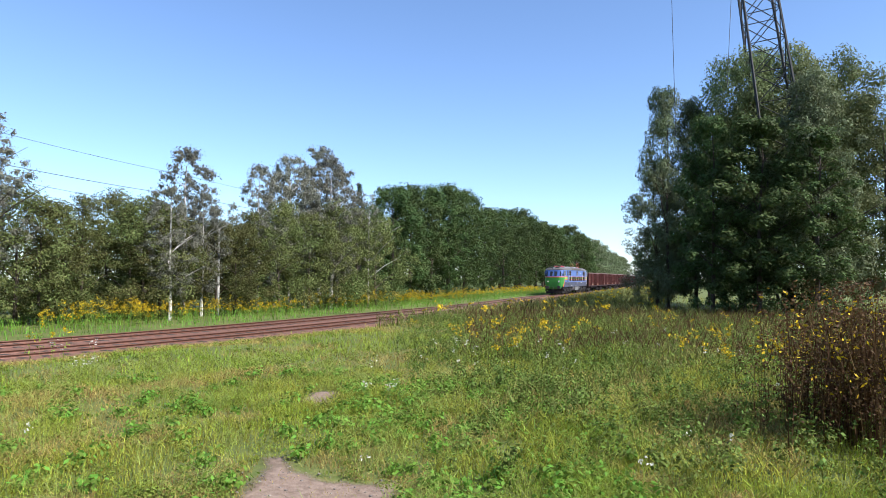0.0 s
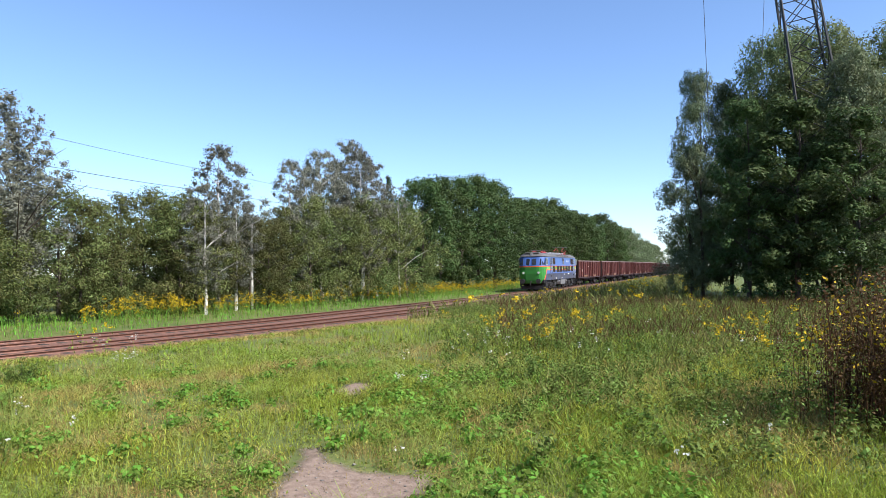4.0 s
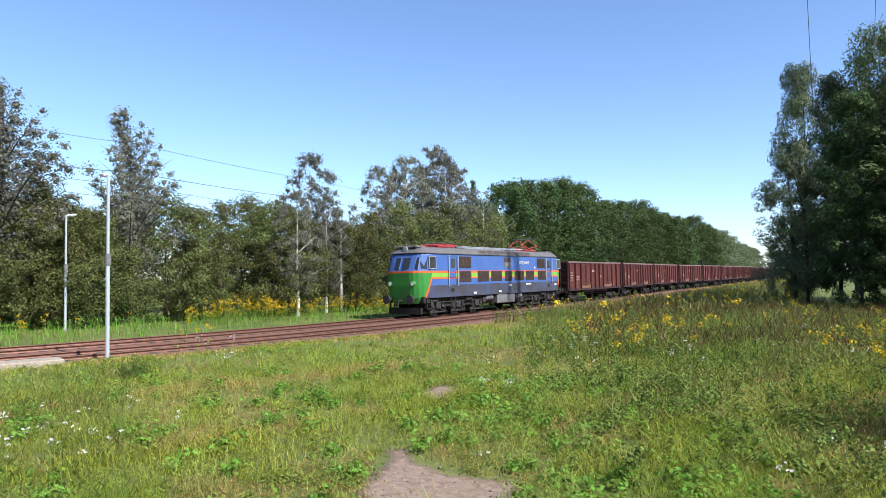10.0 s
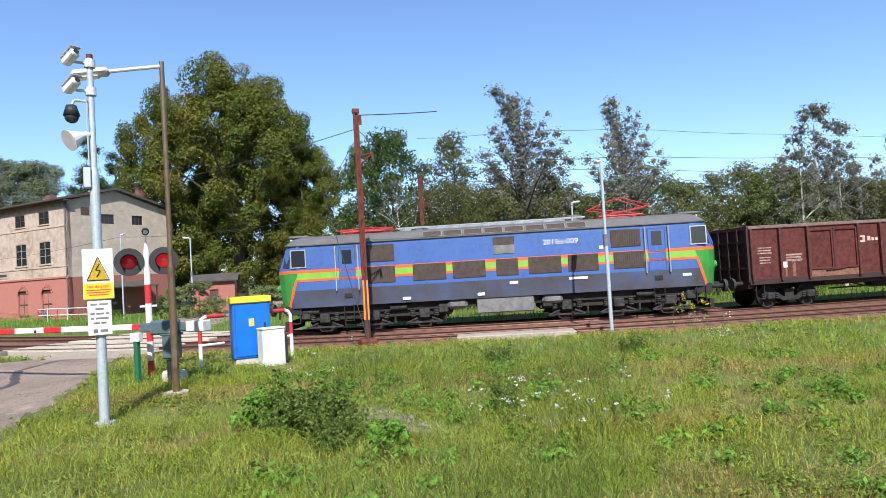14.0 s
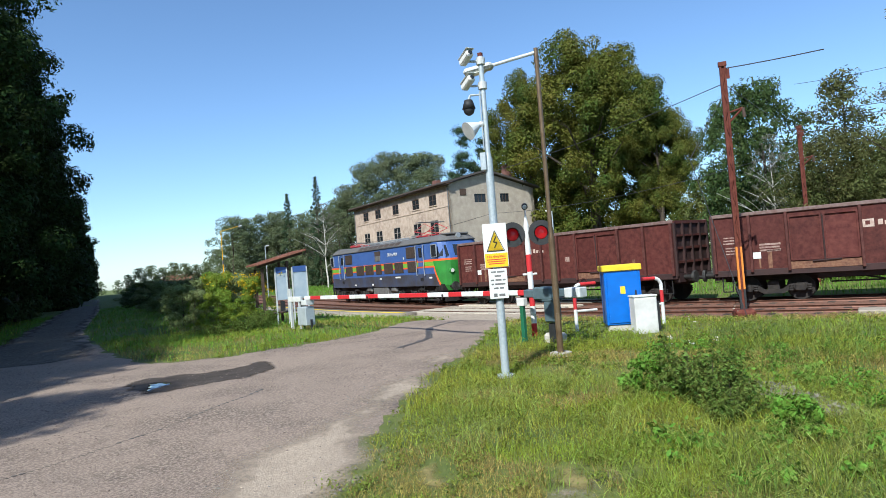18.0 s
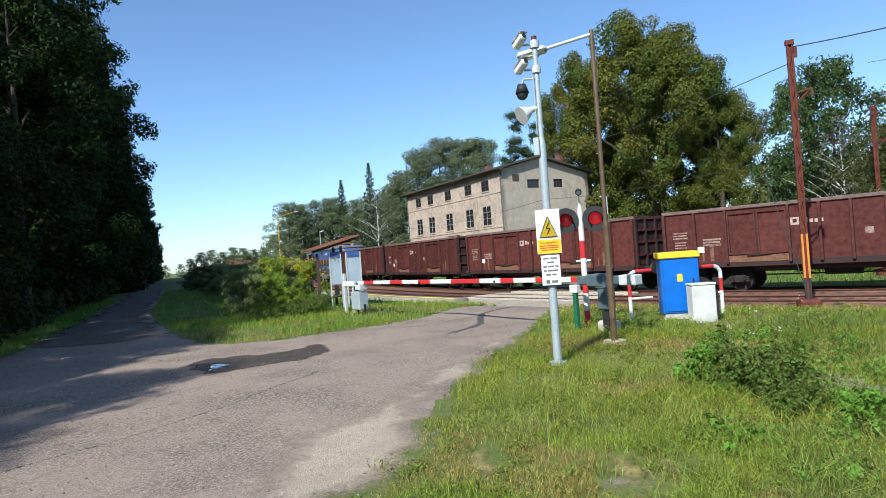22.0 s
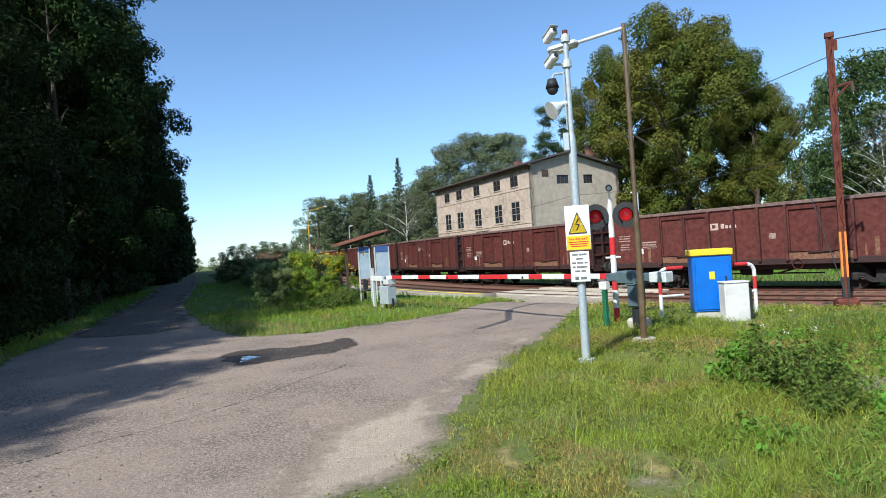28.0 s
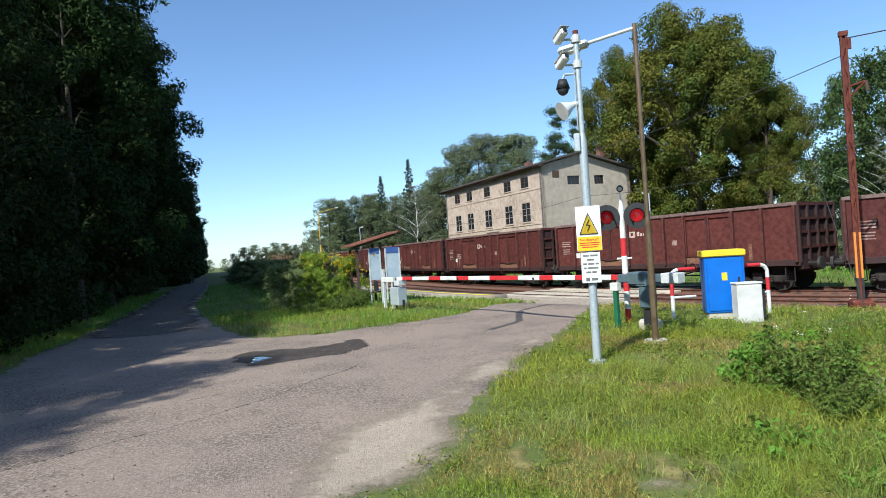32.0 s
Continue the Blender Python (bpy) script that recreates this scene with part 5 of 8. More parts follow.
        for dx in (-2.1, 0.0, 2.1):
            for y in (-0.78, 0.78):
                share("wheel", wm, bg, pose(bc + dx, y, 0.62, 0, 0, 0 if y > 0 else 180))
            for y in (-1, 1):
                part("axle_box", boxes((bc + dx - 0.22, bc + dx + 0.22, y * 1.14 - 0.1, y * 1.14 + 0.1, 0.42, 0.80), bevel=0.04), M["dusty_steel"], bg)
                for q in (-0.5, 0.5):
                    part("spring", coil(bc + dx + q, y * 1.14, 0.48, 0.84, 0.12), M["dusty_steel"], bg)
                part("brake_arm", rods(((bc + dx - 0.75, y * 1.12, 0.24), (bc + dx + 0.75, y * 1.12, 0.24)), ((bc + dx - 0.75, y * 1.12, 0.24), (bc + dx - 0.3, y * 1.16, 0.42)), ((bc + dx + 0.75, y * 1.12, 0.24), (bc + dx + 0.3, y * 1.16, 0.42)), ((bc + dx - 0.85, y * 1.05, 0.25), (bc + dx - 0.85, y * 1.05, 0.8)), r=0.045, n=6), M["dusty_steel"], bg)
            if dx:
                for y in (-1.15, 1.15):
                    part("sand_box", boxes((bc + dx * 1.38 - 0.2, bc + dx * 1.38 + 0.2, y - 0.15, y + 0.15, 0.6, 1.0), bevel=0.04), M["dusty_steel"], bg)
        for y in (-1.2, 1.2):
            for q in (-1.4, 2.3):
                part("brake_cylinder", rods(((bc + q, y, 0.93), (bc + q + 0.7, y, 0.93)), r=0.13, n=12), M["dusty_steel"], bg)
    return lo


def build_wagon():
    wa = thing("open_wagon", pose(0, 0, 0), "brown-red open freight wagon with ribbed steel sides", "wagon", "wagons of the train")
    X, Y, Z0, Z1 = 6.42, 1.40, 1.20, 3.28
    ribs = [-X + 0.04, -5.10, -3.85, -1.55, -0.5, 0.5, 1.55, 3.85, 5.10, X - 0.04]
    part("floor", boxes((-X, X, -Y + 0.05, Y - 0.05, Z0 - 0.05, Z0 + 0.03)), M["wagon_dark"], wa)
    for s in (1, -1):
        side = part("side_wall", boxes((-X, X, min(s * (Y - 0.05), s * Y), max(s * (Y - 0.05), s * Y), Z0, Z1)), M["wagon_red"], wa, "brown-red sheet-steel side")
        part("top_rail", boxes((-X - 0.03, X + 0.03, min(s * (Y - 0.08), s * (Y + 0.07)), max(s * (Y - 0.08), s * (Y + 0.07)), Z1 - 0.02, Z1 + 0.12), bevel=0.02), M["wagon_rail"], wa)
        part("sole_bar", boxes((-X - 0.05, X + 0.05, min(s * (Y - 0.12), s * (Y + 0.04)), max(s * (Y - 0.12), s * (Y + 0.04)), 0.98, Z0 + 0.02), bevel=0.015), M["wagon_dark"], wa)
        for x in ribs:
            part("rib", boxes((x - 0.05, x + 0.05, min(s * Y, s * (Y + 0.15)), max(s * Y, s * (Y + 0.15)), Z0 - 0.08, Z1 - 0.01), bevel=0.015), M["wagon_rib"], side)
        for xc in (-2.7, 2.7):
            for dx in (-0.56, 0.56):
                d = part("door_leaf", boxes((xc + dx - 0.53, xc + dx + 0.53, min(s * Y, s * (Y + 0.035)), max(s * Y, s * (Y + 0.035)), Z0 + 0.30, Z1 - 0.16), bevel=0.01), M["wagon_red"], side, "steel door leaf")
                part("door_edge", boxes(*[(xc + dx + q - 0.03, xc + dx + q + 0.03, min(s * Y, s * (Y + 0.10)), max(s * Y, s * (Y + 0.10)), Z0 + 0.28, Z1 - 0.14) for q in (-0.5, 0.5)], (xc + dx - 0.47, xc + dx + 0.47, min(s * Y, s * (Y + 0.10)), max(s * Y, s * (Y + 0.10)), Z1 - 0.21, Z1 - 0.15), (xc + dx - 0.47, xc + dx + 0.47, min(s * Y, s * (Y + 0.10)), max(s * Y, s * (Y + 0.10)), Z0 + 0.27, Z0 + 0.34)), M["wagon_red"], d)
            part("door_bar", rods(((xc, s * (Y + 0.1), Z0 + 0.2), (xc, s * (Y + 0.1), Z1 - 0.2)), ((xc - 0.5, s * (Y + 0.09), Z0 + 0.26), (xc + 0.4, s * (Y + 0.1), Z0 + 0.22)), r=0.03, n=6), M["wagon_dark"], side)
            part("door_sill", boxes((xc - 1.13, xc + 1.13, min(s * Y, s * (Y + 0.055)), max(s * Y, s * (Y + 0.055)), Z0 - 0.04, Z0 + 0.24), bevel=0.01), M["rust"], side, "rust-streaked drop sill under the doors")
        # painted signs too small to read, as bars
        for x, z, w, h, g in ((5.75, 2.45, 0.62, 0.05, 3), (5.75, 2.05, 0.5, 0.05, 3), (4.45, 2.10, 0.72, 0.07, 3), (4.35, 1.86, 0.45, 0.06, 1), (-1.0, 2.0, 0.26, 0.22, 1)):
            for k in range(g):
                part("marking", boxes((s * x - w / 2 * (1 - 0.12 * (k % 2)), s * x + w / 2, s * (Y + 0.004) - 0.003, s * (Y + 0.004) + 0.003, z - k * 0.11, z - k * 0.11 + h)), M["chalk"], side)
        part("placard", boxes((s * 4.95 - 0.17, s * 4.95 + 0.17, s * (Y + 0.006) - 0.004, s * (Y + 0.006) + 0.004, 1.62, 1.86)), M["white_paint"], side, "white card on the side")
        part("emblem", boxes((s * 1.35 - 0.19, s * 1.35 + 0.19, s * (Y + 0.004) - 0.003, s * (Y + 0.004) + 0.003, 2.48, 2.76)), M["wagon_mark"], side, "faded pale emblem block")
        part("emblem_spot", boxes((s * 1.35 - 0.07, s * 1.35 + 0.07, s * (Y + 0.009) - 0.002, s * (Y + 0.009) + 0.002, 2.56, 2.70)), M["wagon_red"], side)
        for q, w in ((0.98, 0.14), (0.80, 0.12), (0.63, 0.12), (0.46, 0.12)):
            part("emblem_bar", boxes((s * q - w / 2, s * q + w / 2, s * (Y + 0.004) - 0.003, s * (Y + 0.004) + 0.003, 2.53, 2.72 if w > 0.13 else 2.66)), M["wagon_mark"], side)
        for xc in (-4.5, 4.5):
            part("rust_run", boxes((s * xc - 0.09, s * xc + 0.05, s * (Y + 0.003) - 0.002, s * (Y + 0.003) + 0.002, Z0 + 0.05, Z0 + 0.7), (s * xc + 0.3, s * xc + 0.36, s * (Y + 0.003) - 0.002, s * (Y + 0.003) + 0.002, Z0 + 0.05, Z0 + 0.45)), M["rust"], side, "streak of rust run down the sheet")
        part("hand_wheel", rods(*[((s * -1.9 + 0.2 * math.cos(a * 0.785), s * (Y + 0.1), 1.0 + 0.2 * math.sin(a * 0.785)), (s * -1.9 + 0.2 * math.cos(a * 0.785 + 0.785), s * (Y + 0.1), 1.0 + 0.2 * math.sin(a * 0.785 + 0.785))) for a in range(8)], r=0.016, n=5), M["wagon_red"], wa)
        end = part("end_wall", boxes((min(s * (X - 0.05), s * X), max(s * (X - 0.05), s * X), -Y, Y, Z0, Z1)), M["wagon_dark"], wa, "dark ribbed end wall")
        for y in (-1.36, -0.7, 0, 0.7, 1.36):
            part("rib", boxes((min(s * X, s * (X + 0.1)), max(s * X, s * (X + 0.1)), y - 0.05, y + 0.05, Z0 - 0.1, Z1)), M["wagon_dark"], end)
        part("cross_rail", boxes((min(s * X, s * (X + 0.07)), max(s * X, s * (X + 0.07)), -Y, Y, Z1 - 0.03, Z1 + 0.1), (min(s * X, s * (X + 0.06)), max(s * X, s * (X + 0.06)), -Y, Y, 2.2, 2.3), (min(s * X, s * (X + 0.09)), max(s * X, s * (X + 0.09)), -Y, Y, 1.62, 1.72), (min(s * X, s * (X + 0.09)), max(s * X, s * (X + 0.09)), -Y, Y, 2.72, 2.80)), M["wagon_rib"], end)
        part("headstock", boxes((s * 6.4 - 0.1, s * 6.4 + 0.1, -1.3, 1.3, 0.85, 1.2)), M["wagon_dark"], wa)
        for y in (-0.87, 0.87):
            part("buffer", rods(((s * 6.45, y, 1.05), (s * 6.9, y, 1.05)), r=0.09), M["black_steel"], wa)
            part("buffer_head", rods(((s * 6.9, y, 1.05), (s * 7.0, y, 1.05)), r=0.24, n=14), M["dusty_steel"], wa)
        part("coupling", rods(((s * 6.5, 0, 1.0), (s * 7.02, 0, 0.92)), r=0.06), M["black_steel"], wa)
        part("shunter_step", rods(((s * 6.2, 1.35, 0.4), (s * 6.2, 1.35, 1.0)), ((s * 5.85, 1.35, 0.4), (s * 5.85, 1.35, 1.0)), ((s * 5.85, 1.35, 0.4), (s * 6.2, 1.35, 0.4)), r=0.022, n=6), M["black_steel"], wa)
    part("centre_sill", boxes((-6.3, 6.3, -0.3, 0.3, 0.72, 1.15), (-3.0, 3.0, -1.2, -1.12, 0.8, 1.0), (-3.0, 3.0, 1.12, 1.2, 0.8, 1.0)), M["wagon_dark"], wa)
    part("air_tank", rods(((-0.6, 0.75, 0.72), (0.6, 0.75, 0.72)), r=0.17, n=12), M["bogie"], wa)
    part("brake_rigging", rods(((-2.6, 0.9, 0.62), (2.6, 0.9, 0.62)), ((-2.2, 1.1, 0.95), (-0.9, 0.9, 0.62)), ((2.2, 1.1, 0.95), (0.9, 0.9, 0.62)), r=0.03, n=6), M["bogie"], wa)
    wm = wheel_mesh("wheel", 0.46, M["bogie"])
    for bc in (-4.5, 4.5):
        bm = bmesh.new()
        for y in (-1.0, 1.0):
            vs = prism([(bc - 1.25, 0.46), (bc - 1.1, 0.66), (bc - 0.55, 0.60), (bc - 0.3, 0.42), (bc + 0.3, 0.42), (bc + 0.55, 0.60), (bc + 1.1, 0.66), (bc + 1.25, 0.46), (bc + 1.05, 0.42), (bc + 0.6, 0.42), (bc + 0.35, 0.26), (bc - 0.35, 0.26), (bc - 0.6, 0.42), (bc - 1.05, 0.42)], y - 0.06, y + 0.06)
            tmp = bpy.data.meshes.new("tmp")
            vs.to_mesh(tmp)
            vs.free()
            bm.from_mesh(tmp)
            bpy.data.meshes.remove(tmp)
        box(bm, bc - 0.2, bc + 0.2, -1.0, 1.0, 0.4, 0.72)
        bg = part("bogie", bm, M["bogie"], wa, "two-axle freight bogie, brown with dust")
        for dx in (-0.9, 0.9):
            for y in (-0.77, 0.77):
                share("wheel", wm, bg, pose(bc + dx, y, 0.46, 0, 0, 0 if y > 0 else 180))
            for y in (-1, 1):
                part("axle_box", boxes((bc + dx - 0.17, bc + dx + 0.17, y * 1.08 - 0.08, y * 1.08 + 0.08, 0.33, 0.60), bevel=0.04), M["bogie"], bg)
                for q in (-0.3, 0.3):
                    part("spring", coil(bc + dx + q, y * 1.05, 0.34, 0.58, 0.09, 3, 8), M["bogie"], bg)
    return wa


LOCO_LONG, WAGON_LONG, WAGONS = 19.24, 14.04, 24
FRONT = ((-1, 563.0), (0, 556.0), (2, 545.2), (3.5, 530.6), (6, 516.8), (9, 497.2), (10, 490.4), (11, 483.3), (12, 476.0), (13, 468.2), (14, 460.2), (15, 452.5), (18, 429.8), (19, 421.4), (23, 389.4), (28, 350.8), (32, 318.0), (33, 310.2))


def front_at(t):
    """Where the train's front buffers stand along the line, gliding through the rows of FRONT."""
    f = FRONT
    i = max(1, min(len(f) - 3, next((k for k in range(len(f)) if f[k][0] > t), len(f) - 1) - 1))
    (t0, a), (t1, b), (t2, c), (t3, d) = f[i - 1], f[i], f[i + 1], f[i + 2]
    m1, m2 = (c - a) / (t2 - t0), (d - b) / (t3 - t1)
    h = t2 - t1
    u = (t - t1) / h
    return (2 * u ** 3 - 3 * u ** 2 + 1) * b + (u ** 3 - 2 * u ** 2 + u) * h * m1 + (-2 * u ** 3 + 3 * u ** 2) * c + (u ** 3 - u ** 2) * h * m2


def on_rails(s, half):
    """Pose of a vehicle whose bogies stand half a wheelbase before and behind s."""
    a, b = on_track(s - half), on_track(s + half)
    return pose((a[0] + b[0]) / 2, (a[1] + b[1]) / 2, RAIL_Z, 0, 0, math.degrees(math.atan2(a[1] - b[1], a[0] - b[0])))


loco = build_loco()
wagon = build_wagon()
TRAIN = [(loco, LOCO_LONG / 2, 5.0)]
for k in range(WAGONS):
    w = wagon if k == 0 else copy_thing(wagon, pose(0, 0, 0))
    TRAIN.append((w, LOCO_LONG + WAGON_LONG * (k + 0.5), 4.5))


def motions():
    """The train runs along the line from first to last."""
    times = [k * 0.5 for k in range(65)]
    for ob, back, half in TRAIN:
        walk(ob, [(t, on_rails(front_at(t) + back, half)) for t in times])

# ---- the level crossing ----
def facing(x, y):
    """Turn about the upright by which local -y looks at the camera's stand."""
    return math.degrees(math.atan2(-y, -x)) + 90


def camera_post():
    x, y = -10.72, 2.17
    m = pose(x, y, ground_at(x, y) - 0.05, 0, 0, facing(x, y))
    ob = thing("camera_post", m, "galvanised steel post with surveillance cameras, loudspeaker and warning signs", "post")
    bm = bmesh.new()
    rod(bm, (0, 0, 0), (0, 0, 3.75), 0.068, n=16)
    part("lower_tube", bm, M["galv"], ob)
    bm = bmesh.new()
    rod(bm, (0, 0, 3.7), (0, 0, 3.85), 0.068, 0.046, n=16)
    rod(bm, (0, 0, 3.85), (0, 0, 5.5), 0.045, n=14)
    part("upper_tube", bm, M["galv"], ob)
    part("base_flange", rods(((0, 0, 0.02), (0, 0, 0.1)), r=0.15, n=14), M["galv"], ob)
    for z in (5.42, 5.0):
        br = part("camera_bracket", rods(((0, 0, z), (-0.2, -0.05, z)), r=0.022), M["galv"], ob)
        h = part("surveillance_camera", boxes((-0.065, 0.065, -0.15, 0.15, -0.055, 0.055), bevel=0.02), M["white_paint"], ob, "white camera housing, aimed along the road")
        h.matrix_basis = pose(-0.24, -0.08, z + 0.05, -24, 0, 35)
        part("sun_shield", boxes((-0.08, 0.08, -0.19, 0.13, 0.057, 0.07), bevel=0.005), M["pale_steel"], h)
        part("lens", rods(((0, -0.148, 0), (0, -0.16, 0)), r=0.038, n=14), M["glass_dark"], h)
        part("clamp", rods(((0, 0, z - 0.06), (0, 0, z + 0.06)), r=0.075, n=12), M["pale_steel"], ob)
    part("dome_arm", rods(((0, 0, 4.85), (-0.22, -0.03, 4.85)), ((-0.22, -0.03, 4.85), (-0.26, -0.03, 4.76)), r=0.02), M["galv"], ob)
    bm = bmesh.new()
    bmesh.ops.create_uvsphere(bm, u_segments=16, v_segments=10, radius=0.095, matrix=Matrix.Translation((-0.26, -0.03, 4.60)))
    rod(bm, (-0.26, -0.03, 4.62), (-0.26, -0.03, 4.77), 0.115, 0.07, n=16)
    part("dome_camera", bm, M["matt_black"], ob, "black dome camera hanging from an arm", smooth=True)
    bm = bmesh.new()
    rod(bm, (-0.05, -0.02, 4.35), (-0.12, -0.05, 4.33), 0.05, 0.05, n=12)
    rod(bm, (-0.12, -0.05, 4.33), (-0.30, -0.16, 4.22), 0.05, 0.16, n=18)
    part("horn_loudspeaker", bm, M["white_paint"], ob, "white horn loudspeaker")
    part("beacon", rods(((0, 0, 5.5), (0, 0, 5.56)), r=0.045, n=12), M["mast_brown"], ob)
    part("junction_box", boxes((-0.14, -0.04, -0.10, 0.04, 3.55, 3.85), bevel=0.01), M["galv"], ob)
    part("cable", rods(((-0.06, -0.06, 3.9), (-0.06, -0.06, 4.9)), r=0.012, n=6), M["galv"], ob)
    sg = part("warning_sign", boxes((-0.20, 0.20, -0.115, -0.10, 1.90, 2.64), bevel=0.004), M["white_paint"], ob, "white and yellow high-voltage warning sign")
    part("lower_panel", boxes((-0.19, 0.19, -0.121, -0.116, 1.91, 2.14)), M["amber"], sg)
    bm = bmesh.new()
    vs = [bm.verts.new(p) for p in ((-0.13, -0.121, 2.19), (0.13, -0.121, 2.19), (0, -0.121, 2.50))]
    bm.faces.new(vs)
    bmesh.ops.solidify(bm, geom=list(bm.faces), thickness=0.003)
    part("triangle", bm, M["yellow"], sg)
    bm = bmesh.new()
    for (ax, az), (bx, bz) in (((0.02, 2.42), (-0.03, 2.33)), ((-0.03, 2.33), (0.03, 2.32)), ((0.03, 2.32), (-0.02, 2.23))):
        rod(bm, (ax, -0.126, az), (bx, -0.126, bz), 0.008, n=6)
    for (ax, az), (bx, bz) in (((-0.145, 2.18), (0.145, 2.18)), ((0.145, 2.18), (0, 2.52)), ((0, 2.52), (-0.145, 2.18))):
        rod(bm, (ax, -0.122, az), (bx, -0.122, bz), 0.006, n=6)
    part("lightning_bolt", bm, M["matt_black"], sg)
    t = share("lettering", text_mesh("Nie dotykać!", 0.058, M["red_sign"]), sg, pose(0, -0.123, 2.09, 90, 0, 0))
    for k, w in enumerate((0.32, 0.30, 0.26)):
        part("text_bar", boxes((-w / 2, w / 2, -0.124, -0.1215, 2.03 - k * 0.035, 2.045 - k * 0.035)), M["red_sign"], sg)
    s2 = part("notice_board", boxes((-0.155, 0.155, -0.115, -0.10, 1.38, 1.88), bevel=0.004), M["white_paint"], ob, "white notice with dark lettering")
    for k, words in enumerate(((0.09, 0.12), (0.11,), (0.06, 0.10, 0.05), (0.04, 0.17), (0.08, 0.07))):
        x0 = -(sum(words) + 0.02 * (len(words) - 1)) / 2
        for w in words:
            part("text_bar", boxes((x0, x0 + w, -0.118, -0.1152, 1.815 - k * 0.068, 1.842 - k * 0.068)), M["grey_steel"], s2)
            x0 += w + 0.02
    part("pictogram", boxes((-0.09, -0.03, -0.118, -0.1152, 1.41, 1.47)), M["grey_steel"], s2)
    part("pictogram", boxes((0.0, 0.1, -0.118, -0.1152, 1.42, 1.46)), M["grey_steel"], s2)
    for z in (2.5, 2.0, 1.8, 1.45):
        part("sign_clamp", rods(((0, 0, z - 0.02), (0, 0, z + 0.02)), r=0.1, n=14), M["pale_steel"], ob)


def arm_lamp():
    x, y = -12.09, 3.55
    ob = thing("street_lamp", pose(x, y, ground_at(x, y) - 0.03, 0, 0, facing(x, y)), "brown painted steel lamp post with long bracket arm", "street lamp")
    bm = bmesh.new()
    rod(bm, (0, 0, 0), (0, 0, 2.3), 0.062, n=14)
    part("lower_tube", bm, M["brown_pole"], ob)
    bm = bmesh.new()
    rod(bm, (0, 0, 2.25), (0, 0, 2.4), 0.062, 0.043, n=14)
    rod(bm, (0, 0, 2.4), (0, 0, 6.0), 0.043, n=14)
    part("upper_tube", bm, M["brown_pole"], ob)
    part("concrete_foot", rods(((0, 0, -0.1), (0, 0, 0.10)), r=0.21, n=14), M["concrete"], ob)
    part("door", boxes((-0.035, 0.035, -0.07, -0.05, 0.5, 0.85)), M["brown_pole"], ob)
    bm = bmesh.new()
    rod(bm, (0, 0, 5.92), (-0.9, 0.1, 5.80), 0.035, n=10)
    part("bracket_arm", bm, M["pale_steel"], ob)
    h = part("lamp_head", boxes((-0.30, 0.30, -0.13, 0.13, -0.06, 0.07), bevel=0.05), M["pale_steel"], ob, "grey oval lamp head")
    h.matrix_basis = pose(-1.15, 0.12, 5.76, 0, -8, -4)
    part("lens", boxes((-0.24, 0.12, -0.10, 0.10, -0.085, -0.055), bevel=0.02), M["lamp_glass"], h)


def signal_post():
    x, y = -15.06, 3.83
    ob = thing("crossing_signal", pose(x, y, ground_at(x, y) - 0.05, 0, 0, facing(x, y)), "level-crossing signal with two red lights on striped post", "signal")
    for i in range(5):
        part("band", rods(((0, 0, 2.05 * i / 5), (0, 0, 2.05 * (i + 1) / 5)), r=0.068, n=14), M["white_paint" if i % 2 else "red_sign"], ob)
    bm = bmesh.new()
    rod(bm, (0, 0, 2.05), (0, 0, 2.72), 0.066, n=14)
    rod(bm, (0, 0, 2.72), (0, 0, 2.98), 0.066, 0.026, n=14)
    rod(bm, (0, 0, 2.98), (0, 0, 3.16), 0.016, n=8)
    part("upper_post", bm, M["white_paint"], ob)
    part("ring_arm", rods(((-0.17, 0, 1.58), (0.17, 0, 1.58)), r=0.025), M["white_paint"], ob)
    part("bell", rods(((0, -0.05, 3.19), (0, 0.06, 3.22)), r=0.075, n=14), M["matt_black"], ob, "small dark warning bell on top")
    part("bell_rim", rods(((0, -0.062, 3.188), (0, -0.052, 3.19)), r=0.05, n=12), M["pale_steel"], ob)
    for sx, mat in ((-0.34, "dull_red"), (0.34, "lit_red")):
        part("lamp_arm", rods(((0, 0, 2.55), (sx, -0.02, 2.55)), r=0.03), M["matt_black"], ob)
        bm = bmesh.new()
        rod(bm, (sx, -0.06, 2.55), (sx, -0.075, 2.55), 0.30, n=28)
        b = part("backboard", bm, M["matt_black"], ob, "round black backboard")
        bm = bmesh.new()
        n = 14
        for i in range(n):  # hood over the upper part of the lamp
            a0, a1 = radians(-20 + 220 * i / n), radians(-20 + 220 * (i + 1) / n)
            q = [(sx + 0.17 * math.cos(a), -0.075, 2.55 + 0.17 * math.sin(a)) for a in (a0, a1)] + [(sx + 0.16 * math.cos(a), -0.30, 2.55 + 0.16 * math.sin(a)) for a in (a1, a0)]
            bm.faces.new([bm.verts.new(p) for p in q])
        bmesh.ops.solidify(bm, geom=list(bm.faces), thickness=0.008)
        part("hood", bm, M["matt_black"], b)
        bm = bmesh.new()
        bmesh.ops.create_uvsphere(bm, u_segments=18, v_segments=10, radius=0.15, matrix=Matrix.Translation((sx, -0.075, 2.55)) @ Matrix.Diagonal((1, 0.35, 1, 1)))
        part("lens", bm, M[mat], b, "red signal lens", smooth=True)
        part("lamp_case", rods(((sx, -0.05, 2.55), (sx, 0.1, 2.55)), r=0.16, n=16), M["matt_black"], b)


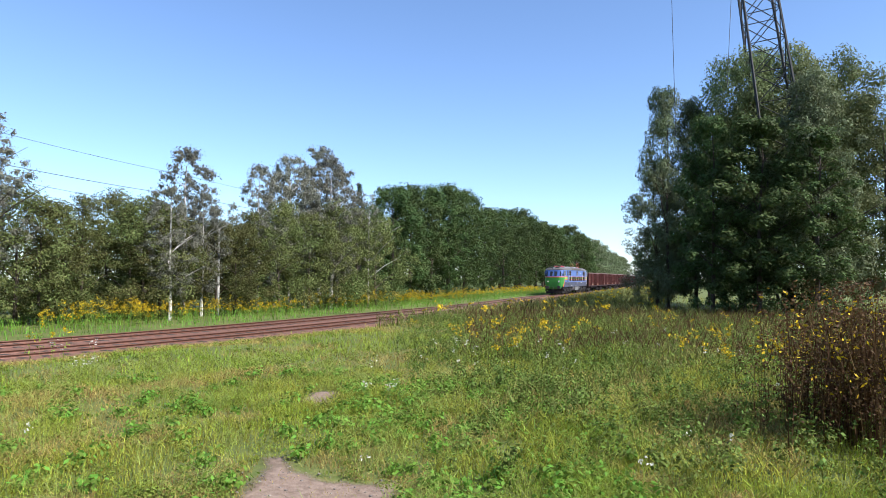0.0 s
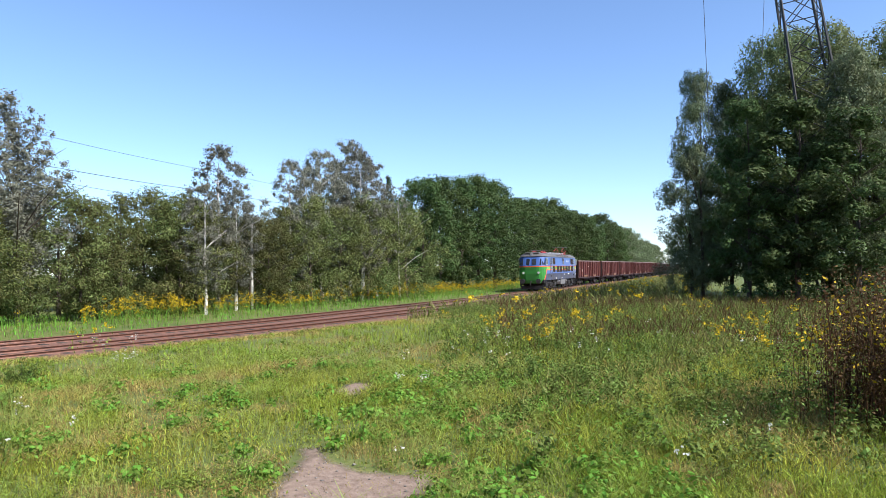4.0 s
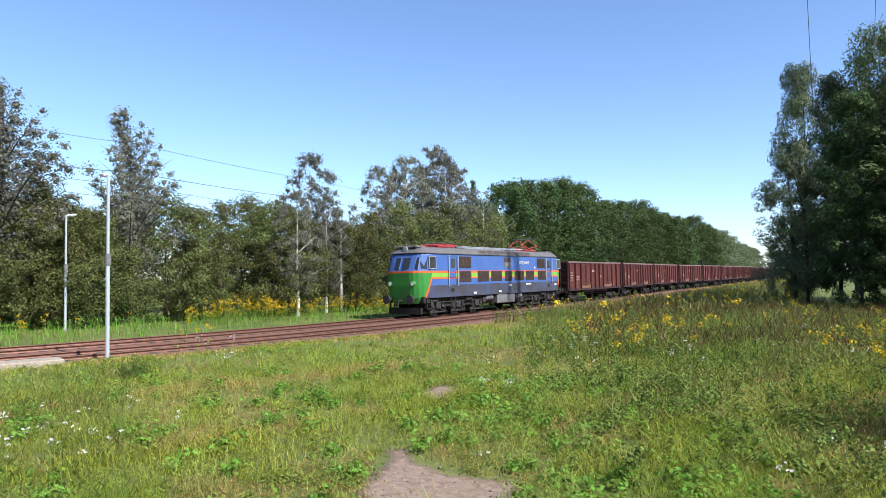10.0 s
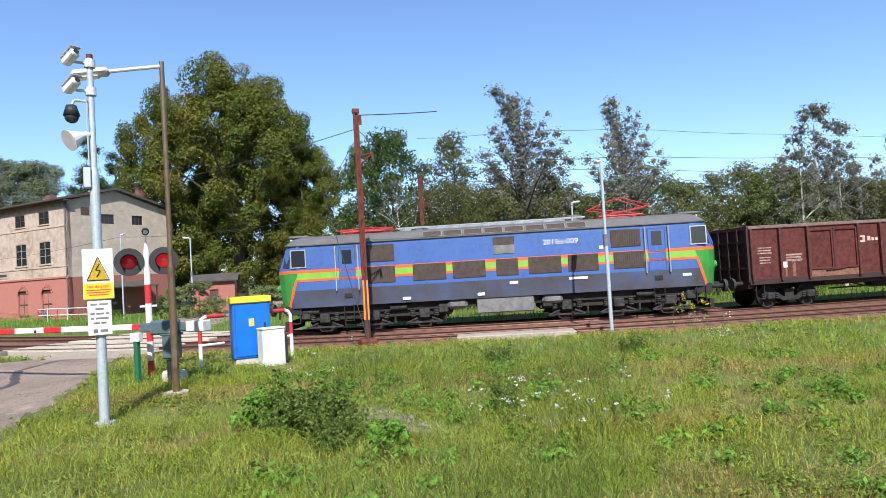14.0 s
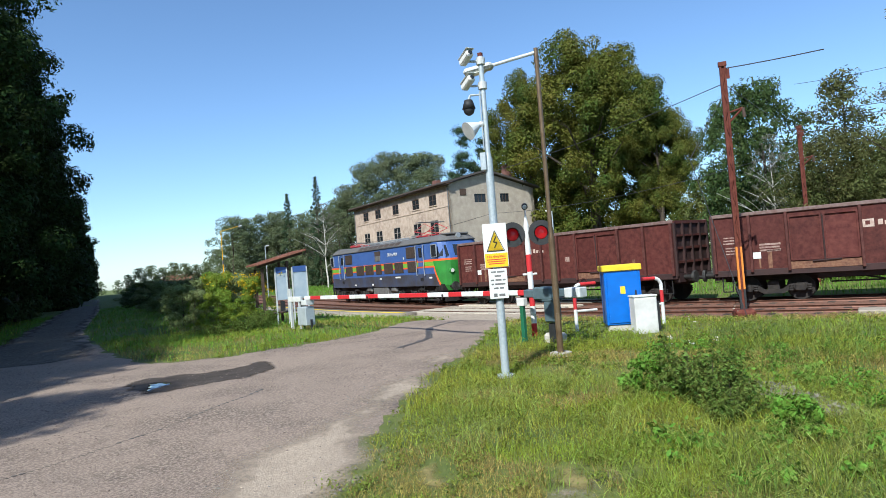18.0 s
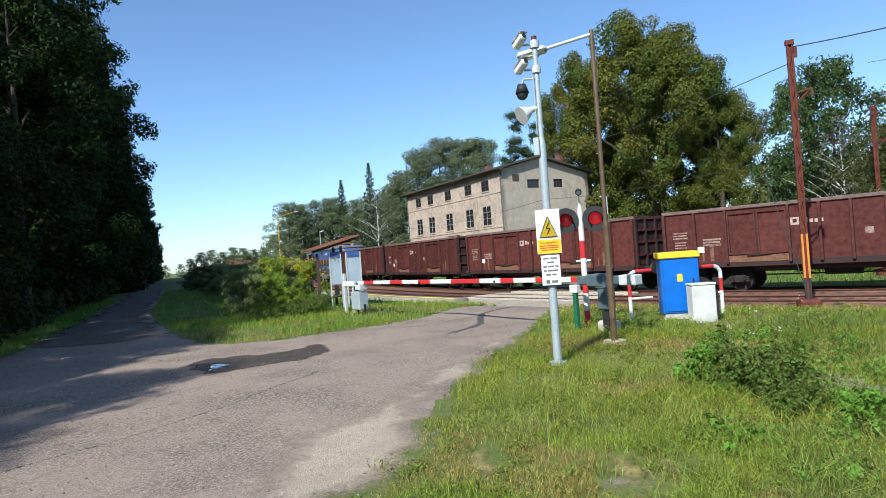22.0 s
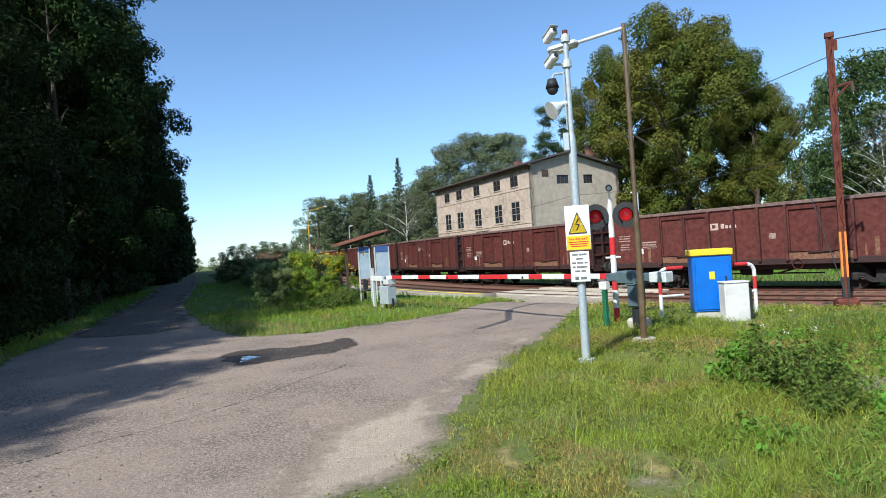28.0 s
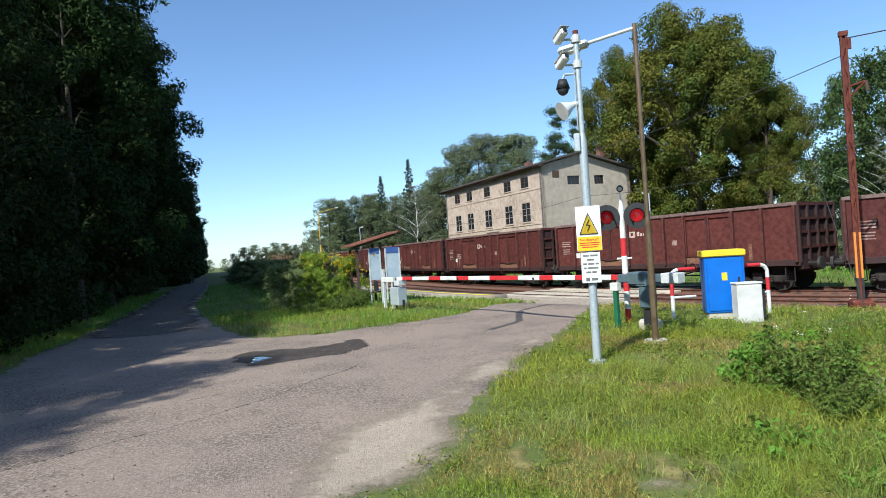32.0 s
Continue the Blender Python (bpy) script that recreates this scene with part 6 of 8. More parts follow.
def barrier():
    a, b = Vector((-14.5, 3.55, 0)), Vector((-23.0, -2.25, 0))
    z = 1.12
    d = (b - a).normalized()
    ang = math.degrees(math.atan2(d.y, d.x))
    ob = thing("barrier_boom", pose(a.x, a.y, ground_at(a.x, a.y), 0, 0, ang), "lowered red and white striped barrier boom across the road", "barrier")
    length = (b - a).length
    edges = [0.0, 0.022, 0.084, 0.133, 0.209, 0.258, 0.341, 0.465, 0.567, 0.629, 0.718, 0.787, 0.892, 0.958, 1.0]
    for i, (u0, u1) in enumerate(zip(edges, edges[1:])):
        part("band", boxes((u0 * length, u1 * length, -0.04, 0.04, z - 0.062, z + 0.062), bevel=0.012), M["white_paint" if i % 2 else "red_sign"], ob)
    for u in (0.28, 0.62):
        part("boom_lamp", rods(((u * length, -0.05, z - 0.02), (u * length, 0.05, z - 0.02)), r=0.035, n=10), M["matt_black"], ob)
    part("counterweight_arm", boxes((-1.55, 0.0, -0.09, 0.09, z - 0.11, z + 0.07), bevel=0.02), M["teal_grey"], ob, "blue-grey counterweight arm")
    part("counterweight", boxes((-1.62, -1.2, -0.13, 0.13, z - 0.13, z + 0.09), bevel=0.02), M["pale_steel"], ob)
    part("bearing_plate", boxes((-0.85, -0.35, -0.18, 0.18, z - 0.16, z + 0.12), bevel=0.03), M["teal_grey"], ob)
    dr = thing("barrier_drive", pose(a.x - d.x * 0.75, a.y - d.y * 0.75, ground_at(a.x, a.y), 0, 0, ang), "dark grey barrier drive housing on a short leg", "barrier drive")
    part("housing", boxes((-0.14, 0.14, -0.15, 0.15, 0.46, 0.96), bevel=0.035), M["teal_grey"], dr)
    part("lid", boxes((-0.16, 0.16, -0.17, 0.17, 0.93, 0.98), bevel=0.015), M["teal_grey"], dr)
    part("leg", boxes((-0.09, 0.09, -0.09, 0.09, -0.1, 0.44), bevel=0.02), M["matt_black"], dr)
    part("foundation", boxes((-0.1, 0.35, -0.35, 0.0, -0.1, 0.2), bevel=0.06), M["concrete"], dr)
    gp = thing("green_post", pose(-14.48, 3.44, 0, 0, 0, ang), "thin green marker post with a pale box", "post")
    part("post", boxes((-0.05, 0.05, -0.05, 0.05, -0.1, 0.86), bevel=0.01), M["green_post"], gp)
    part("top_box", boxes((-0.11, 0.11, -0.07, 0.07, 0.84, 1.02), bevel=0.01), M["white_box"], gp)
    rest = thing("boom_rest", pose(b.x, b.y, ground_at(b.x, b.y), 0, 0, ang), "grey box and forked rest under the boom's tip", "boom rest")
    part("rest_box", boxes((-0.30, 0.30, -0.18, 0.18, 0.16, 0.80), bevel=0.02), M["galv"], rest)
    part("bracket", boxes((-0.35, 0.0, -0.16, 0.16, 0.86, 1.04), bevel=0.01), M["pale_steel"], rest)
    for sx in (-0.35, 0.15):
        part("leg", boxes((sx - 0.03, sx + 0.03, -0.03, 0.03, -0.1, 0.36)), M["matt_black"], rest)
    part("cross_bar", boxes((0.25, 1.15, -0.05, 0.05, 0.98, 1.16), bevel=0.01), M["white_paint"], rest)
    part("fork", boxes((1.0, 1.1, -0.04, 0.04, -0.1, 1.45), (0.4, 0.46, -0.03, 0.03, -0.1, 1.0)), M["pale_steel"], rest)


def cabinets():
    x, y = -15.36, 6.16
    rz = facing(x, y) + 9
    ob = thing("switch_cabinet", pose(x, y, ground_at(x, y), 0, 0, rz), "blue steel switch cabinet with yellow lid on concrete plinth", "cabinet")
    part("plinth", boxes((-0.40, 0.40, -0.33, 0.33, -0.1, 0.13), bevel=0.02), M["concrete"], ob)
    part("body", boxes((-0.43, 0.43, -0.36, 0.36, 0.13, 1.44), bevel=0.012), M["cabinet_blue"], ob)
    d = part("door", boxes((-0.38, 0.38, -0.385, -0.362, 0.18, 1.40), bevel=0.008), M["cabinet_blue"], ob)
    part("handle", boxes((0.27, 0.31, -0.41, -0.385, 0.75, 0.95), bevel=0.006), M["matt_black"], d)
    part("hinge", rods(((-0.37, -0.39, 0.35), (-0.37, -0.39, 0.47)), r=0.015), M["cabinet_blue"], d)
    part("hinge", rods(((-0.37, -0.39, 1.1), (-0.37, -0.39, 1.22)), r=0.015), M["cabinet_blue"], d)
    part("plate", boxes((-0.07, 0.05, -0.389, -0.3855, 0.88, 1.06)), M["yellow"], d, "small yellow plate")
    part("lid", boxes((-0.47, 0.47, -0.41, 0.41, 1.43, 1.58), bevel=0.02), M["yellow"], ob, "yellow overhanging lid")
    part("sticker", boxes((0.431, 0.434, -0.12, 0.10, 1.05, 1.35)), M["white_paint"], ob, "white sign on the side")
    x, y = -14.5, 6.33
    wb = thing("cable_cabinet", pose(x, y, ground_at(x, y), 0, 0, facing(x, y) + 22), "grimy white cable cabinet standing in the grass", "cabinet")
    part("body", boxes((-0.27, 0.27, -0.17, 0.17, -0.05, 0.84), bevel=0.012), M["white_box"], wb)
    part("door", boxes((-0.25, 0.25, -0.182, -0.171, 0.02, 0.80), bevel=0.004), M["white_box"], wb)
    part("lid", boxes((-0.285, 0.285, -0.19, 0.19, 0.84, 0.88), bevel=0.01), M["white_box"], wb)
    part("side_case", boxes((0.272, 0.36, -0.1, 0.15, 0.05, 0.7), bevel=0.01), M["matt_black"], wb, "black case on the side")
    x, y = -15.9, 5.95
    for (px, py), turn in (((-15.55, 5.30), 25), ((-15.5, 7.0), 25)):
        hp = thing("guard_hoop", pose(px, py, ground_at(px, py), 0, 0, facing(px, py) + turn), "red and white tubular guard hoop beside the cabinet", "guard rail", "guard hoops")
        s = -1 if py < 6 else 1
        pts = [(s * 0.28, 0, -0.1), (s * 0.28, 0, 0.28), (s * 0.28, 0, 0.55), (s * 0.28, 0, 0.85), (s * 0.28, 0, 1.02), (s * 0.22, 0, 1.12), (s * 0.12, 0, 1.16), (-s * 0.3, 0, 1.16)]
        for i, (p, q) in enumerate(zip(pts, pts[1:])):
            part("tube", rods((p, q), r=0.045, n=10), M["red_sign" if i in (2, 6) else "white_paint"], hp)
        part("cross_tube", rods(((s * 0.28, 0, 0.5), (-s * 0.3, 0, 0.5)), r=0.03, n=8), M["white_paint"], hp)


def shelter():
    x, y = -27.6, -3.7
    ob = thing("waiting_shelter", pose(x, y, ground_at(x, y), 0, 0, facing(x, y) + 14), "small waiting shelter with rusty lean-to roof and clear walls", "shelter")
    for px in (-0.8, 0.22):
        for py in (-0.55, 0.75):
            part("post", boxes((px - 0.05, px + 0.05, py - 0.05, py + 0.05, -0.1, 2.52 + px * 0.24)), M["wood_dark"], ob)
    r = part("roof", boxes((-0.95, 1.15, -0.9, 1.2, -0.03, 0.03), bevel=0.01), M["rusty_roof"], ob, "rusty corrugated roof sheet")
    r.matrix_basis = pose(-0.15, 0, 2.70, 0, -14, 0)
    for i in range(16):
        c = part("corrugation", boxes((-0.95, 1.15, -0.88 + i * 0.135, -0.84 + i * 0.135, 0.031, 0.05)), M["rusty_roof"], r)
    part("rafter", boxes((-0.9, 1.05, -0.6, -0.5, -0.13, -0.035)), M["wood_dark"], r)
    for x0, x1 in ((-0.28, 0.14), (0.42, 0.98)):
        g = part("glass_panel", boxes((x0, x1, -0.62, -0.60, 1.0, 2.1)), M["sheet_sky"], ob, "clear wall panel, sky reflection put into its colour")
        part("fascia", boxes((x0, x1, -0.64, -0.63, 2.1, 2.34)), M["loco_blue"], g, "dark blue band above the panel")
        part("timetable", boxes((x0 + 0.12, x1 - 0.12, -0.635, -0.622, 0.55, 0.95)), M["matt_black"], g)
        part("stile", boxes((x0 - 0.05, x0, -0.64, -0.58, 0.0, 2.3), (x1, x1 + 0.05, -0.64, -0.58, 0.0, 2.3)), M["pale_steel"], g)
    part("bench", boxes((-0.8, 0.9, 0.2, 0.6, 0.42, 0.47), bevel=0.01), M["wood_dark"], ob)


def crossing_deck():
    """Slabs between and beside the rails where the road crosses, and the low platform."""
    k = int(np.argmin(np.hypot(TRACK[:, 0] + 31.8, TRACK[:, 1] - 8.1)))
    tops = []
    for off, w in ((NEAR - 1.12, 0.5), (NEAR - 0.36, 0.62), (NEAR + 0.36, 0.62), (NEAR + 1.3, 0.62), (-1.3, 0.62), (-0.36, 0.62), (0.36, 0.62), (1.55, 0.62)):
        for j in range(-4, 4):
            s = k + j * 1.02
            x, y = on_track(s, off)
            i = int(s)
            m = pose(x, y, RAIL_Z - 0.02 + random.uniform(-0.006, 0.006), 0, random.uniform(-0.5, 0.5), math.degrees(math.atan2(TDIR[i][1], TDIR[i][0])))
            ob = part("crossing_slab", boxes((-0.5, 0.5, -w / 2, w / 2, -0.14, 0.0), bevel=0.02), M["slab"])
            ob.matrix_basis = m
            tagged(ob, "worn concrete slab let in beside the rails", "slab", "slabs of the level crossing")
    # the road rises in a sandy apron to the outermost slabs
    ss, offs = np.arange(k - 5.4, k + 4.6, 0.4), np.arange(-9.4, NEAR - 1.3, 0.3)
    v = []
    for q in ss:
        for off in offs:
            x, y = on_track(q, off)
            u = (off + 9.4) / (NEAR - 1.3 + 9.4)
            low = ground_at(x, y) + 0.024
            rise = min(1.0, max(0.0, u * 1.25 - 0.2))
            side_drop = max(0.0, abs(q - k + 0.4) - 4.4) * 0.12
            v.append((x, y, low + max(0.0, RAIL_Z - 0.03 - low) * rise - side_drop + 0.006 * noise.noise(Vector((x * 2, y * 2, 0)))))
    g = np.arange(len(ss) * len(offs)).reshape(len(ss), len(offs))
    f = np.stack([g[:-1, :-1], g[1:, :-1], g[1:, 1:], g[:-1, 1:]], -1).reshape(-1, 4)
    tagged(raw("road_apron", np.array(v), f, M["apron"], smooth=True), "sandy worn road apron rising to the crossing slabs", "road", kind="structure")
    # the low platform and its yellow edge line
    edge, back = ([on_track(s, off) for s in (451.5, 446, 440, 430, 415, 395, 375)] for off in (-5.95, -8.6))
    stripe, inner = ([on_track(s, off) for s in (451.2, 446, 440, 430, 415, 395, 375)] for off in (-6.35, -6.65))
    for name, a, b, z, deep, mat, label in (("platform", edge, back, RAIL_Z + 0.12, 0.5, "paving", "low sandy paved station platform along the line"), ("platform_line", stripe, inner, RAIL_Z + 0.124, 0.002, "yellow", "yellow safety line painted along the platform")):
        n = len(a)
        vs = [(*p, z) for p in a] + [(*p, z) for p in b] + [(*p, z - deep) for p in a] + [(*p, z - deep) for p in b]
        f = []
        for q in range(n - 1):
            f += [(q, q + 1, n + q + 1, n + q), (q, 2 * n + q, 2 * n + q + 1, q + 1), (n + q, n + q + 1, 3 * n + q + 1, 3 * n + q)]
        f += [(0, n, 3 * n, 2 * n)]
        tagged(raw(name, np.array(vs, float), f, M[mat]), label, "platform", kind="structure")
    # ramp slab beside the line
    x, y = on_track(470.3, -5.65)
    ob = part("ramp_slab", boxes((-2.0, 2.0, -0.45, 0.45, -0.25, 0.14), bevel=0.03), M["paving"])
    ob.matrix_basis = pose(x, y, -0.47, 0, 0, math.degrees(math.atan2(TDIR[470][1], TDIR[470][0])))
    tagged(ob, "pale concrete ramp slab lying beside the railway line", "slab")


camera_post()
arm_lamp()
signal_post()
barrier()
cabinets()
shelter()
crossing_deck()

# ---- the station house ----
def hole_wall(w, h, t, holes):
    """A wall of width w and height h (x and z), thickness t behind y = 0, with openings (x0, x1, z0, z1) right through it."""
    xs = sorted({0.0, w, *[a for o in holes for a in o[:2]]})
    zs = sorted({0.0, h, *[a for o in holes for a in o[2:]]})
    bm = bmesh.new()
    for x0, x1 in zip(xs, xs[1:]):
        z_run = None
        for z0, z1 in zip(zs, zs[1:]):
            mx, mz = (x0 + x1) / 2, (z0 + z1) / 2
            solid = not any(o[0] < mx < o[1] and o[2] < mz < o[3] for o in holes)
            if solid:
                z_run = (z_run[0], z1) if z_run else (z0, z1)
            if z_run and (not solid or z1 == zs[-1]):
                box(bm, x0, x1, 0, t, *z_run)
                z_run = None
    bmesh.ops.remove_doubles(bm, verts=bm.verts, dist=0.0001)
    return bm


def house_window(parent, x0, x1, z0, z1, bars=True, tall=True):
    w = part("window", boxes((x0, x1, 0.05, 0.065, z0, z1)), M["glass_dark"], parent, "dark window pane behind weathered wooden bars" if tall else "small dark attic window")
    mat = M["window_white" if tall else "wood_dark"]
    f = 0.06
    part("window_frame", boxes((x0, x0 + f, 0.015, 0.08, z0, z1), (x1 - f, x1, 0.015, 0.08, z0, z1), (x0 + f, x1 - f, 0.015, 0.08, z0, z0 + f), (x0 + f, x1 - f, 0.015, 0.08, z1 - f, z1)), mat, w)
    mx = (x0 + x1) / 2
    rows = (0.36, 0.68) if tall else (0.5,)
    part("mullion", boxes((mx - 0.03, mx + 0.03, 0.02, 0.075, z0 + f, z1 - f)), mat, w)
    for q in rows:
        part("transom", boxes((x0 + f, x1 - f, 0.022, 0.072, z0 + (z1 - z0) * q - 0.022, z0 + (z1 - z0) * q + 0.022)), mat, w)
    part("sill", boxes((x0 - 0.1, x1 + 0.1, -0.08, 0.1, z0 - 0.09, z0 - 0.002)), M["plaster"], w)


def station():
    cx, cy = bearing(82.3, 66)
    lx, ly = bearing(90.8, 88)
    L = math.hypot(cx - lx, cy - ly)
    ang = math.degrees(math.atan2(cy - ly, cx - lx))
    W, EAVE, TOP = 11.0, 10.6, 11.9
    ob = thing("station_house", pose(lx, ly, -0.48, 0, 0, ang), "old three-storey station house, plaster above red brick base", "house")
    us = (0.15, 0.30, 0.50, 0.705, 0.86)
    holes = [(u * L - 0.85, u * L + 0.85, 0.25, 2.75) for u in us] + [(u * L - 0.9, u * L + 0.9, 5.05, 7.15) for u in us] + [(u * L - 0.8, u * L + 0.8, 8.7, 9.85) for u in us]
    low = [h for h in holes if h[2] < 3]
    part("brick_base", hole_wall(L, 3.75, 0.35, low), M["brick"], ob, "red brick ground-floor wall")
    up = part("front_wall", hole_wall(L, EAVE - 3.75, 0.35, [(a, b, c - 3.75, d - 3.75) for a, b, c, d in holes if c > 3]), M["plaster"], ob, "stained beige plaster wall")
    up.matrix_basis = pose(0, 0, 3.75)
    for a, b, c, d in holes:
        if c > 3:
            house_window(ob, a + 0.01, b - 0.01, c + 0.01, d - 0.01, tall=d - c > 1.3)
        else:
            dr = part("arched_door", boxes((a, b, 0.14, 0.2, c, d)), M["wood_dark"], ob, "dark wooden shutter door in an arched opening")
            part("door_panels", boxes((a + 0.12, (a + b) / 2 - 0.05, 0.12, 0.14, c + 0.2, c + 1.1), ((a + b) / 2 + 0.05, b - 0.12, 0.12, 0.14, c + 0.2, c + 1.1), (a + 0.12, (a + b) / 2 - 0.05, 0.12, 0.14, c + 1.25, d - 0.35), ((a + b) / 2 + 0.05, b - 0.12, 0.12, 0.14, c + 1.25, d - 0.35)), M["brick"], dr)
            bm = bmesh.new()
            r = (b - a) / 2 + 0.05
            for i in range(9):
                t0 = radians(20 + 140 * i / 8)
                m = Matrix.Translation(((a + b) / 2 + r * math.cos(t0), -0.02, d - r * 0.55 + r * math.sin(t0))) @ Matrix.Rotation(-t0 + radians(90), 4, "Y")
                box(bm, -0.10, 0.10, -0.03, 0.03, -0.14, 0.14, m=m)
            part("brick_arch", bm, M["brick"], ob)
    part("string_course", boxes((-0.05, L + 0.05, -0.09, 0.0, 3.70, 3.86)), M["brick"], ob)
    part("string_course", boxes((-0.03, L + 0.03, -0.06, 0.0, 4.72, 4.84)), M["plaster"], ob)
    part("string_course", boxes((-0.03, L + 0.03, -0.05, 0.0, 8.30, 8.38)), M["plaster"], ob)
    sgn = part("name_board", boxes((0.46 * L, 0.62 * L, -0.05, -0.005, 4.05, 4.6)), M["plaster_grey"], ob, "faded board with lettering past reading")
    part("letter_bar", boxes((0.475 * L, 0.605 * L, -0.06, -0.052, 4.2, 4.45)), M["wood_dark"], sgn)
    gh = [(0.35 * W - 0.75, 0.35 * W + 0.75, 8.6, 9.5), (0.64 * W - 0.6, 0.64 * W + 0.6, 8.6, 9.5)]
    gb = part("gable_base", hole_wall(W, 3.75, 0.35, [(0.42 * W - 0.7, 0.42 * W + 0.7, 0.0, 2.5)]), M["brick"], ob, "red brick gable base with doorway")
    gb.matrix_basis = pose(L, 0, 0, 0, 0, 90)
    g = part("gable_wall", hole_wall(W, EAVE - 3.75 - 0.6, 0.35, [(a, b, c - 3.75, d - 3.75) for a, b, c, d in gh]), M["plaster_grey"], ob, "grey-beige plaster gable wall")
    g.matrix_basis = pose(L, 0, 3.75, 0, 0, 90)
    gt = part("gable_top", prism([(0, EAVE - 0.6), (W, EAVE - 0.6), (W, EAVE - 0.55), (W * 0.42, TOP - 0.12), (0, EAVE - 0.05)], 0.0, 0.35), M["plaster_grey"], ob)
    gt.matrix_basis = pose(L, 0, 0, 0, 0, 90)
    gwin = part("gable_windows_holder", boxes((0.42 * W - 0.7, 0.42 * W + 0.7, 0.2, 0.26, 0.0, 2.5)), M["wood_dark"], ob, "dark door in the gable")
    gwin.name = "gable_door"
    gwin.matrix_basis = pose(L, 0, 0, 0, 0, 90)
    for a, b, c, d in gh:
        w = part("window", boxes((a, b, 0.12, 0.14, c, d)), M["glass_dark"], ob, "small dark gable window")
        w.matrix_basis = pose(L, 0, 0, 0, 0, 90)
        for q in (0.03, 0.35, 0.66, 0.97):
            part("mullion", boxes((a + (b - a) * q - 0.03, a + (b - a) * q + 0.03, 0.09, 0.15, c, d)), M["wood_dark"], w)
    v = part("vent_panel", boxes((0.12 * W, 0.19 * W, -0.04, 0.0, 9.35, 10.05)), M["wood_dark"], ob)
    v.matrix_basis = pose(L, 0, 0, 0, 0, 90)
    part("porch_roof", prism([(L, 3.0), (L + 2.2, 2.55), (L + 2.2, 2.65), (L, 3.15)], 1.5, 7.5), M["roof_felt"], ob, "dark lean-to porch roof")
    for y in (1.7, 7.3):
        part("porch_post", boxes((L + 2.0, L + 2.12, y - 0.06, y + 0.06, 0, 2.6)), M["wood_dark"], ob)
    part("back_wall", boxes((0, L, W - 0.35, W, 0, EAVE - 0.6)), M["plaster_grey"], ob)
    part("left_wall", boxes((0, 0.35, 0.35, W - 0.35, 0, EAVE - 0.2)), M["plaster_grey"], ob)
    o = 0.55
    part("roof", prism([(-o, EAVE + 0.02), (-o, EAVE + 0.2), (W * 0.42, TOP + 0.15), (W + o, EAVE - 0.4), (W + o, EAVE - 0.58), (W * 0.42, TOP - 0.08)], 0, 1), M["roof_felt"], ob, "low dark felt roof with wide eaves").matrix_basis = Matrix(((0, L + 2 * o, 0, -o), (1, 0, 0, 0), (0, 0, 1, 0), (0, 0, 0, 1)))
    part("gutter", rods(((-o, -o - 0.06, EAVE + 0.05), (L + o, -o - 0.06, EAVE + 0.05)), r=0.08), M["wood_dark"], ob)
    part("eaves_soffit", boxes((-o, L + o, -o, 0.0, EAVE - 0.12, EAVE + 0.01)), M["wood_dark"], ob)
    ch = part("chimney", boxes((L - 1.4, L - 0.7, W * 0.72, W * 0.72 + 0.8, EAVE - 0.4, TOP + 0.9), (L - 1.46, L - 0.64, W * 0.72 - 0.06, W * 0.72 + 0.86, TOP + 0.6, TOP + 0.72)), M["sooty_brick"], ob, "sooty red brick chimney")
    part("chimney", boxes((L * 0.55, L * 0.55 + 0.9, W * 0.42, W * 0.42 + 0.7, TOP - 0.2, TOP + 0.6)), M["sooty_brick"], ob)
    part("downpipe", rods(((L - 0.15, -0.08, 0), (L - 0.15, -0.08, EAVE)), r=0.06), M["grey_steel"], ob)
    part("downpipe", rods(((0.25, -0.08, 0), (0.25, -0.08, EAVE)), r=0.06), M["grey_steel"], ob)
    an = thing("station_annex", pose(lx, ly, -0.48, 0, 0, ang), "low red brick annex with dark flat roof", "outbuilding")
    part("wall", hole_wall(6.2, 3.1, 0.3, [(1.2, 2.0, 0.9, 2.6), (3.9, 4.7, 0.9, 2.6)]), M["brick"], an).matrix_basis = pose(-6.25, 0.6, 0)
    part("side_wall", boxes((-6.25, -5.95, 0.9, 6, 0, 3.1), (-6.25, -0.05, 5.7, 6, 0, 3.1)), M["brick"], an)
    for x in (-5.05, -2.35):
        part("window", boxes((x, x + 0.8, 0.75, 0.77, 0.9, 2.6)), M["glass_dark"], an)
    part("roof", boxes((-6.6, -0.06, 0.2, 6.3, 3.1, 3.32), bevel=0.03), M["roof_felt"], an)
    # fence and cycle before the house
    fe = thing("platform_fence", pose(lx, ly, -0.48, 0, 0, ang), "white and red tubular fence at the platform's end", "fence")
    for i in range(7):
        part("post", rods(((L - 1 + i * 1.4, -2.2, -0.2), (L - 1 + i * 1.4, -2.2, 1.1)), r=0.04), M["white_paint" if i % 2 else "red_sign"], fe)
    for z in (0.55, 1.08):
        part("rail", rods(((L - 1, -2.2, z), (L + 7.4, -2.2, z)), r=0.04), M["white_paint"], fe)
    cy = thing("bicycle", pose(lx, ly, -0.48, 0, 0, ang) @ pose(L - 3.2, -0.5, 0), "dark bicycle leaning by the station wall", "bicycle")
    for x in (-0.52, 0.52):
        part("wheel", rods(*[((x + 0.33 * math.cos(a), 0, 0.34 + 0.33 * math.sin(a)), (x + 0.33 * math.cos(a + 0.524), 0, 0.34 + 0.33 * math.sin(a + 0.524))) for a in [i * 0.524 for i in range(12)]], r=0.02, n=5), M["matt_black"], cy)
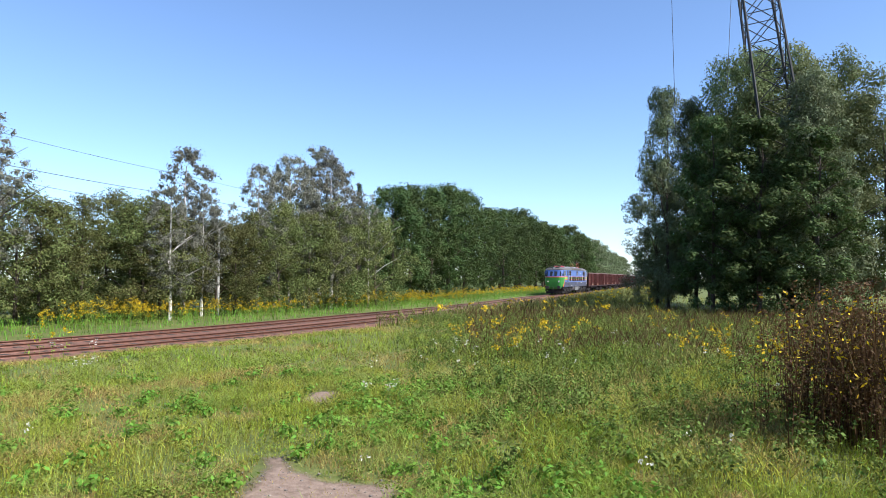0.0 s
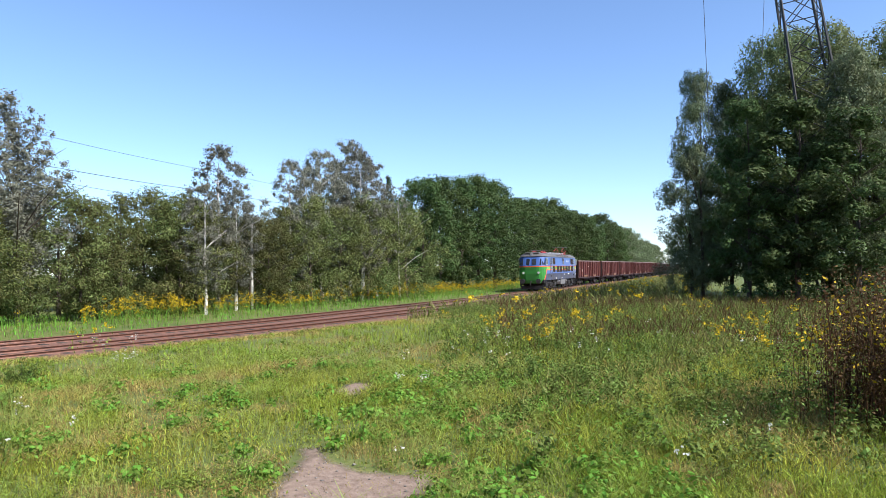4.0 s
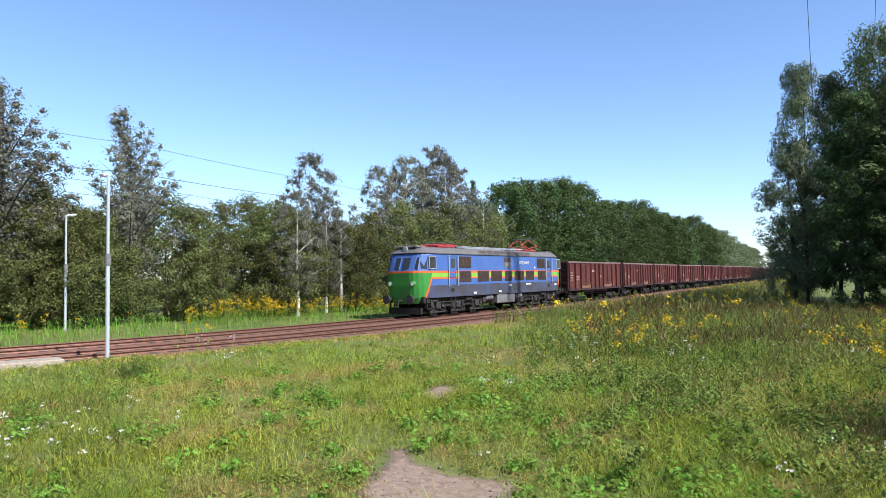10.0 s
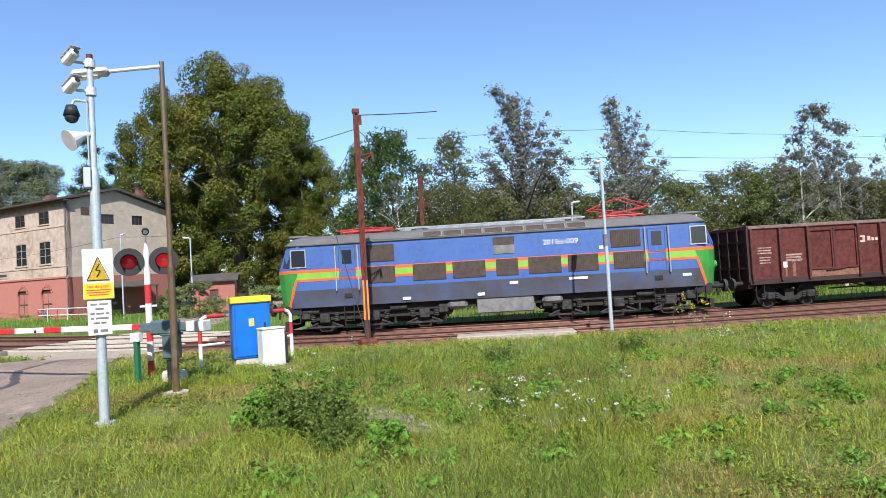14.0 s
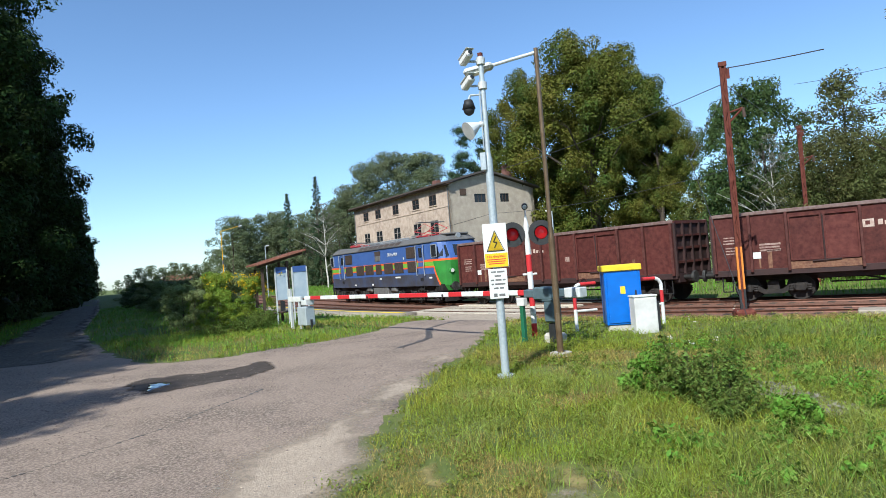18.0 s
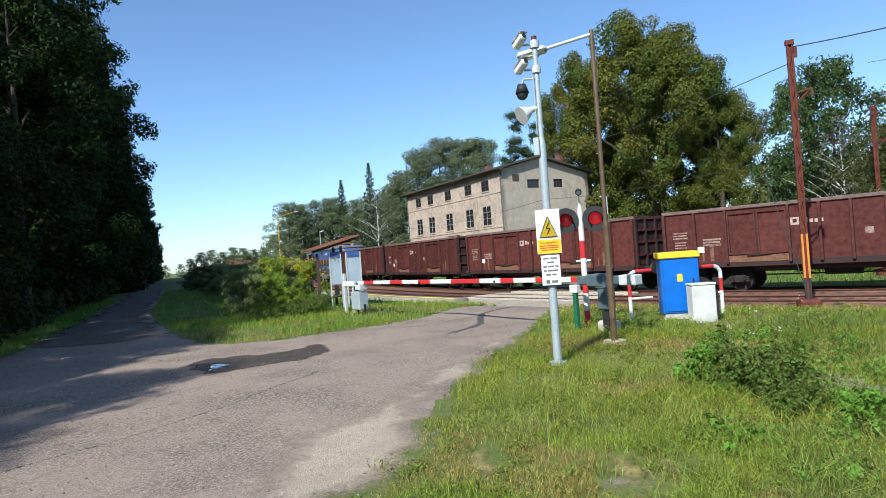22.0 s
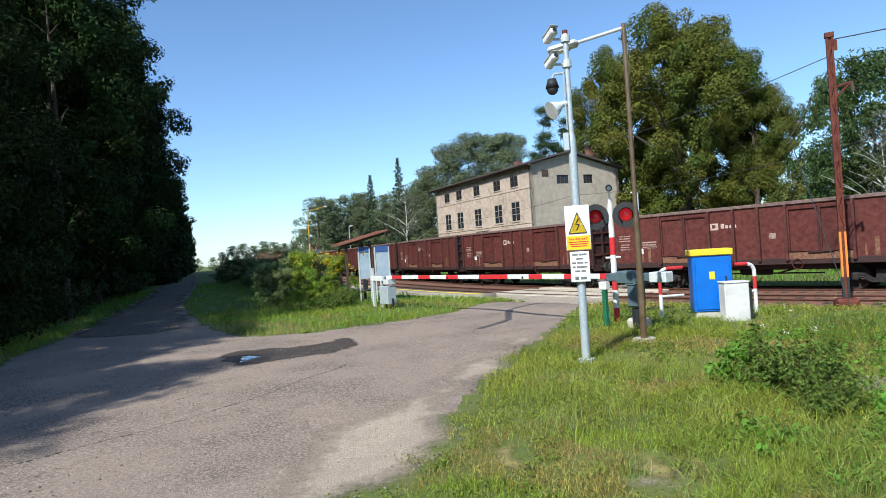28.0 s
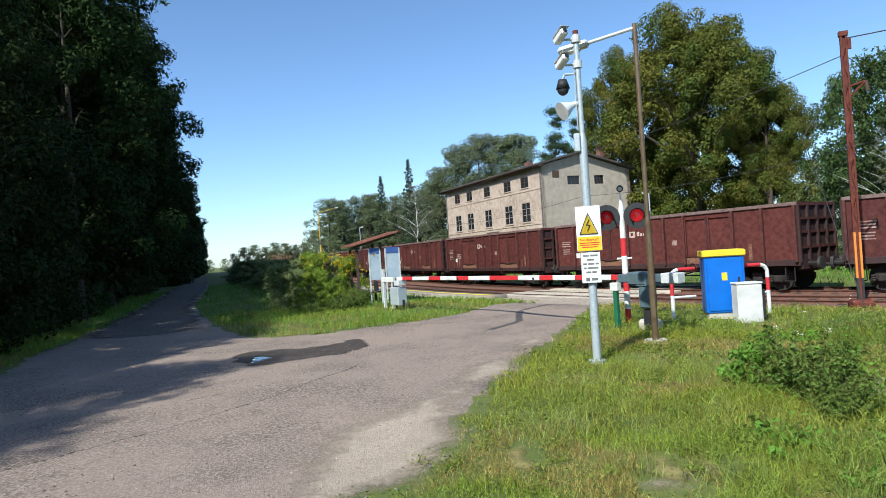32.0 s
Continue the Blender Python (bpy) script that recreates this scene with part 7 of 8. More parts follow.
    part("frame", rods(((-0.52, 0, 0.34), (-0.1, 0, 0.3)), ((-0.1, 0, 0.3), (-0.2, 0, 0.85)), ((-0.2, 0, 0.8), (0.4, 0, 0.85)), ((-0.1, 0, 0.3), (0.4, 0, 0.8)), ((0.38, 0, 0.95), (0.52, 0, 0.34)), ((-0.52, 0, 0.34), (-0.2, 0, 0.8)), r=0.02, n=6), M["loco_blue"], cy)
    part("saddle", boxes((-0.33, -0.08, -0.07, 0.07, 0.86, 0.92), bevel=0.02), M["matt_black"], cy)
    part("handlebar", rods(((0.36, -0.28, 1.0), (0.36, 0.28, 1.0)), r=0.015), M["pale_steel"], cy)
    # small brick hut in the yard
    x, y = bearing(71.6, 58)
    hut = thing("brick_hut", pose(x, y, -0.45, 0, 0, 66), "small red brick hut with dark roof in the station yard", "outbuilding")
    part("wall", hole_wall(3.2, 2.6, 0.25, [(1.2, 1.9, 0.0, 1.9)]), M["brick"], hut).matrix_basis = pose(-1.6, -1.2, 0)
    part("wall", boxes((-1.6, -1.35, -0.95, 1.2, 0, 2.6)), M["brick"], hut)
    part("wall", boxes((1.35, 1.6, -0.95, 1.2, 0, 2.6)), M["brick"], hut)
    part("wall", boxes((-1.35, 1.35, 0.95, 1.2, 0, 2.6)), M["brick"], hut)
    part("door", boxes((-0.4, 0.3, -1.1, -1.05, 0.0, 1.9)), M["wood_dark"], hut)
    part("roof", prism([(-1.55, 2.55), (-1.55, 2.65), (0, 3.2), (1.55, 2.65), (1.55, 2.55), (0, 3.08)], -1.9, 1.9), M["roof_felt"], hut).matrix_basis = pose(0, 0, 0, 0, 0, 90)
    # small far house among the trees
    x, y = bearing(105.4, 150)
    fh = thing("far_cottage", pose(x, y, -0.5, 0, 0, 60), "small pale cottage with brown roof far along the line", "house")
    part("wall", boxes((-4, 4, -3, 3, 0, 2.8)), M["plaster_grey"], fh)
    part("roof", prism([(-3.6, 2.7), (0, 4.6), (3.6, 2.7)], -4.5, 4.5), M["rusty_roof"], fh).matrix_basis = pose(0, 0, 0, 0, 0, 90)
    for q in (-2, 1.5):
        part("window", boxes((q - 0.5, q + 0.5, -3.03, -2.99, 1.0, 2.1)), M["glass_dark"], fh)


station()


# ---- masts, lamps, wires ----
def lamp_post(x, y, h, arm_turn, label, mat="galv", reach=0.35):
    ob = thing("lamp_post", pose(x, y, ground_at(x, y) - 0.05, 0, 0, arm_turn), label, "lamp post", "lamp posts along the line")
    bm = bmesh.new()
    rod(bm, (0, 0, 0), (0, 0, h * 0.55), 0.065, n=12)
    rod(bm, (0, 0, h * 0.55), (0, 0, h), 0.048, n=12)
    part("pole", bm, M[mat], ob)
    part("foot", rods(((0, 0, -0.05), (0, 0, 0.08)), r=0.14, n=12), M["concrete"], ob)
    part("arm", rods(((0, 0, h - 0.06), (reach, 0, h + 0.04 + 0.25 * (reach - 0.35))), r=0.03), M[mat], ob)
    hd = part("lamp_head", boxes((-0.28, 0.28, -0.11, 0.11, -0.05, 0.05), bevel=0.03), M["white_paint"], ob)
    hd.matrix_basis = pose(reach + 0.15, 0, h + 0.05 + 0.25 * (reach - 0.35), 0, -8, 0)
    part("lens", boxes((-0.2, 0.2, -0.08, 0.08, -0.07, -0.045)), M["lamp_glass"], hd)
    part("clamp", rods(((0, 0, h * 0.52), (0, 0, h * 0.58)), r=0.1, n=12), M["grey_steel"], ob)


lamp_post(-14.06, 18.2, 6.0, 140, "pale grey steel lamp post beside the railway line")
lamp_post(-24.57, 28.71, 5.9, 100, "pale grey lamp post beyond the line")
lx_, ly_ = bearing(87.4, 62)
lamp_post(*bearing(78.6, 60), 7.0, 150, "grey lamp post before the station house")
lamp_post(*bearing(73.4, 52), 6.0, 200, "grey lamp post beside the station yard")
lamp_post(*bearing(102.1, 92), 9.4, 103, "yellow-brown lamp post beyond the bushes", "amber", 2.4)
lamp_post(*bearing(98.6, 78), 6.3, 160, "grey lamp post on the platform")


def catenary_mast(x, y, h, lean, label, base=True):
    z = ground_at(x, y)
    ob = thing("catenary_mast", pose(x, y, z, 0, 0, facing(x, y) + 8), label, "mast", "masts of the overhead line")
    part("foundation", boxes((-0.32, 0.32, -0.32, 0.32, -0.5, 0.36), bevel=0.08), M["mast_brown"], ob, "rust-brown stained concrete block")
    for s in (-1, 1):
        bm = bmesh.new()
        box(bm, s * 0.066 - 0.026, s * 0.066 + 0.026, -0.07, 0.07, 2.35, h)
        part("channel", bm, M["mast_brown"], ob)
        part("orange_band", boxes((s * 0.066 - 0.029, s * 0.066 + 0.029, -0.073, 0.073, 1.0, 2.35)), M["mast_orange"], ob, "orange painted band")
        part("black_band", boxes((s * 0.066 - 0.029, s * 0.066 + 0.029, -0.073, 0.073, 0.30, 1.0)), M["matt_black"], ob)
    n = int((h - 2.4) / 0.55)
    for i in range(n):
        a = 2.5 + i * 0.55
        s = 1 if i % 2 else -1
        part("lacing_bar", rods(((-0.07 * s, -0.075, a), (0.07 * s, -0.075, a + 0.5)), r=0.013, n=5), M["mast_brown"], ob)
        part("lacing_bar", rods(((0.07 * s, 0.075, a), (-0.07 * s, 0.075, a + 0.5)), r=0.013, n=5), M["mast_brown"], ob)
    part("web", boxes((-0.039, 0.039, -0.02, 0.02, 0.3, h - 0.05)), M["mast_brown"], ob)
    part("cap", boxes((-0.12, 0.12, -0.09, 0.09, h - 0.10, h + 0.04), (0.10, 0.19, -0.05, 0.05, h - 0.5, h - 0.2)), M["mast_brown"], ob)
    part("bracket", rods(((0.08, 0, h - 1.9), (0.5, 0, h - 1.5)), ((0.08, 0, h - 1.6), (0.5, 0, h - 1.5)), r=0.03), M["mast_brown"], ob)
    part("insulator", rods(((0.5, 0, h - 1.5), (0.52, 0, h - 1.8)), r=0.05, n=10), M["wood_dark"], ob)
    return ob


catenary_mast(-19.3, 11.75, 8.25, 0, "rust-red steel overhead-line mast with orange and black base")
catenary_mast(-29.1, 21.4, 7.8, 0, "rust-red overhead-line mast beyond the line")


def wire(points, r=0.012, sag=0.0, name="overhead_wire", label="thin dark wire above the railway line", steps=14):
    bm = bmesh.new()
    pts = []
    for a, b in zip(points, points[1:]):
        a, b = Vector(a), Vector(b)
        for i in range(steps):
            u = i / steps
            p = a.lerp(b, u)
            p.z -= sag * 4 * u * (1 - u)
            pts.append(p)
    pts.append(Vector(points[-1]))
    for p, q in zip(pts, pts[1:]):
        rod(bm, p, q, r, n=5)
    tagged(part(name, bm, M["wire"]), label, "wire", "wires along the line")


def sky_points(rows, dist):
    """Places on the wires by bearing and rise at a distance."""
    return [(*bearing(a, d), EYE[2] + d * math.tan(radians(e))) for (a, e), d in zip(rows, dist)]


TOP_WIRE = sky_points(((53.7, 11.6), (44, 11.7), (36, 11.0), (22, 8.6), (6, 5.4), (-8, 2.3)), (36, 35, 37, 46, 72, 170))
wire(TOP_WIRE, 0.011, 0.1)
wire(sky_points(((53.7, 9.4), (44, 9.2), (36, 8.7), (22, 6.9), (6, 4.4), (-8, 1.9)), (36, 35, 37, 46, 72, 170)), 0.016, 0.1)
wire(sky_points(((53.7, 9.0), (44, 8.4), (36, 7.7), (22, 5.7), (6, 3.6), (-8, 1.6)), (36, 34, 38, 47, 72, 170)), 0.012, 0.1)
wire(sky_points(((53.7, 8.0), (44, 7.4), (36, 6.6), (22, 4.9), (6, 3.0), (-8, 1.3)), (36, 34, 38, 47, 72, 170)), 0.012, 0.1)
m0 = Vector((-19.45, 11.75, 7.6))
wire([m0 + Vector((0, 0, -0.1)), m0 + Vector((1.9, 2.2, -0.18))], 0.018, 0.02, label="short stay wire with insulator on the mast", steps=4)
wire([(-19.45, 11.75, 7.1), (-29.1, 21.4, 6.9)], 0.014, 0.05)
wire([(-19.45, 11.75, 7.0), (-46, 4.5, 7.6), (-80, -9, 7.6), (-140, -30, 7.6)], 0.013, 0.5)
wire([(-19.45, 11.75, 6.6), (-18.4, 9.9, 4.5), (-17.6, 10.8, -0.3)], 0.012, 0.0, label="slanting stay wire of the mast", steps=2)
wire([(-29.1, 21.4, 6.2), (-50, 10, 5.6), (-84, -3.5, 5.6), (-150, -28, 5.6)], 0.013, 0.6)


def pylon():
    x, y = bearing(-29.4, 37.0)
    z0 = ground_at(x, y)
    ob = thing("lattice_pylon", pose(x, y, z0, 0, -6.5, -20), "dark steel lattice pylon rising out of the trees", "pylon")
    H, b0, b1 = 25.0, 1.45, 0.85
    def half(z):
        return (b0 + (b1 - b0) * z / H) / 1.0 * 0.75
    n = 16
    for sx in (-1, 1):
        for sy in (-1, 1):
            part("leg", rods(((sx * half(0), sy * half(0), -0.3), (sx * half(H), sy * half(H), H)), r=0.068, n=6), M["pylon_steel"], ob)
    for k in range(n):
        za, zb = H * k / n, H * (k + 1) / n
        a, b = half(za), half(zb)
        for s in (-1, 1):
            for p, q in (((-a, s * a, za), (b, s * b, zb)), ((a, s * a, za), (-b, s * b, zb)), ((s * a, -a, za), (s * b, b, zb)), ((s * a, a, za), (s * b, -b, zb)), ((-b, s * b, zb), (b, s * b, zb))):
                part("brace", rods((p, q), r=0.026, n=5), M["pylon_steel"], ob)
    part("crossarm", rods(((-4, 0, H - 0.6), (4, 0, H - 0.6)), ((-4, 0, H - 0.6), (0, 0, H + 0.4)), ((4, 0, H - 0.6), (0, 0, H + 0.4)), r=0.05, n=6), M["pylon_steel"], ob)


pylon()
wx, wy = bearing(-19.9, 34)
wire([(wx, wy, 18.5), (wx + 0.1, wy, 9.0)], 0.014, 0, label="hanging wire above the trees", steps=3)
wx, wy = bearing(-24.9, 33)
wire([(wx, wy, 18.5), (wx - 0.5, wy, 11.0)], 0.012, 0, label="hanging wire above the trees", steps=3)
# slim post in the far wood
px, py = bearing(19.2, 46.5)
po = thing("white_post", pose(px, py, ground_at(px, py)), "slim weathered white post at the wood's edge", "post")
part("shaft", rods(((0, 0, -0.2), (0, 0, 5.9)), r=0.09, n=8), M["birch_bark"], po)

# ---- grass, weeds and flowers ----
def blades(pos, height, width, lean, mat, name, label, seed, category="grass", tip=0.0):
    """Bent grass blades of three triangles each, joined as one."""
    r = np.random.default_rng(seed)
    n = len(pos)
    a = r.uniform(0, 2 * np.pi, n)
    side = np.stack([np.cos(a), np.sin(a), np.zeros(n)], 1) * (width * r.uniform(0.6, 1.3, n))[:, None]
    b = r.uniform(0, 2 * np.pi, n)
    bend = np.stack([np.cos(b), np.sin(b), np.zeros(n)], 1) * (height * lean * r.uniform(0.3, 1.3, n))[:, None]
    up = np.zeros((n, 3))
    up[:, 2] = height
    mid = pos + up * 0.55 + bend * 0.3
    top = pos + up * (1 - 0.25 * lean) + bend
    v = np.stack([pos - side, pos + side, mid + side * 0.8, mid - side * 0.8, top], 1).reshape(-1, 3)
    k = np.arange(n)[:, None] * 5
    f = np.concatenate([k + [0, 1, 2], k + [3, 2, 4]], 1).reshape(-1, 3)
    return tagged(raw(name, v, f, mat), label, category, kind="stuff")


def drawn_in(poly, k):
    """The outline shrunk about its middle."""
    cx, cy = sum(p[0] for p in poly) / len(poly), sum(p[1] for p in poly) / len(poly)
    return [(cx + (x - cx) * k, cy + (y - cy) * k) for x, y in poly]


BARE = [(ROAD, 0.0), (drawn_in(DIRT, 0.84), 0.1), (drawn_in(STONES, 0.85), 0.4), (drawn_in(WORN, 0.85), 0.45), (SAND, 0.4), *[(drawn_in(spot, 0.9), 0.12) for spot in SPOTS]]
AVOID = [((-10.72, 2.17), 0.12), ((-12.09, 3.55), 0.2), ((-15.36, 6.16), 0.6), ((-14.5, 6.33), 0.4)]


def sow(n, r0, r1, az0, az1, seed, keep_bare=0.0, power=1.0, gap=5.6):
    """Random places on the land round the stand, off the road and the line; more of them near."""
    r = np.random.default_rng(seed)
    rad = np.sqrt(r.uniform(r0 ** (2 * power), r1 ** (2 * power), n)) ** (1 / power) if power != 1.0 else np.sqrt(r.uniform(r0 * r0, r1 * r1, n))
    az = np.radians(r.uniform(az0, az1, n))
    x, y = -np.sin(az) * rad, np.cos(az) * rad
    ok = beyond(x, y) < -gap
    tufts = lump(np.column_stack([x, y]), 2.6, 4) ** 2
    for poly, keep in BARE:
        ok &= ~inside(x, y, poly) | (r.random(n) < (keep + keep_bare) * 2.4 * tufts)
    for (ax, ay), q in AVOID:
        ok &= np.hypot(x - ax, y - ay) > q
    x, y = x[ok], y[ok]
    return np.column_stack([x, y, land(x, y) - 0.01])


def lump(p, scale, seed):
    """Smooth noise from 0 to 1 at each place."""
    s = seed * 1.7
    q = p[:, :2] * scale
    v = np.sin(q[:, 0] * 1.3 + s) * np.cos(q[:, 1] * 1.1 - s) + 0.6 * np.sin(q[:, 0] * 2.9 - q[:, 1] * 2.3 + 2 * s) + 0.35 * np.sin(q[:, 0] * 6.1 + q[:, 1] * 5.3 + s)
    return np.clip(0.5 + v / 3.2, 0, 1)


def azimuth(p):
    return np.degrees(np.arctan2(-p[:, 0], p[:, 1]))


def wildness(p):
    """0 on the trodden turf, 1 in the tall weeds towards the far right of the meadow."""
    a, d = azimuth(p), np.hypot(p[:, 0], p[:, 1])
    return np.clip((4.5 - a - 22 / d + 9 * (lump(p, 0.45, 7) - 0.5)) / 12.0, 0, 1) * np.clip((d - 4.5) / 4.5, 0, 1)


def meadow():
    for k, (n, r0, r1, h, w) in enumerate(((190000, 0.3, 6.5, 0.10, 0.0040), (250000, 6.5, 14, 0.13, 0.0062), (150000, 14, 27, 0.16, 0.0105), (18000, 27, 60, 0.22, 0.026))):
        p = sow(n, r0, r1, *((-42, 132) if k else (-60, 150)), 20 + k)
        lu = lump(p, 0.9, 3 + k) * 0.7 + lump(p, 3.1, 5) * 0.3
        wild = wildness(p)
        keep = np.random.default_rng(k).random(len(p)) < 0.35 + 0.65 * lu
        p, lu, wild = p[keep], lu[keep], wild[keep]
        height = h * (0.35 + 1.3 * lu) * (1 + 1.1 * wild) * np.random.default_rng(60 + k).uniform(0.6, 1.4, len(p))
        dry = lump(p, 0.55, 9) * 0.75 + lump(p, 2.2, 2) * 0.25 - 0.05 * np.clip((azimuth(p) - 48) / 14, 0, 1) > 0.54
        blades(p[~dry], height[~dry], w, 0.55, M["grass" if k % 2 else "grass_short"], "turf_grass", "short green meadow grass in uneven tufts", 40 + k)
        blades(p[dry], height[dry] * 0.8, w, 0.7, M["grass_dry"], "dry_grass", "yellowed dry grass in the meadow turf", 50 + k)
    # low leafy weeds
    r = np.random.default_rng(3)
    for k, (n, r0, r1, size, per) in enumerate(((1000, 1.2, 8, 0.014, 80), (1700, 8, 18, 0.024, 56), (700, 18, 30, 0.04, 40))):
        p = sow(n, r0, r1, -42, 132, 70 + k)
        c = p + np.array([0, 0, 0.06])
        v, f = leaf_cloud(c, r.uniform(0.10, 0.30, len(c)), len(c) * per, size, seed=80 + k, flat=0.45)
        v[:, 2] = np.maximum(v[:, 2], land(v[:, 0], v[:, 1]) + 0.005)
        tagged(raw("low_weeds", v, f, M["leaf_weed"]), "low broad-leaved weeds in the turf", "weeds", kind="stuff")
    # tussocks of long bending grass
    c = np.concatenate([sow(110, 3.5, 10, 48, 84, 301), sow(170, 4.5, 13, -22, 12, 302), sow(120, 6, 16, 14, 56, 303)])
    p = np.repeat(c, 70, axis=0)
    p[:, :2] += np.random.default_rng(304).normal(0, 0.13, (len(p), 2))
    p[:, 2] = land(p[:, 0], p[:, 1]) - 0.01
    blades(p, np.random.default_rng(305).uniform(0.16, 0.46, len(p)), 0.0036, 0.95, M["grass_long"], "long_grass", "tussocks of long bending grass in the meadow", 306)
    # broad-leaved weeds in lush green clumps
    c = np.concatenate([sow(210, 4.6, 12, -18, 9, 311), sow(70, 5, 14, 9, 40, 312), sow(90, 5.5, 13, 40, 66, 313)])
    v, f = leaf_cloud(c + np.array([0, 0, 0.10]), np.random.default_rng(314).uniform(0.12, 0.30, len(c)), len(c) * 90, 0.030, seed=315, flat=0.6)
    v[:, 2] = np.maximum(v[:, 2], land(v[:, 0], v[:, 1]) + 0.005)
    tagged(raw("broad_weeds", v, f, M["leaf_lush"]), "lush clumps of broad-leaved green weeds", "weeds", kind="stuff")
    # darker leafy clumps scattered in the turf
    for k, (n, r0, r1, size, per) in enumerate(((60, 2.6, 9, 0.014, 140), (110, 9, 22, 0.022, 90))):
        p = sow(n, r0, r1, -42, 125, 170 + k)
        v, f = leaf_cloud(p + np.array([0, 0, 0.06]), r.uniform(0.08, 0.22, len(p)), len(p) * per, size, seed=180 + k, flat=0.4)
        v[:, 2] = np.maximum(v[:, 2], land(v[:, 0], v[:, 1]) + 0.005)
        tagged(raw("weed_clumps", v, f, M["leaf_weed"]), "green clumps of leafy weeds in the turf", "weeds", kind="stuff")
    # stones on bare ground and along the road's edge
    mouth = [(-3, -2.2), (-3, -9), (-12, -9.4), (-19, -11.5), (-24, -13.0), (-24, -10.0), (-19, -7.2), (-17.2, -4.5), (-19, -1.5), (-20.5, 0.6), (-20, 3.6), (-13, 1.4), (-8.9, 0.1), (-6, -0.9)]
    for poly, n, lo, hi, name, label in ((mouth, 9000, 0.006, 0.019, "road_gravel", "loose chippings strewn over the worn asphalt"), (STONES, 150, 0.012, 0.05, "loose_stones", "loose pale stones among the weeds"), (SAND, 500, 0.006, 0.02, "road_grit", "grit and small stones on the sandy verge"), (DIRT, 120, 0.006, 0.02, "earth_grit", "small stones on the bare earth")):
        q = np.array(poly)
        x, y = r.uniform(q[:, 0].min(), q[:, 0].max(), n * 3), r.uniform(q[:, 1].min(), q[:, 1].max(), n * 3)
        ok = inside(x, y, poly)
        if name == "road_gravel":
            ok &= r.random(len(x)) < 0.25 + lump(np.column_stack([x, y]), 0.9, 8)
        x, y = x[ok][:n], y[ok][:n]
        c = np.column_stack([x, y, land(x, y) + 0.018])
        size = r.uniform(lo, hi, len(c))[:, None, None]
        oct_ = np.array([(1, 0, 0), (0, 1, 0), (-1, 0, 0), (0, -1, 0), (0, 0, 0.6), (0, 0, -0.6)], float)
        v = (c[:, None] + (oct_[None] + r.normal(0, 0.2, (len(c), 6, 3))) * size).reshape(-1, 3)
        f = (np.arange(len(c))[:, None, None] * 6 + np.array([(0, 1, 4), (1, 2, 4), (2, 3, 4), (3, 0, 4), (1, 0, 5), (2, 1, 5), (3, 2, 5), (0, 3, 5)])[None]).reshape(-1, 3)
        tagged(raw(name, v, f, M["road_chip" if name == "road_gravel" else "pebble"]), label, "stones", kind="stuff")
    # tall weeds and seeding grass
    p = sow(120000, 6.0, 40, -44, 9, 90, gap=6.5)
    wild = wildness(p)
    lu = lump(p, 0.7, 4)
    keep = r.random(len(p)) < 0.55 * wild * (0.30 + 0.7 * lu) * np.clip(16 / np.hypot(p[:, 0], p[:, 1]), 0.25, 1)
    p, lu = p[keep], lu[keep]
    d = np.hypot(p[:, 0], p[:, 1])
    blades(p, (0.20 + 0.42 * lu) * r.uniform(0.5, 1.25, len(p)) * np.clip(0.5 + d / 30, 0.55, 1.1), 0.004 + 0.0005 * d, 0.5, M["grass_tall"], "tall_grass", "tall seeding grass and stalks in the wild meadow", 91)
    p = sow(36000, 7.0, 34, -44, 8, 92, gap=6.5)
    keep = r.random(len(p)) < wildness(p) * lump(p, 0.5, 11) ** 1.5
    p = p[keep]
    blades(p, r.uniform(0.2, 0.7, len(p)), 0.009, 0.4, M["leaf_herb"], "tall_weeds", "tall green weeds standing in the wild meadow", 93, "weeds")
    # leafy herbs mixed into the tall grass
    p = sow(5200, 6, 30, -42, 4, 196, gap=7)
    p = p[r.random(len(p)) < 0.15 + wildness(p)]
    up = r.uniform(0.08, 0.42, len(p))
    v, f = leaf_cloud(p + np.column_stack([np.zeros(len(p)), np.zeros(len(p)), up]), r.uniform(0.08, 0.2, len(p)), len(p) * 50, 0.023, seed=197, flat=1.0)
    v[:, 2] = np.maximum(v[:, 2], land(v[:, 0], v[:, 1]) + 0.005)
    tagged(raw("meadow_herbs", v, f, M["leaf_herb"]), "leafy green herbs mixed into the tall meadow grass", "weeds", kind="stuff")
    p = sow(15000, 4.2, 15, 36, 61, 198)
    p = p[r.random(len(p)) < lump(p, 0.6, 15) ** 1.5]
    blades(p, r.uniform(0.14, 0.5, len(p)), 0.006, 0.5, M["leaf_herb"], "roadside_weeds", "dark green weeds standing in the roadside turf", 199, "weeds")
    # brown withered weeds, and the rough field that runs on beside the line
    p = sow(26000, 15, 34, -36, -2, 190, gap=7)
    keep = r.random(len(p)) < 0.15 + 0.85 * lump(p, 0.35, 5)
    p = p[keep]
    blades(p, r.uniform(0.3, 0.8, len(p)), 0.012, 0.35, M["dry_weed"], "withered_weeds", "brown withered weeds across the wild meadow", 191, "weeds")
    p = sow(30000, 28, 130, -19, 6, 192, gap=7)
    blades(p, r.uniform(0.4, 1.0, len(p)), 0.035, 0.4, M["grass_tall"], "field_growth", "rough tall growth running on beside the line", 193)
    p = sow(260, 26, 110, -19, 4, 194, gap=7.5)
    v, f = leaf_cloud(p + np.array([0, 0, 0.75]), np.full(len(p), 0.25), len(p) * 10, 0.07, seed=195, flat=0.5)
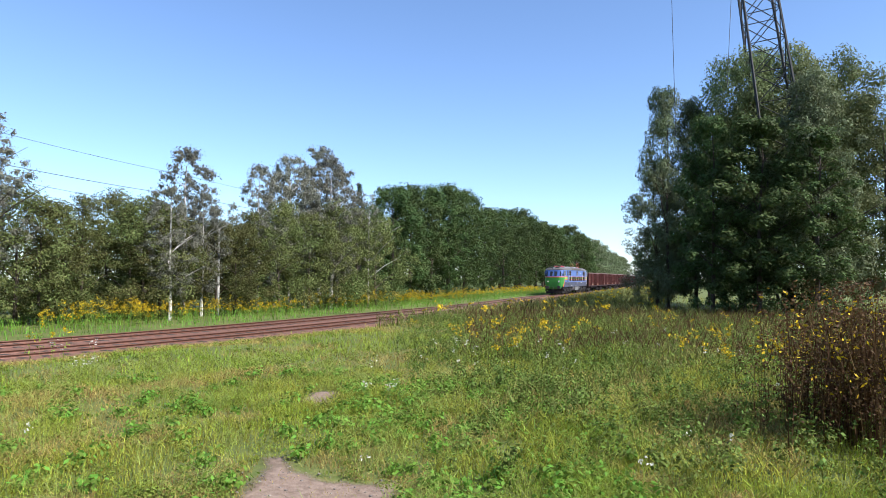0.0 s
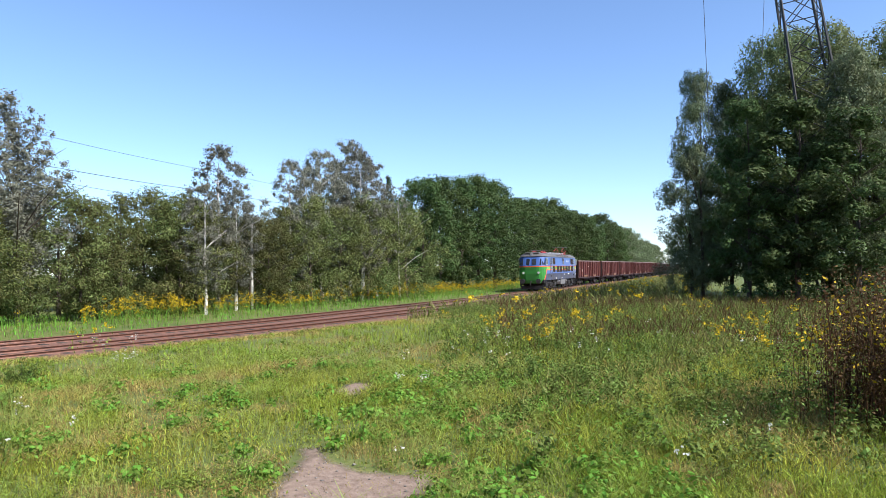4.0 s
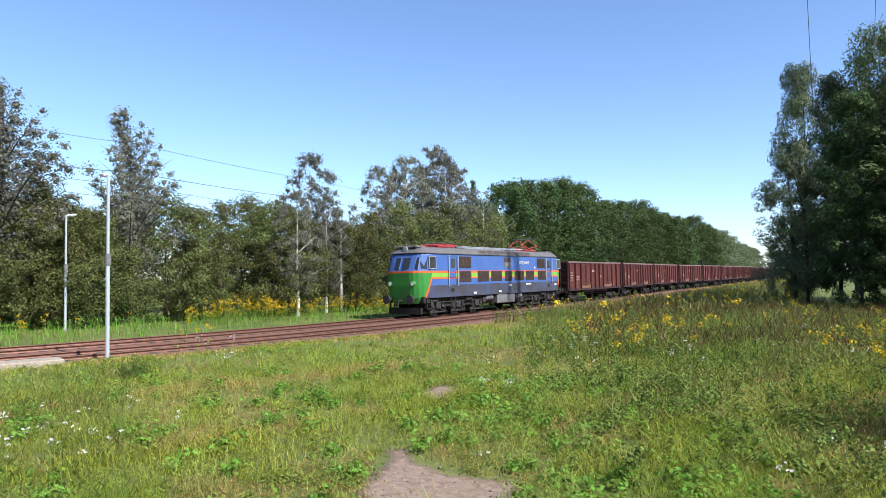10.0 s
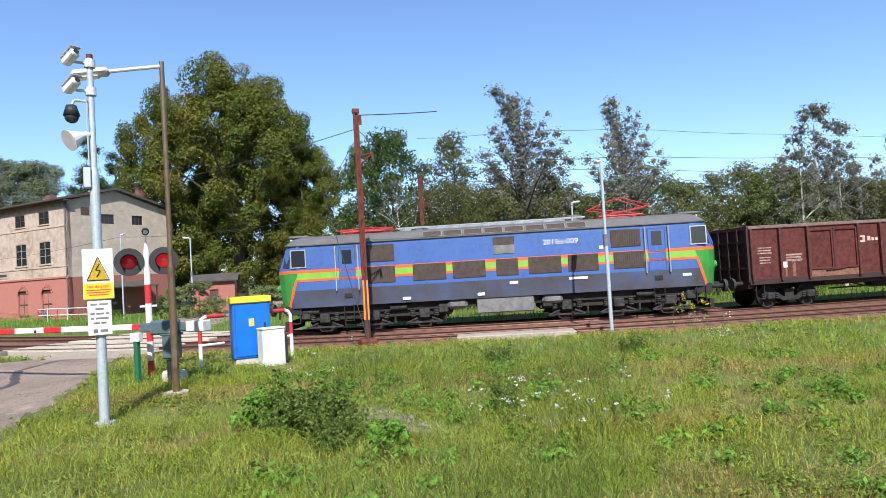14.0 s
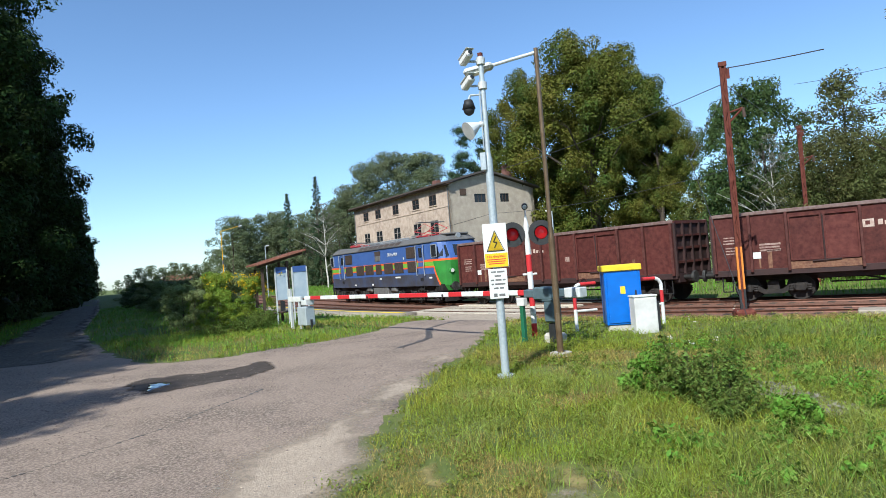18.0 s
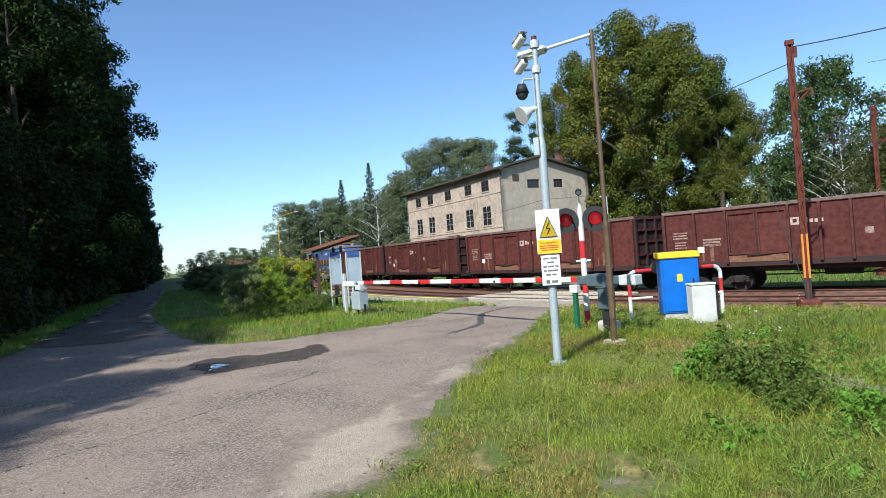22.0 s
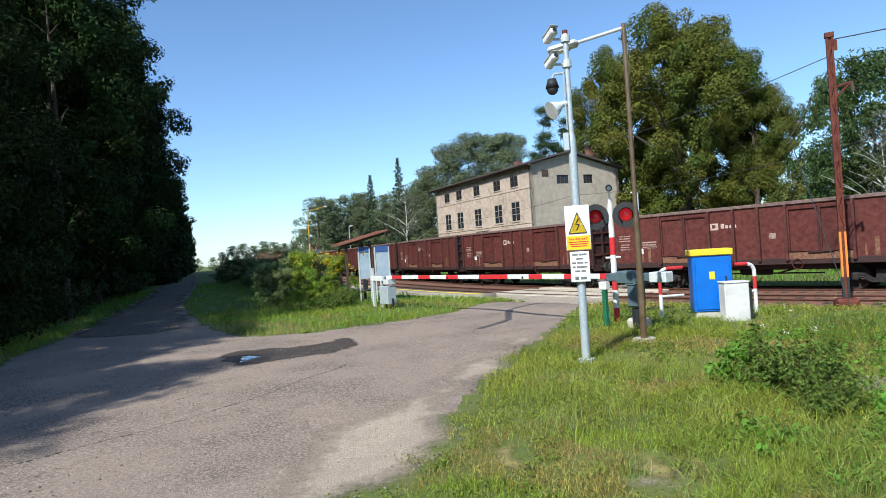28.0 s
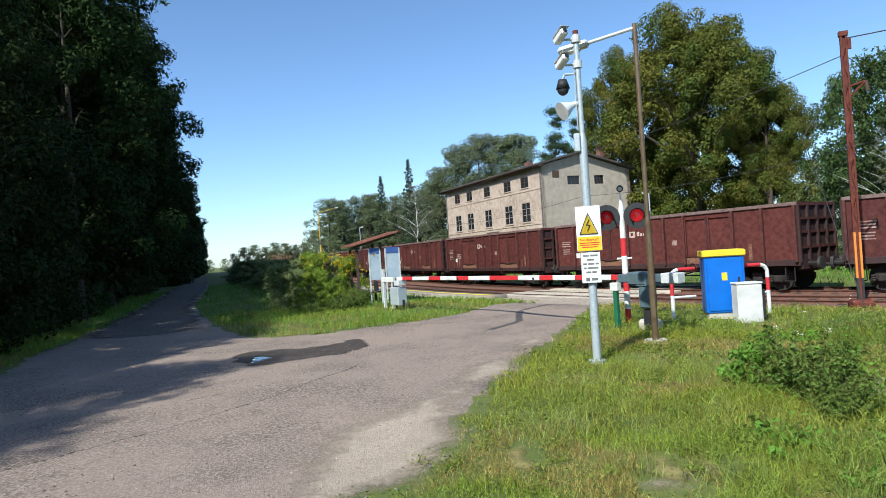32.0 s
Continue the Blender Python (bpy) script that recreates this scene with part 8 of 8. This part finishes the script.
    tagged(raw("field_goldenrod", v, f, M["goldenrod"]), "goldenrod scattered through the rough field", "flowers", kind="stuff")
    # rank growth beyond the line
    q = []
    for s in np.random.default_rng(5).uniform(372, 640, 26000):
        q.append(s)
    s = np.array(q)
    off = np.random.default_rng(6).uniform(3.0, 13, len(s))
    i = s.astype(int)
    xy = TRACK[i] + TSIDE[i] * off[:, None] + TDIR[i] * (s - i)[:, None]
    p = np.column_stack([xy, land(xy[:, 0], xy[:, 1])])
    hide = inside(p[:, 0], p[:, 1], FAR_ROAD)
    p, off = p[~hide], off[~hide]
    lu = lump(p, 0.6, 6)
    blades(p, (0.30 + 0.42 * lu) * np.clip(off / 6, 0.75, 1.2), 0.022, 0.4, M["grass_lush"], "verge_grass", "rank green growth beyond the railway line", 94)
    # turf on the wedge between road and forest track, and its bushes' feet
    r2 = np.random.default_rng(8)
    x, y = r2.uniform(-75, -16, 60000), r2.uniform(-27, 3, 60000)
    ok = ~inside(x, y, ROAD) & (beyond(x, y) < -8.8) & (y > -12.5 + (x + 19) * 0.42)
    x, y = x[ok], y[ok]
    p = np.column_stack([x, y, land(x, y) - 0.01])
    blades(p, 0.10 + 0.2 * lump(p, 0.8, 2), 0.012, 0.5, M["grass_lush"], "roadside_grass", "bright green grass between road and railway", 95)
    x, y = r2.uniform(-60, -8, 26000), r2.uniform(-32, -9, 26000)
    edge = np.interp(-x, [8, 13, 19, 28, 67], [13.1, 13.0, 14.8, 18.4, 33.8])
    ok = ~inside(x, y, ROAD) & (-y < edge + 0.5) & (-y > edge - 6)
    x, y = x[ok], y[ok]
    p = np.column_stack([x, y, land(x, y) - 0.01])
    blades(p, 0.12 + 0.2 * lump(p, 0.8, 2), 0.012, 0.5, M["grass_lush"], "forest_grass", "shaded grass along the forest's edge", 96)


def plumes(p, heights, seed, name, label, tone="goldenrod", leaf="leaf_weed", spread=0.09, petal=0.024):
    """Leafy stems that end in small yellow or white sprays."""
    r = np.random.default_rng(seed)
    n = len(p)
    blades(p, heights, 0.008, 0.12, M[leaf], name + "_stems", "green stems of " + label, seed, "flowers")
    c, rad = [], []
    for j in range(4):
        c.append(p + np.column_stack([r.normal(0, 0.03, n), r.normal(0, 0.03, n), heights * (0.25 + 0.16 * j)]))
    v, f = leaf_cloud(np.concatenate(c), np.full(4 * n, 0.09), n * (16 if petal < 0.03 else 30), (0.035 if petal < 0.03 else 0.055) if tone != "white_flower" else 0.014, seed=seed, flat=0.8)
    tagged(raw(name + "_leaves", v, f, M[leaf]), "narrow green leaves of " + label, "flowers", kind="stuff")
    c = np.concatenate([p + np.column_stack([r.normal(0, spread * 0.6, n), r.normal(0, spread * 0.6, n), heights * (0.93 + 0.06 * j)]) for j in range(3)])
    v, f = leaf_cloud(c, np.full(3 * n, spread), n * (26 if tone != "white_flower" else 12), petal if tone != "white_flower" else 0.014, seed=seed + 1, flat=0.7 if tone != "white_flower" else 0.25)
    tagged(raw(name, v, f, M[tone]), label, "flowers", kind="stuff")


def flowers():
    r = np.random.default_rng(12)
    # goldenrod in the wild meadow, in drifts
    p = []
    for az, d, n, s in ((-1.2, 15.5, 5, 0.4), (-4.5, 15, 4, 0.5), (-7.4, 14.8, 14, 0.5), (-11, 15.5, 7, 0.8), (-6, 24, 5, 2.2), (-12, 23, 5, 2.5), (-18, 16, 6, 1.2), (-26.5, 12.5, 12, 0.7), (-31, 12.5, 12, 0.9), (-16, 28, 8, 3.5), (-24, 22, 6, 2.5), (-9, 30, 12, 3), (32.5, 18.2, 2, 0.2), (30.6, 18.5, 2, 0.2)):
        x, y = bearing(az, d)
        p.append(np.column_stack([r.normal(x, s, n), r.normal(y, s, n)]))
    p = np.concatenate(p)
    p = p[beyond(p[:, 0], p[:, 1]) < -6.6]
    p = np.column_stack([p, land(p[:, 0], p[:, 1])])
    plumes(p, r.uniform(0.45, 1.0, len(p)), 21, "meadow_goldenrod", "yellow goldenrod flowering in the wild meadow")
    # goldenrod heads over the bush by the shelter
    n = 60
    c = np.column_stack([r.normal(-27.9, 0.6, n), r.normal(-5.0, 0.6, n), r.uniform(1.35, 2.35, n) - 0.1])
    v, f = leaf_cloud(c, np.full(n, 0.18), 800, 0.035, seed=33, flat=0.6)
    tagged(raw("shelter_goldenrod", v, f, M["goldenrod"]), "yellow goldenrod heads above the bush by the shelter", "flowers", kind="stuff")
    # the goldenrod hedge beyond the line
    s = r.uniform(424, 640, 6500)
    at = TRACK[s.astype(int)] + TSIDE[s.astype(int)] * 8.5
    a = azimuth(at)
    thick = np.where((a > 17) & (a < 32) | (a > -8) & (a < 11), 1.0, np.where((a > 10) & (a < 17), 0.6, 0.05))
    s = s[r.random(len(s)) < thick * np.clip(0.55 + 0.6 * np.sin(s * 0.9) * np.sin(s * 0.37) + 0.35 * np.sin(s * 2.3), 0.25, 1)]
    i = s.astype(int)
    off = r.uniform(5.6, 8.6, len(s))
    xy = TRACK[i] + TSIDE[i] * off[:, None]
    p = np.column_stack([xy, land(xy[:, 0], xy[:, 1])])
    plumes(p, r.uniform(0.45, 1.15, len(p)) * (0.75 + 0.65 * lump(p, 0.5, 13)), 31, "lineside_goldenrod", "yellow goldenrod hedge beyond the railway line", spread=0.14, petal=0.029)
    # white umbels
    p = []
    for az, d, n, s in ((29.2, 13.8, 14, 0.3), (44, 8.3, 16, 0.5), (39, 7.6, 9, 0.45), (5.7, 9.8, 8, 0.2), (-2, 13.5, 10, 0.4), (-9, 12.5, 8, 0.4), (-16, 15, 8, 1.6), (-24, 13, 5, 1.2), (-12, 6.0, 4, 0.6), (62, 11.5, 6, 0.6)):
        x, y = bearing(az, d)
        p.append(np.column_stack([r.normal(x, s, n), r.normal(y, s, n)]))
    p = np.concatenate(p)
    p = np.column_stack([p, land(p[:, 0], p[:, 1])])
    far = np.clip(np.hypot(p[:, 0], p[:, 1]) / 14, 0.3, 1)
    plumes(p, r.uniform(0.2, 0.5, len(p)) * (0.7 + far), 41, "white_umbels", "small white umbel flowers in the grass", "white_flower", spread=0.05)
    # the dark dried weed stand at the meadow's side
    x, y = bearing(-33.5, 9.2)
    n = 620
    p = np.column_stack([r.normal(x, 0.5, n), r.normal(y, 0.6, n)])
    p = np.column_stack([p, land(p[:, 0], p[:, 1])])
    h = r.uniform(0.8, 2.1, n)
    blades(p, h, 0.009, 0.16, M["dry_weed"], "dried_weed_stalks", "tall rust-brown dried weed stalks", 61, "weeds")
    c = np.concatenate([p + np.column_stack([r.normal(0, 0.05, n), r.normal(0, 0.05, n), h * u]) for u in (0.3, 0.5, 0.7, 0.9)])
    v, f = leaf_cloud(c, np.full(len(c), 0.10), 20000, 0.02, seed=62)
    tagged(raw("dried_weed_leaves", v, f, M["dry_weed"]), "withered brown leaves of the tall weed stand", "weeds", kind="stuff")
    n = 150
    q = p[:n] + np.array([-0.35, -0.2, 0])
    v, f = leaf_cloud(q + np.column_stack([np.zeros(n), np.zeros(n), h[:n] * 0.85]), np.full(n, 0.16), 500, 0.025, seed=63)
    tagged(raw("dried_weed_blooms", v, f, M["goldenrod"]), "last yellow blooms on the dried weed stand", "weeds", kind="stuff")


def sleepers():
    """Wooden sleepers under the rails; those near the stand one by one."""
    bm = boxes((-0.12, 0.12, -1.25, 1.25, -0.16, 0.0), bevel=0.012)
    first = part("sleeper", bm, M["sleeper"])
    me = first.data
    bpy.data.objects.remove(first)
    bed = bpy.data.objects["trackbed"]
    rr = random.Random(3)
    for off, s, n in ((NEAR, 434.0, 150), (0.0, 434.0, 140)):
        for k in range(n):
            x, y = on_track(s, off)
            i = int(s)
            share("sleeper", me, bed, pose(x, y, RAIL_Z - 0.105 + rr.uniform(-0.01, 0.008), 0, 0, math.degrees(math.atan2(TDIR[i][1], TDIR[i][0])) + rr.uniform(-1, 1)))
            s += 0.62


meadow()
flowers()
sleepers()

motions()
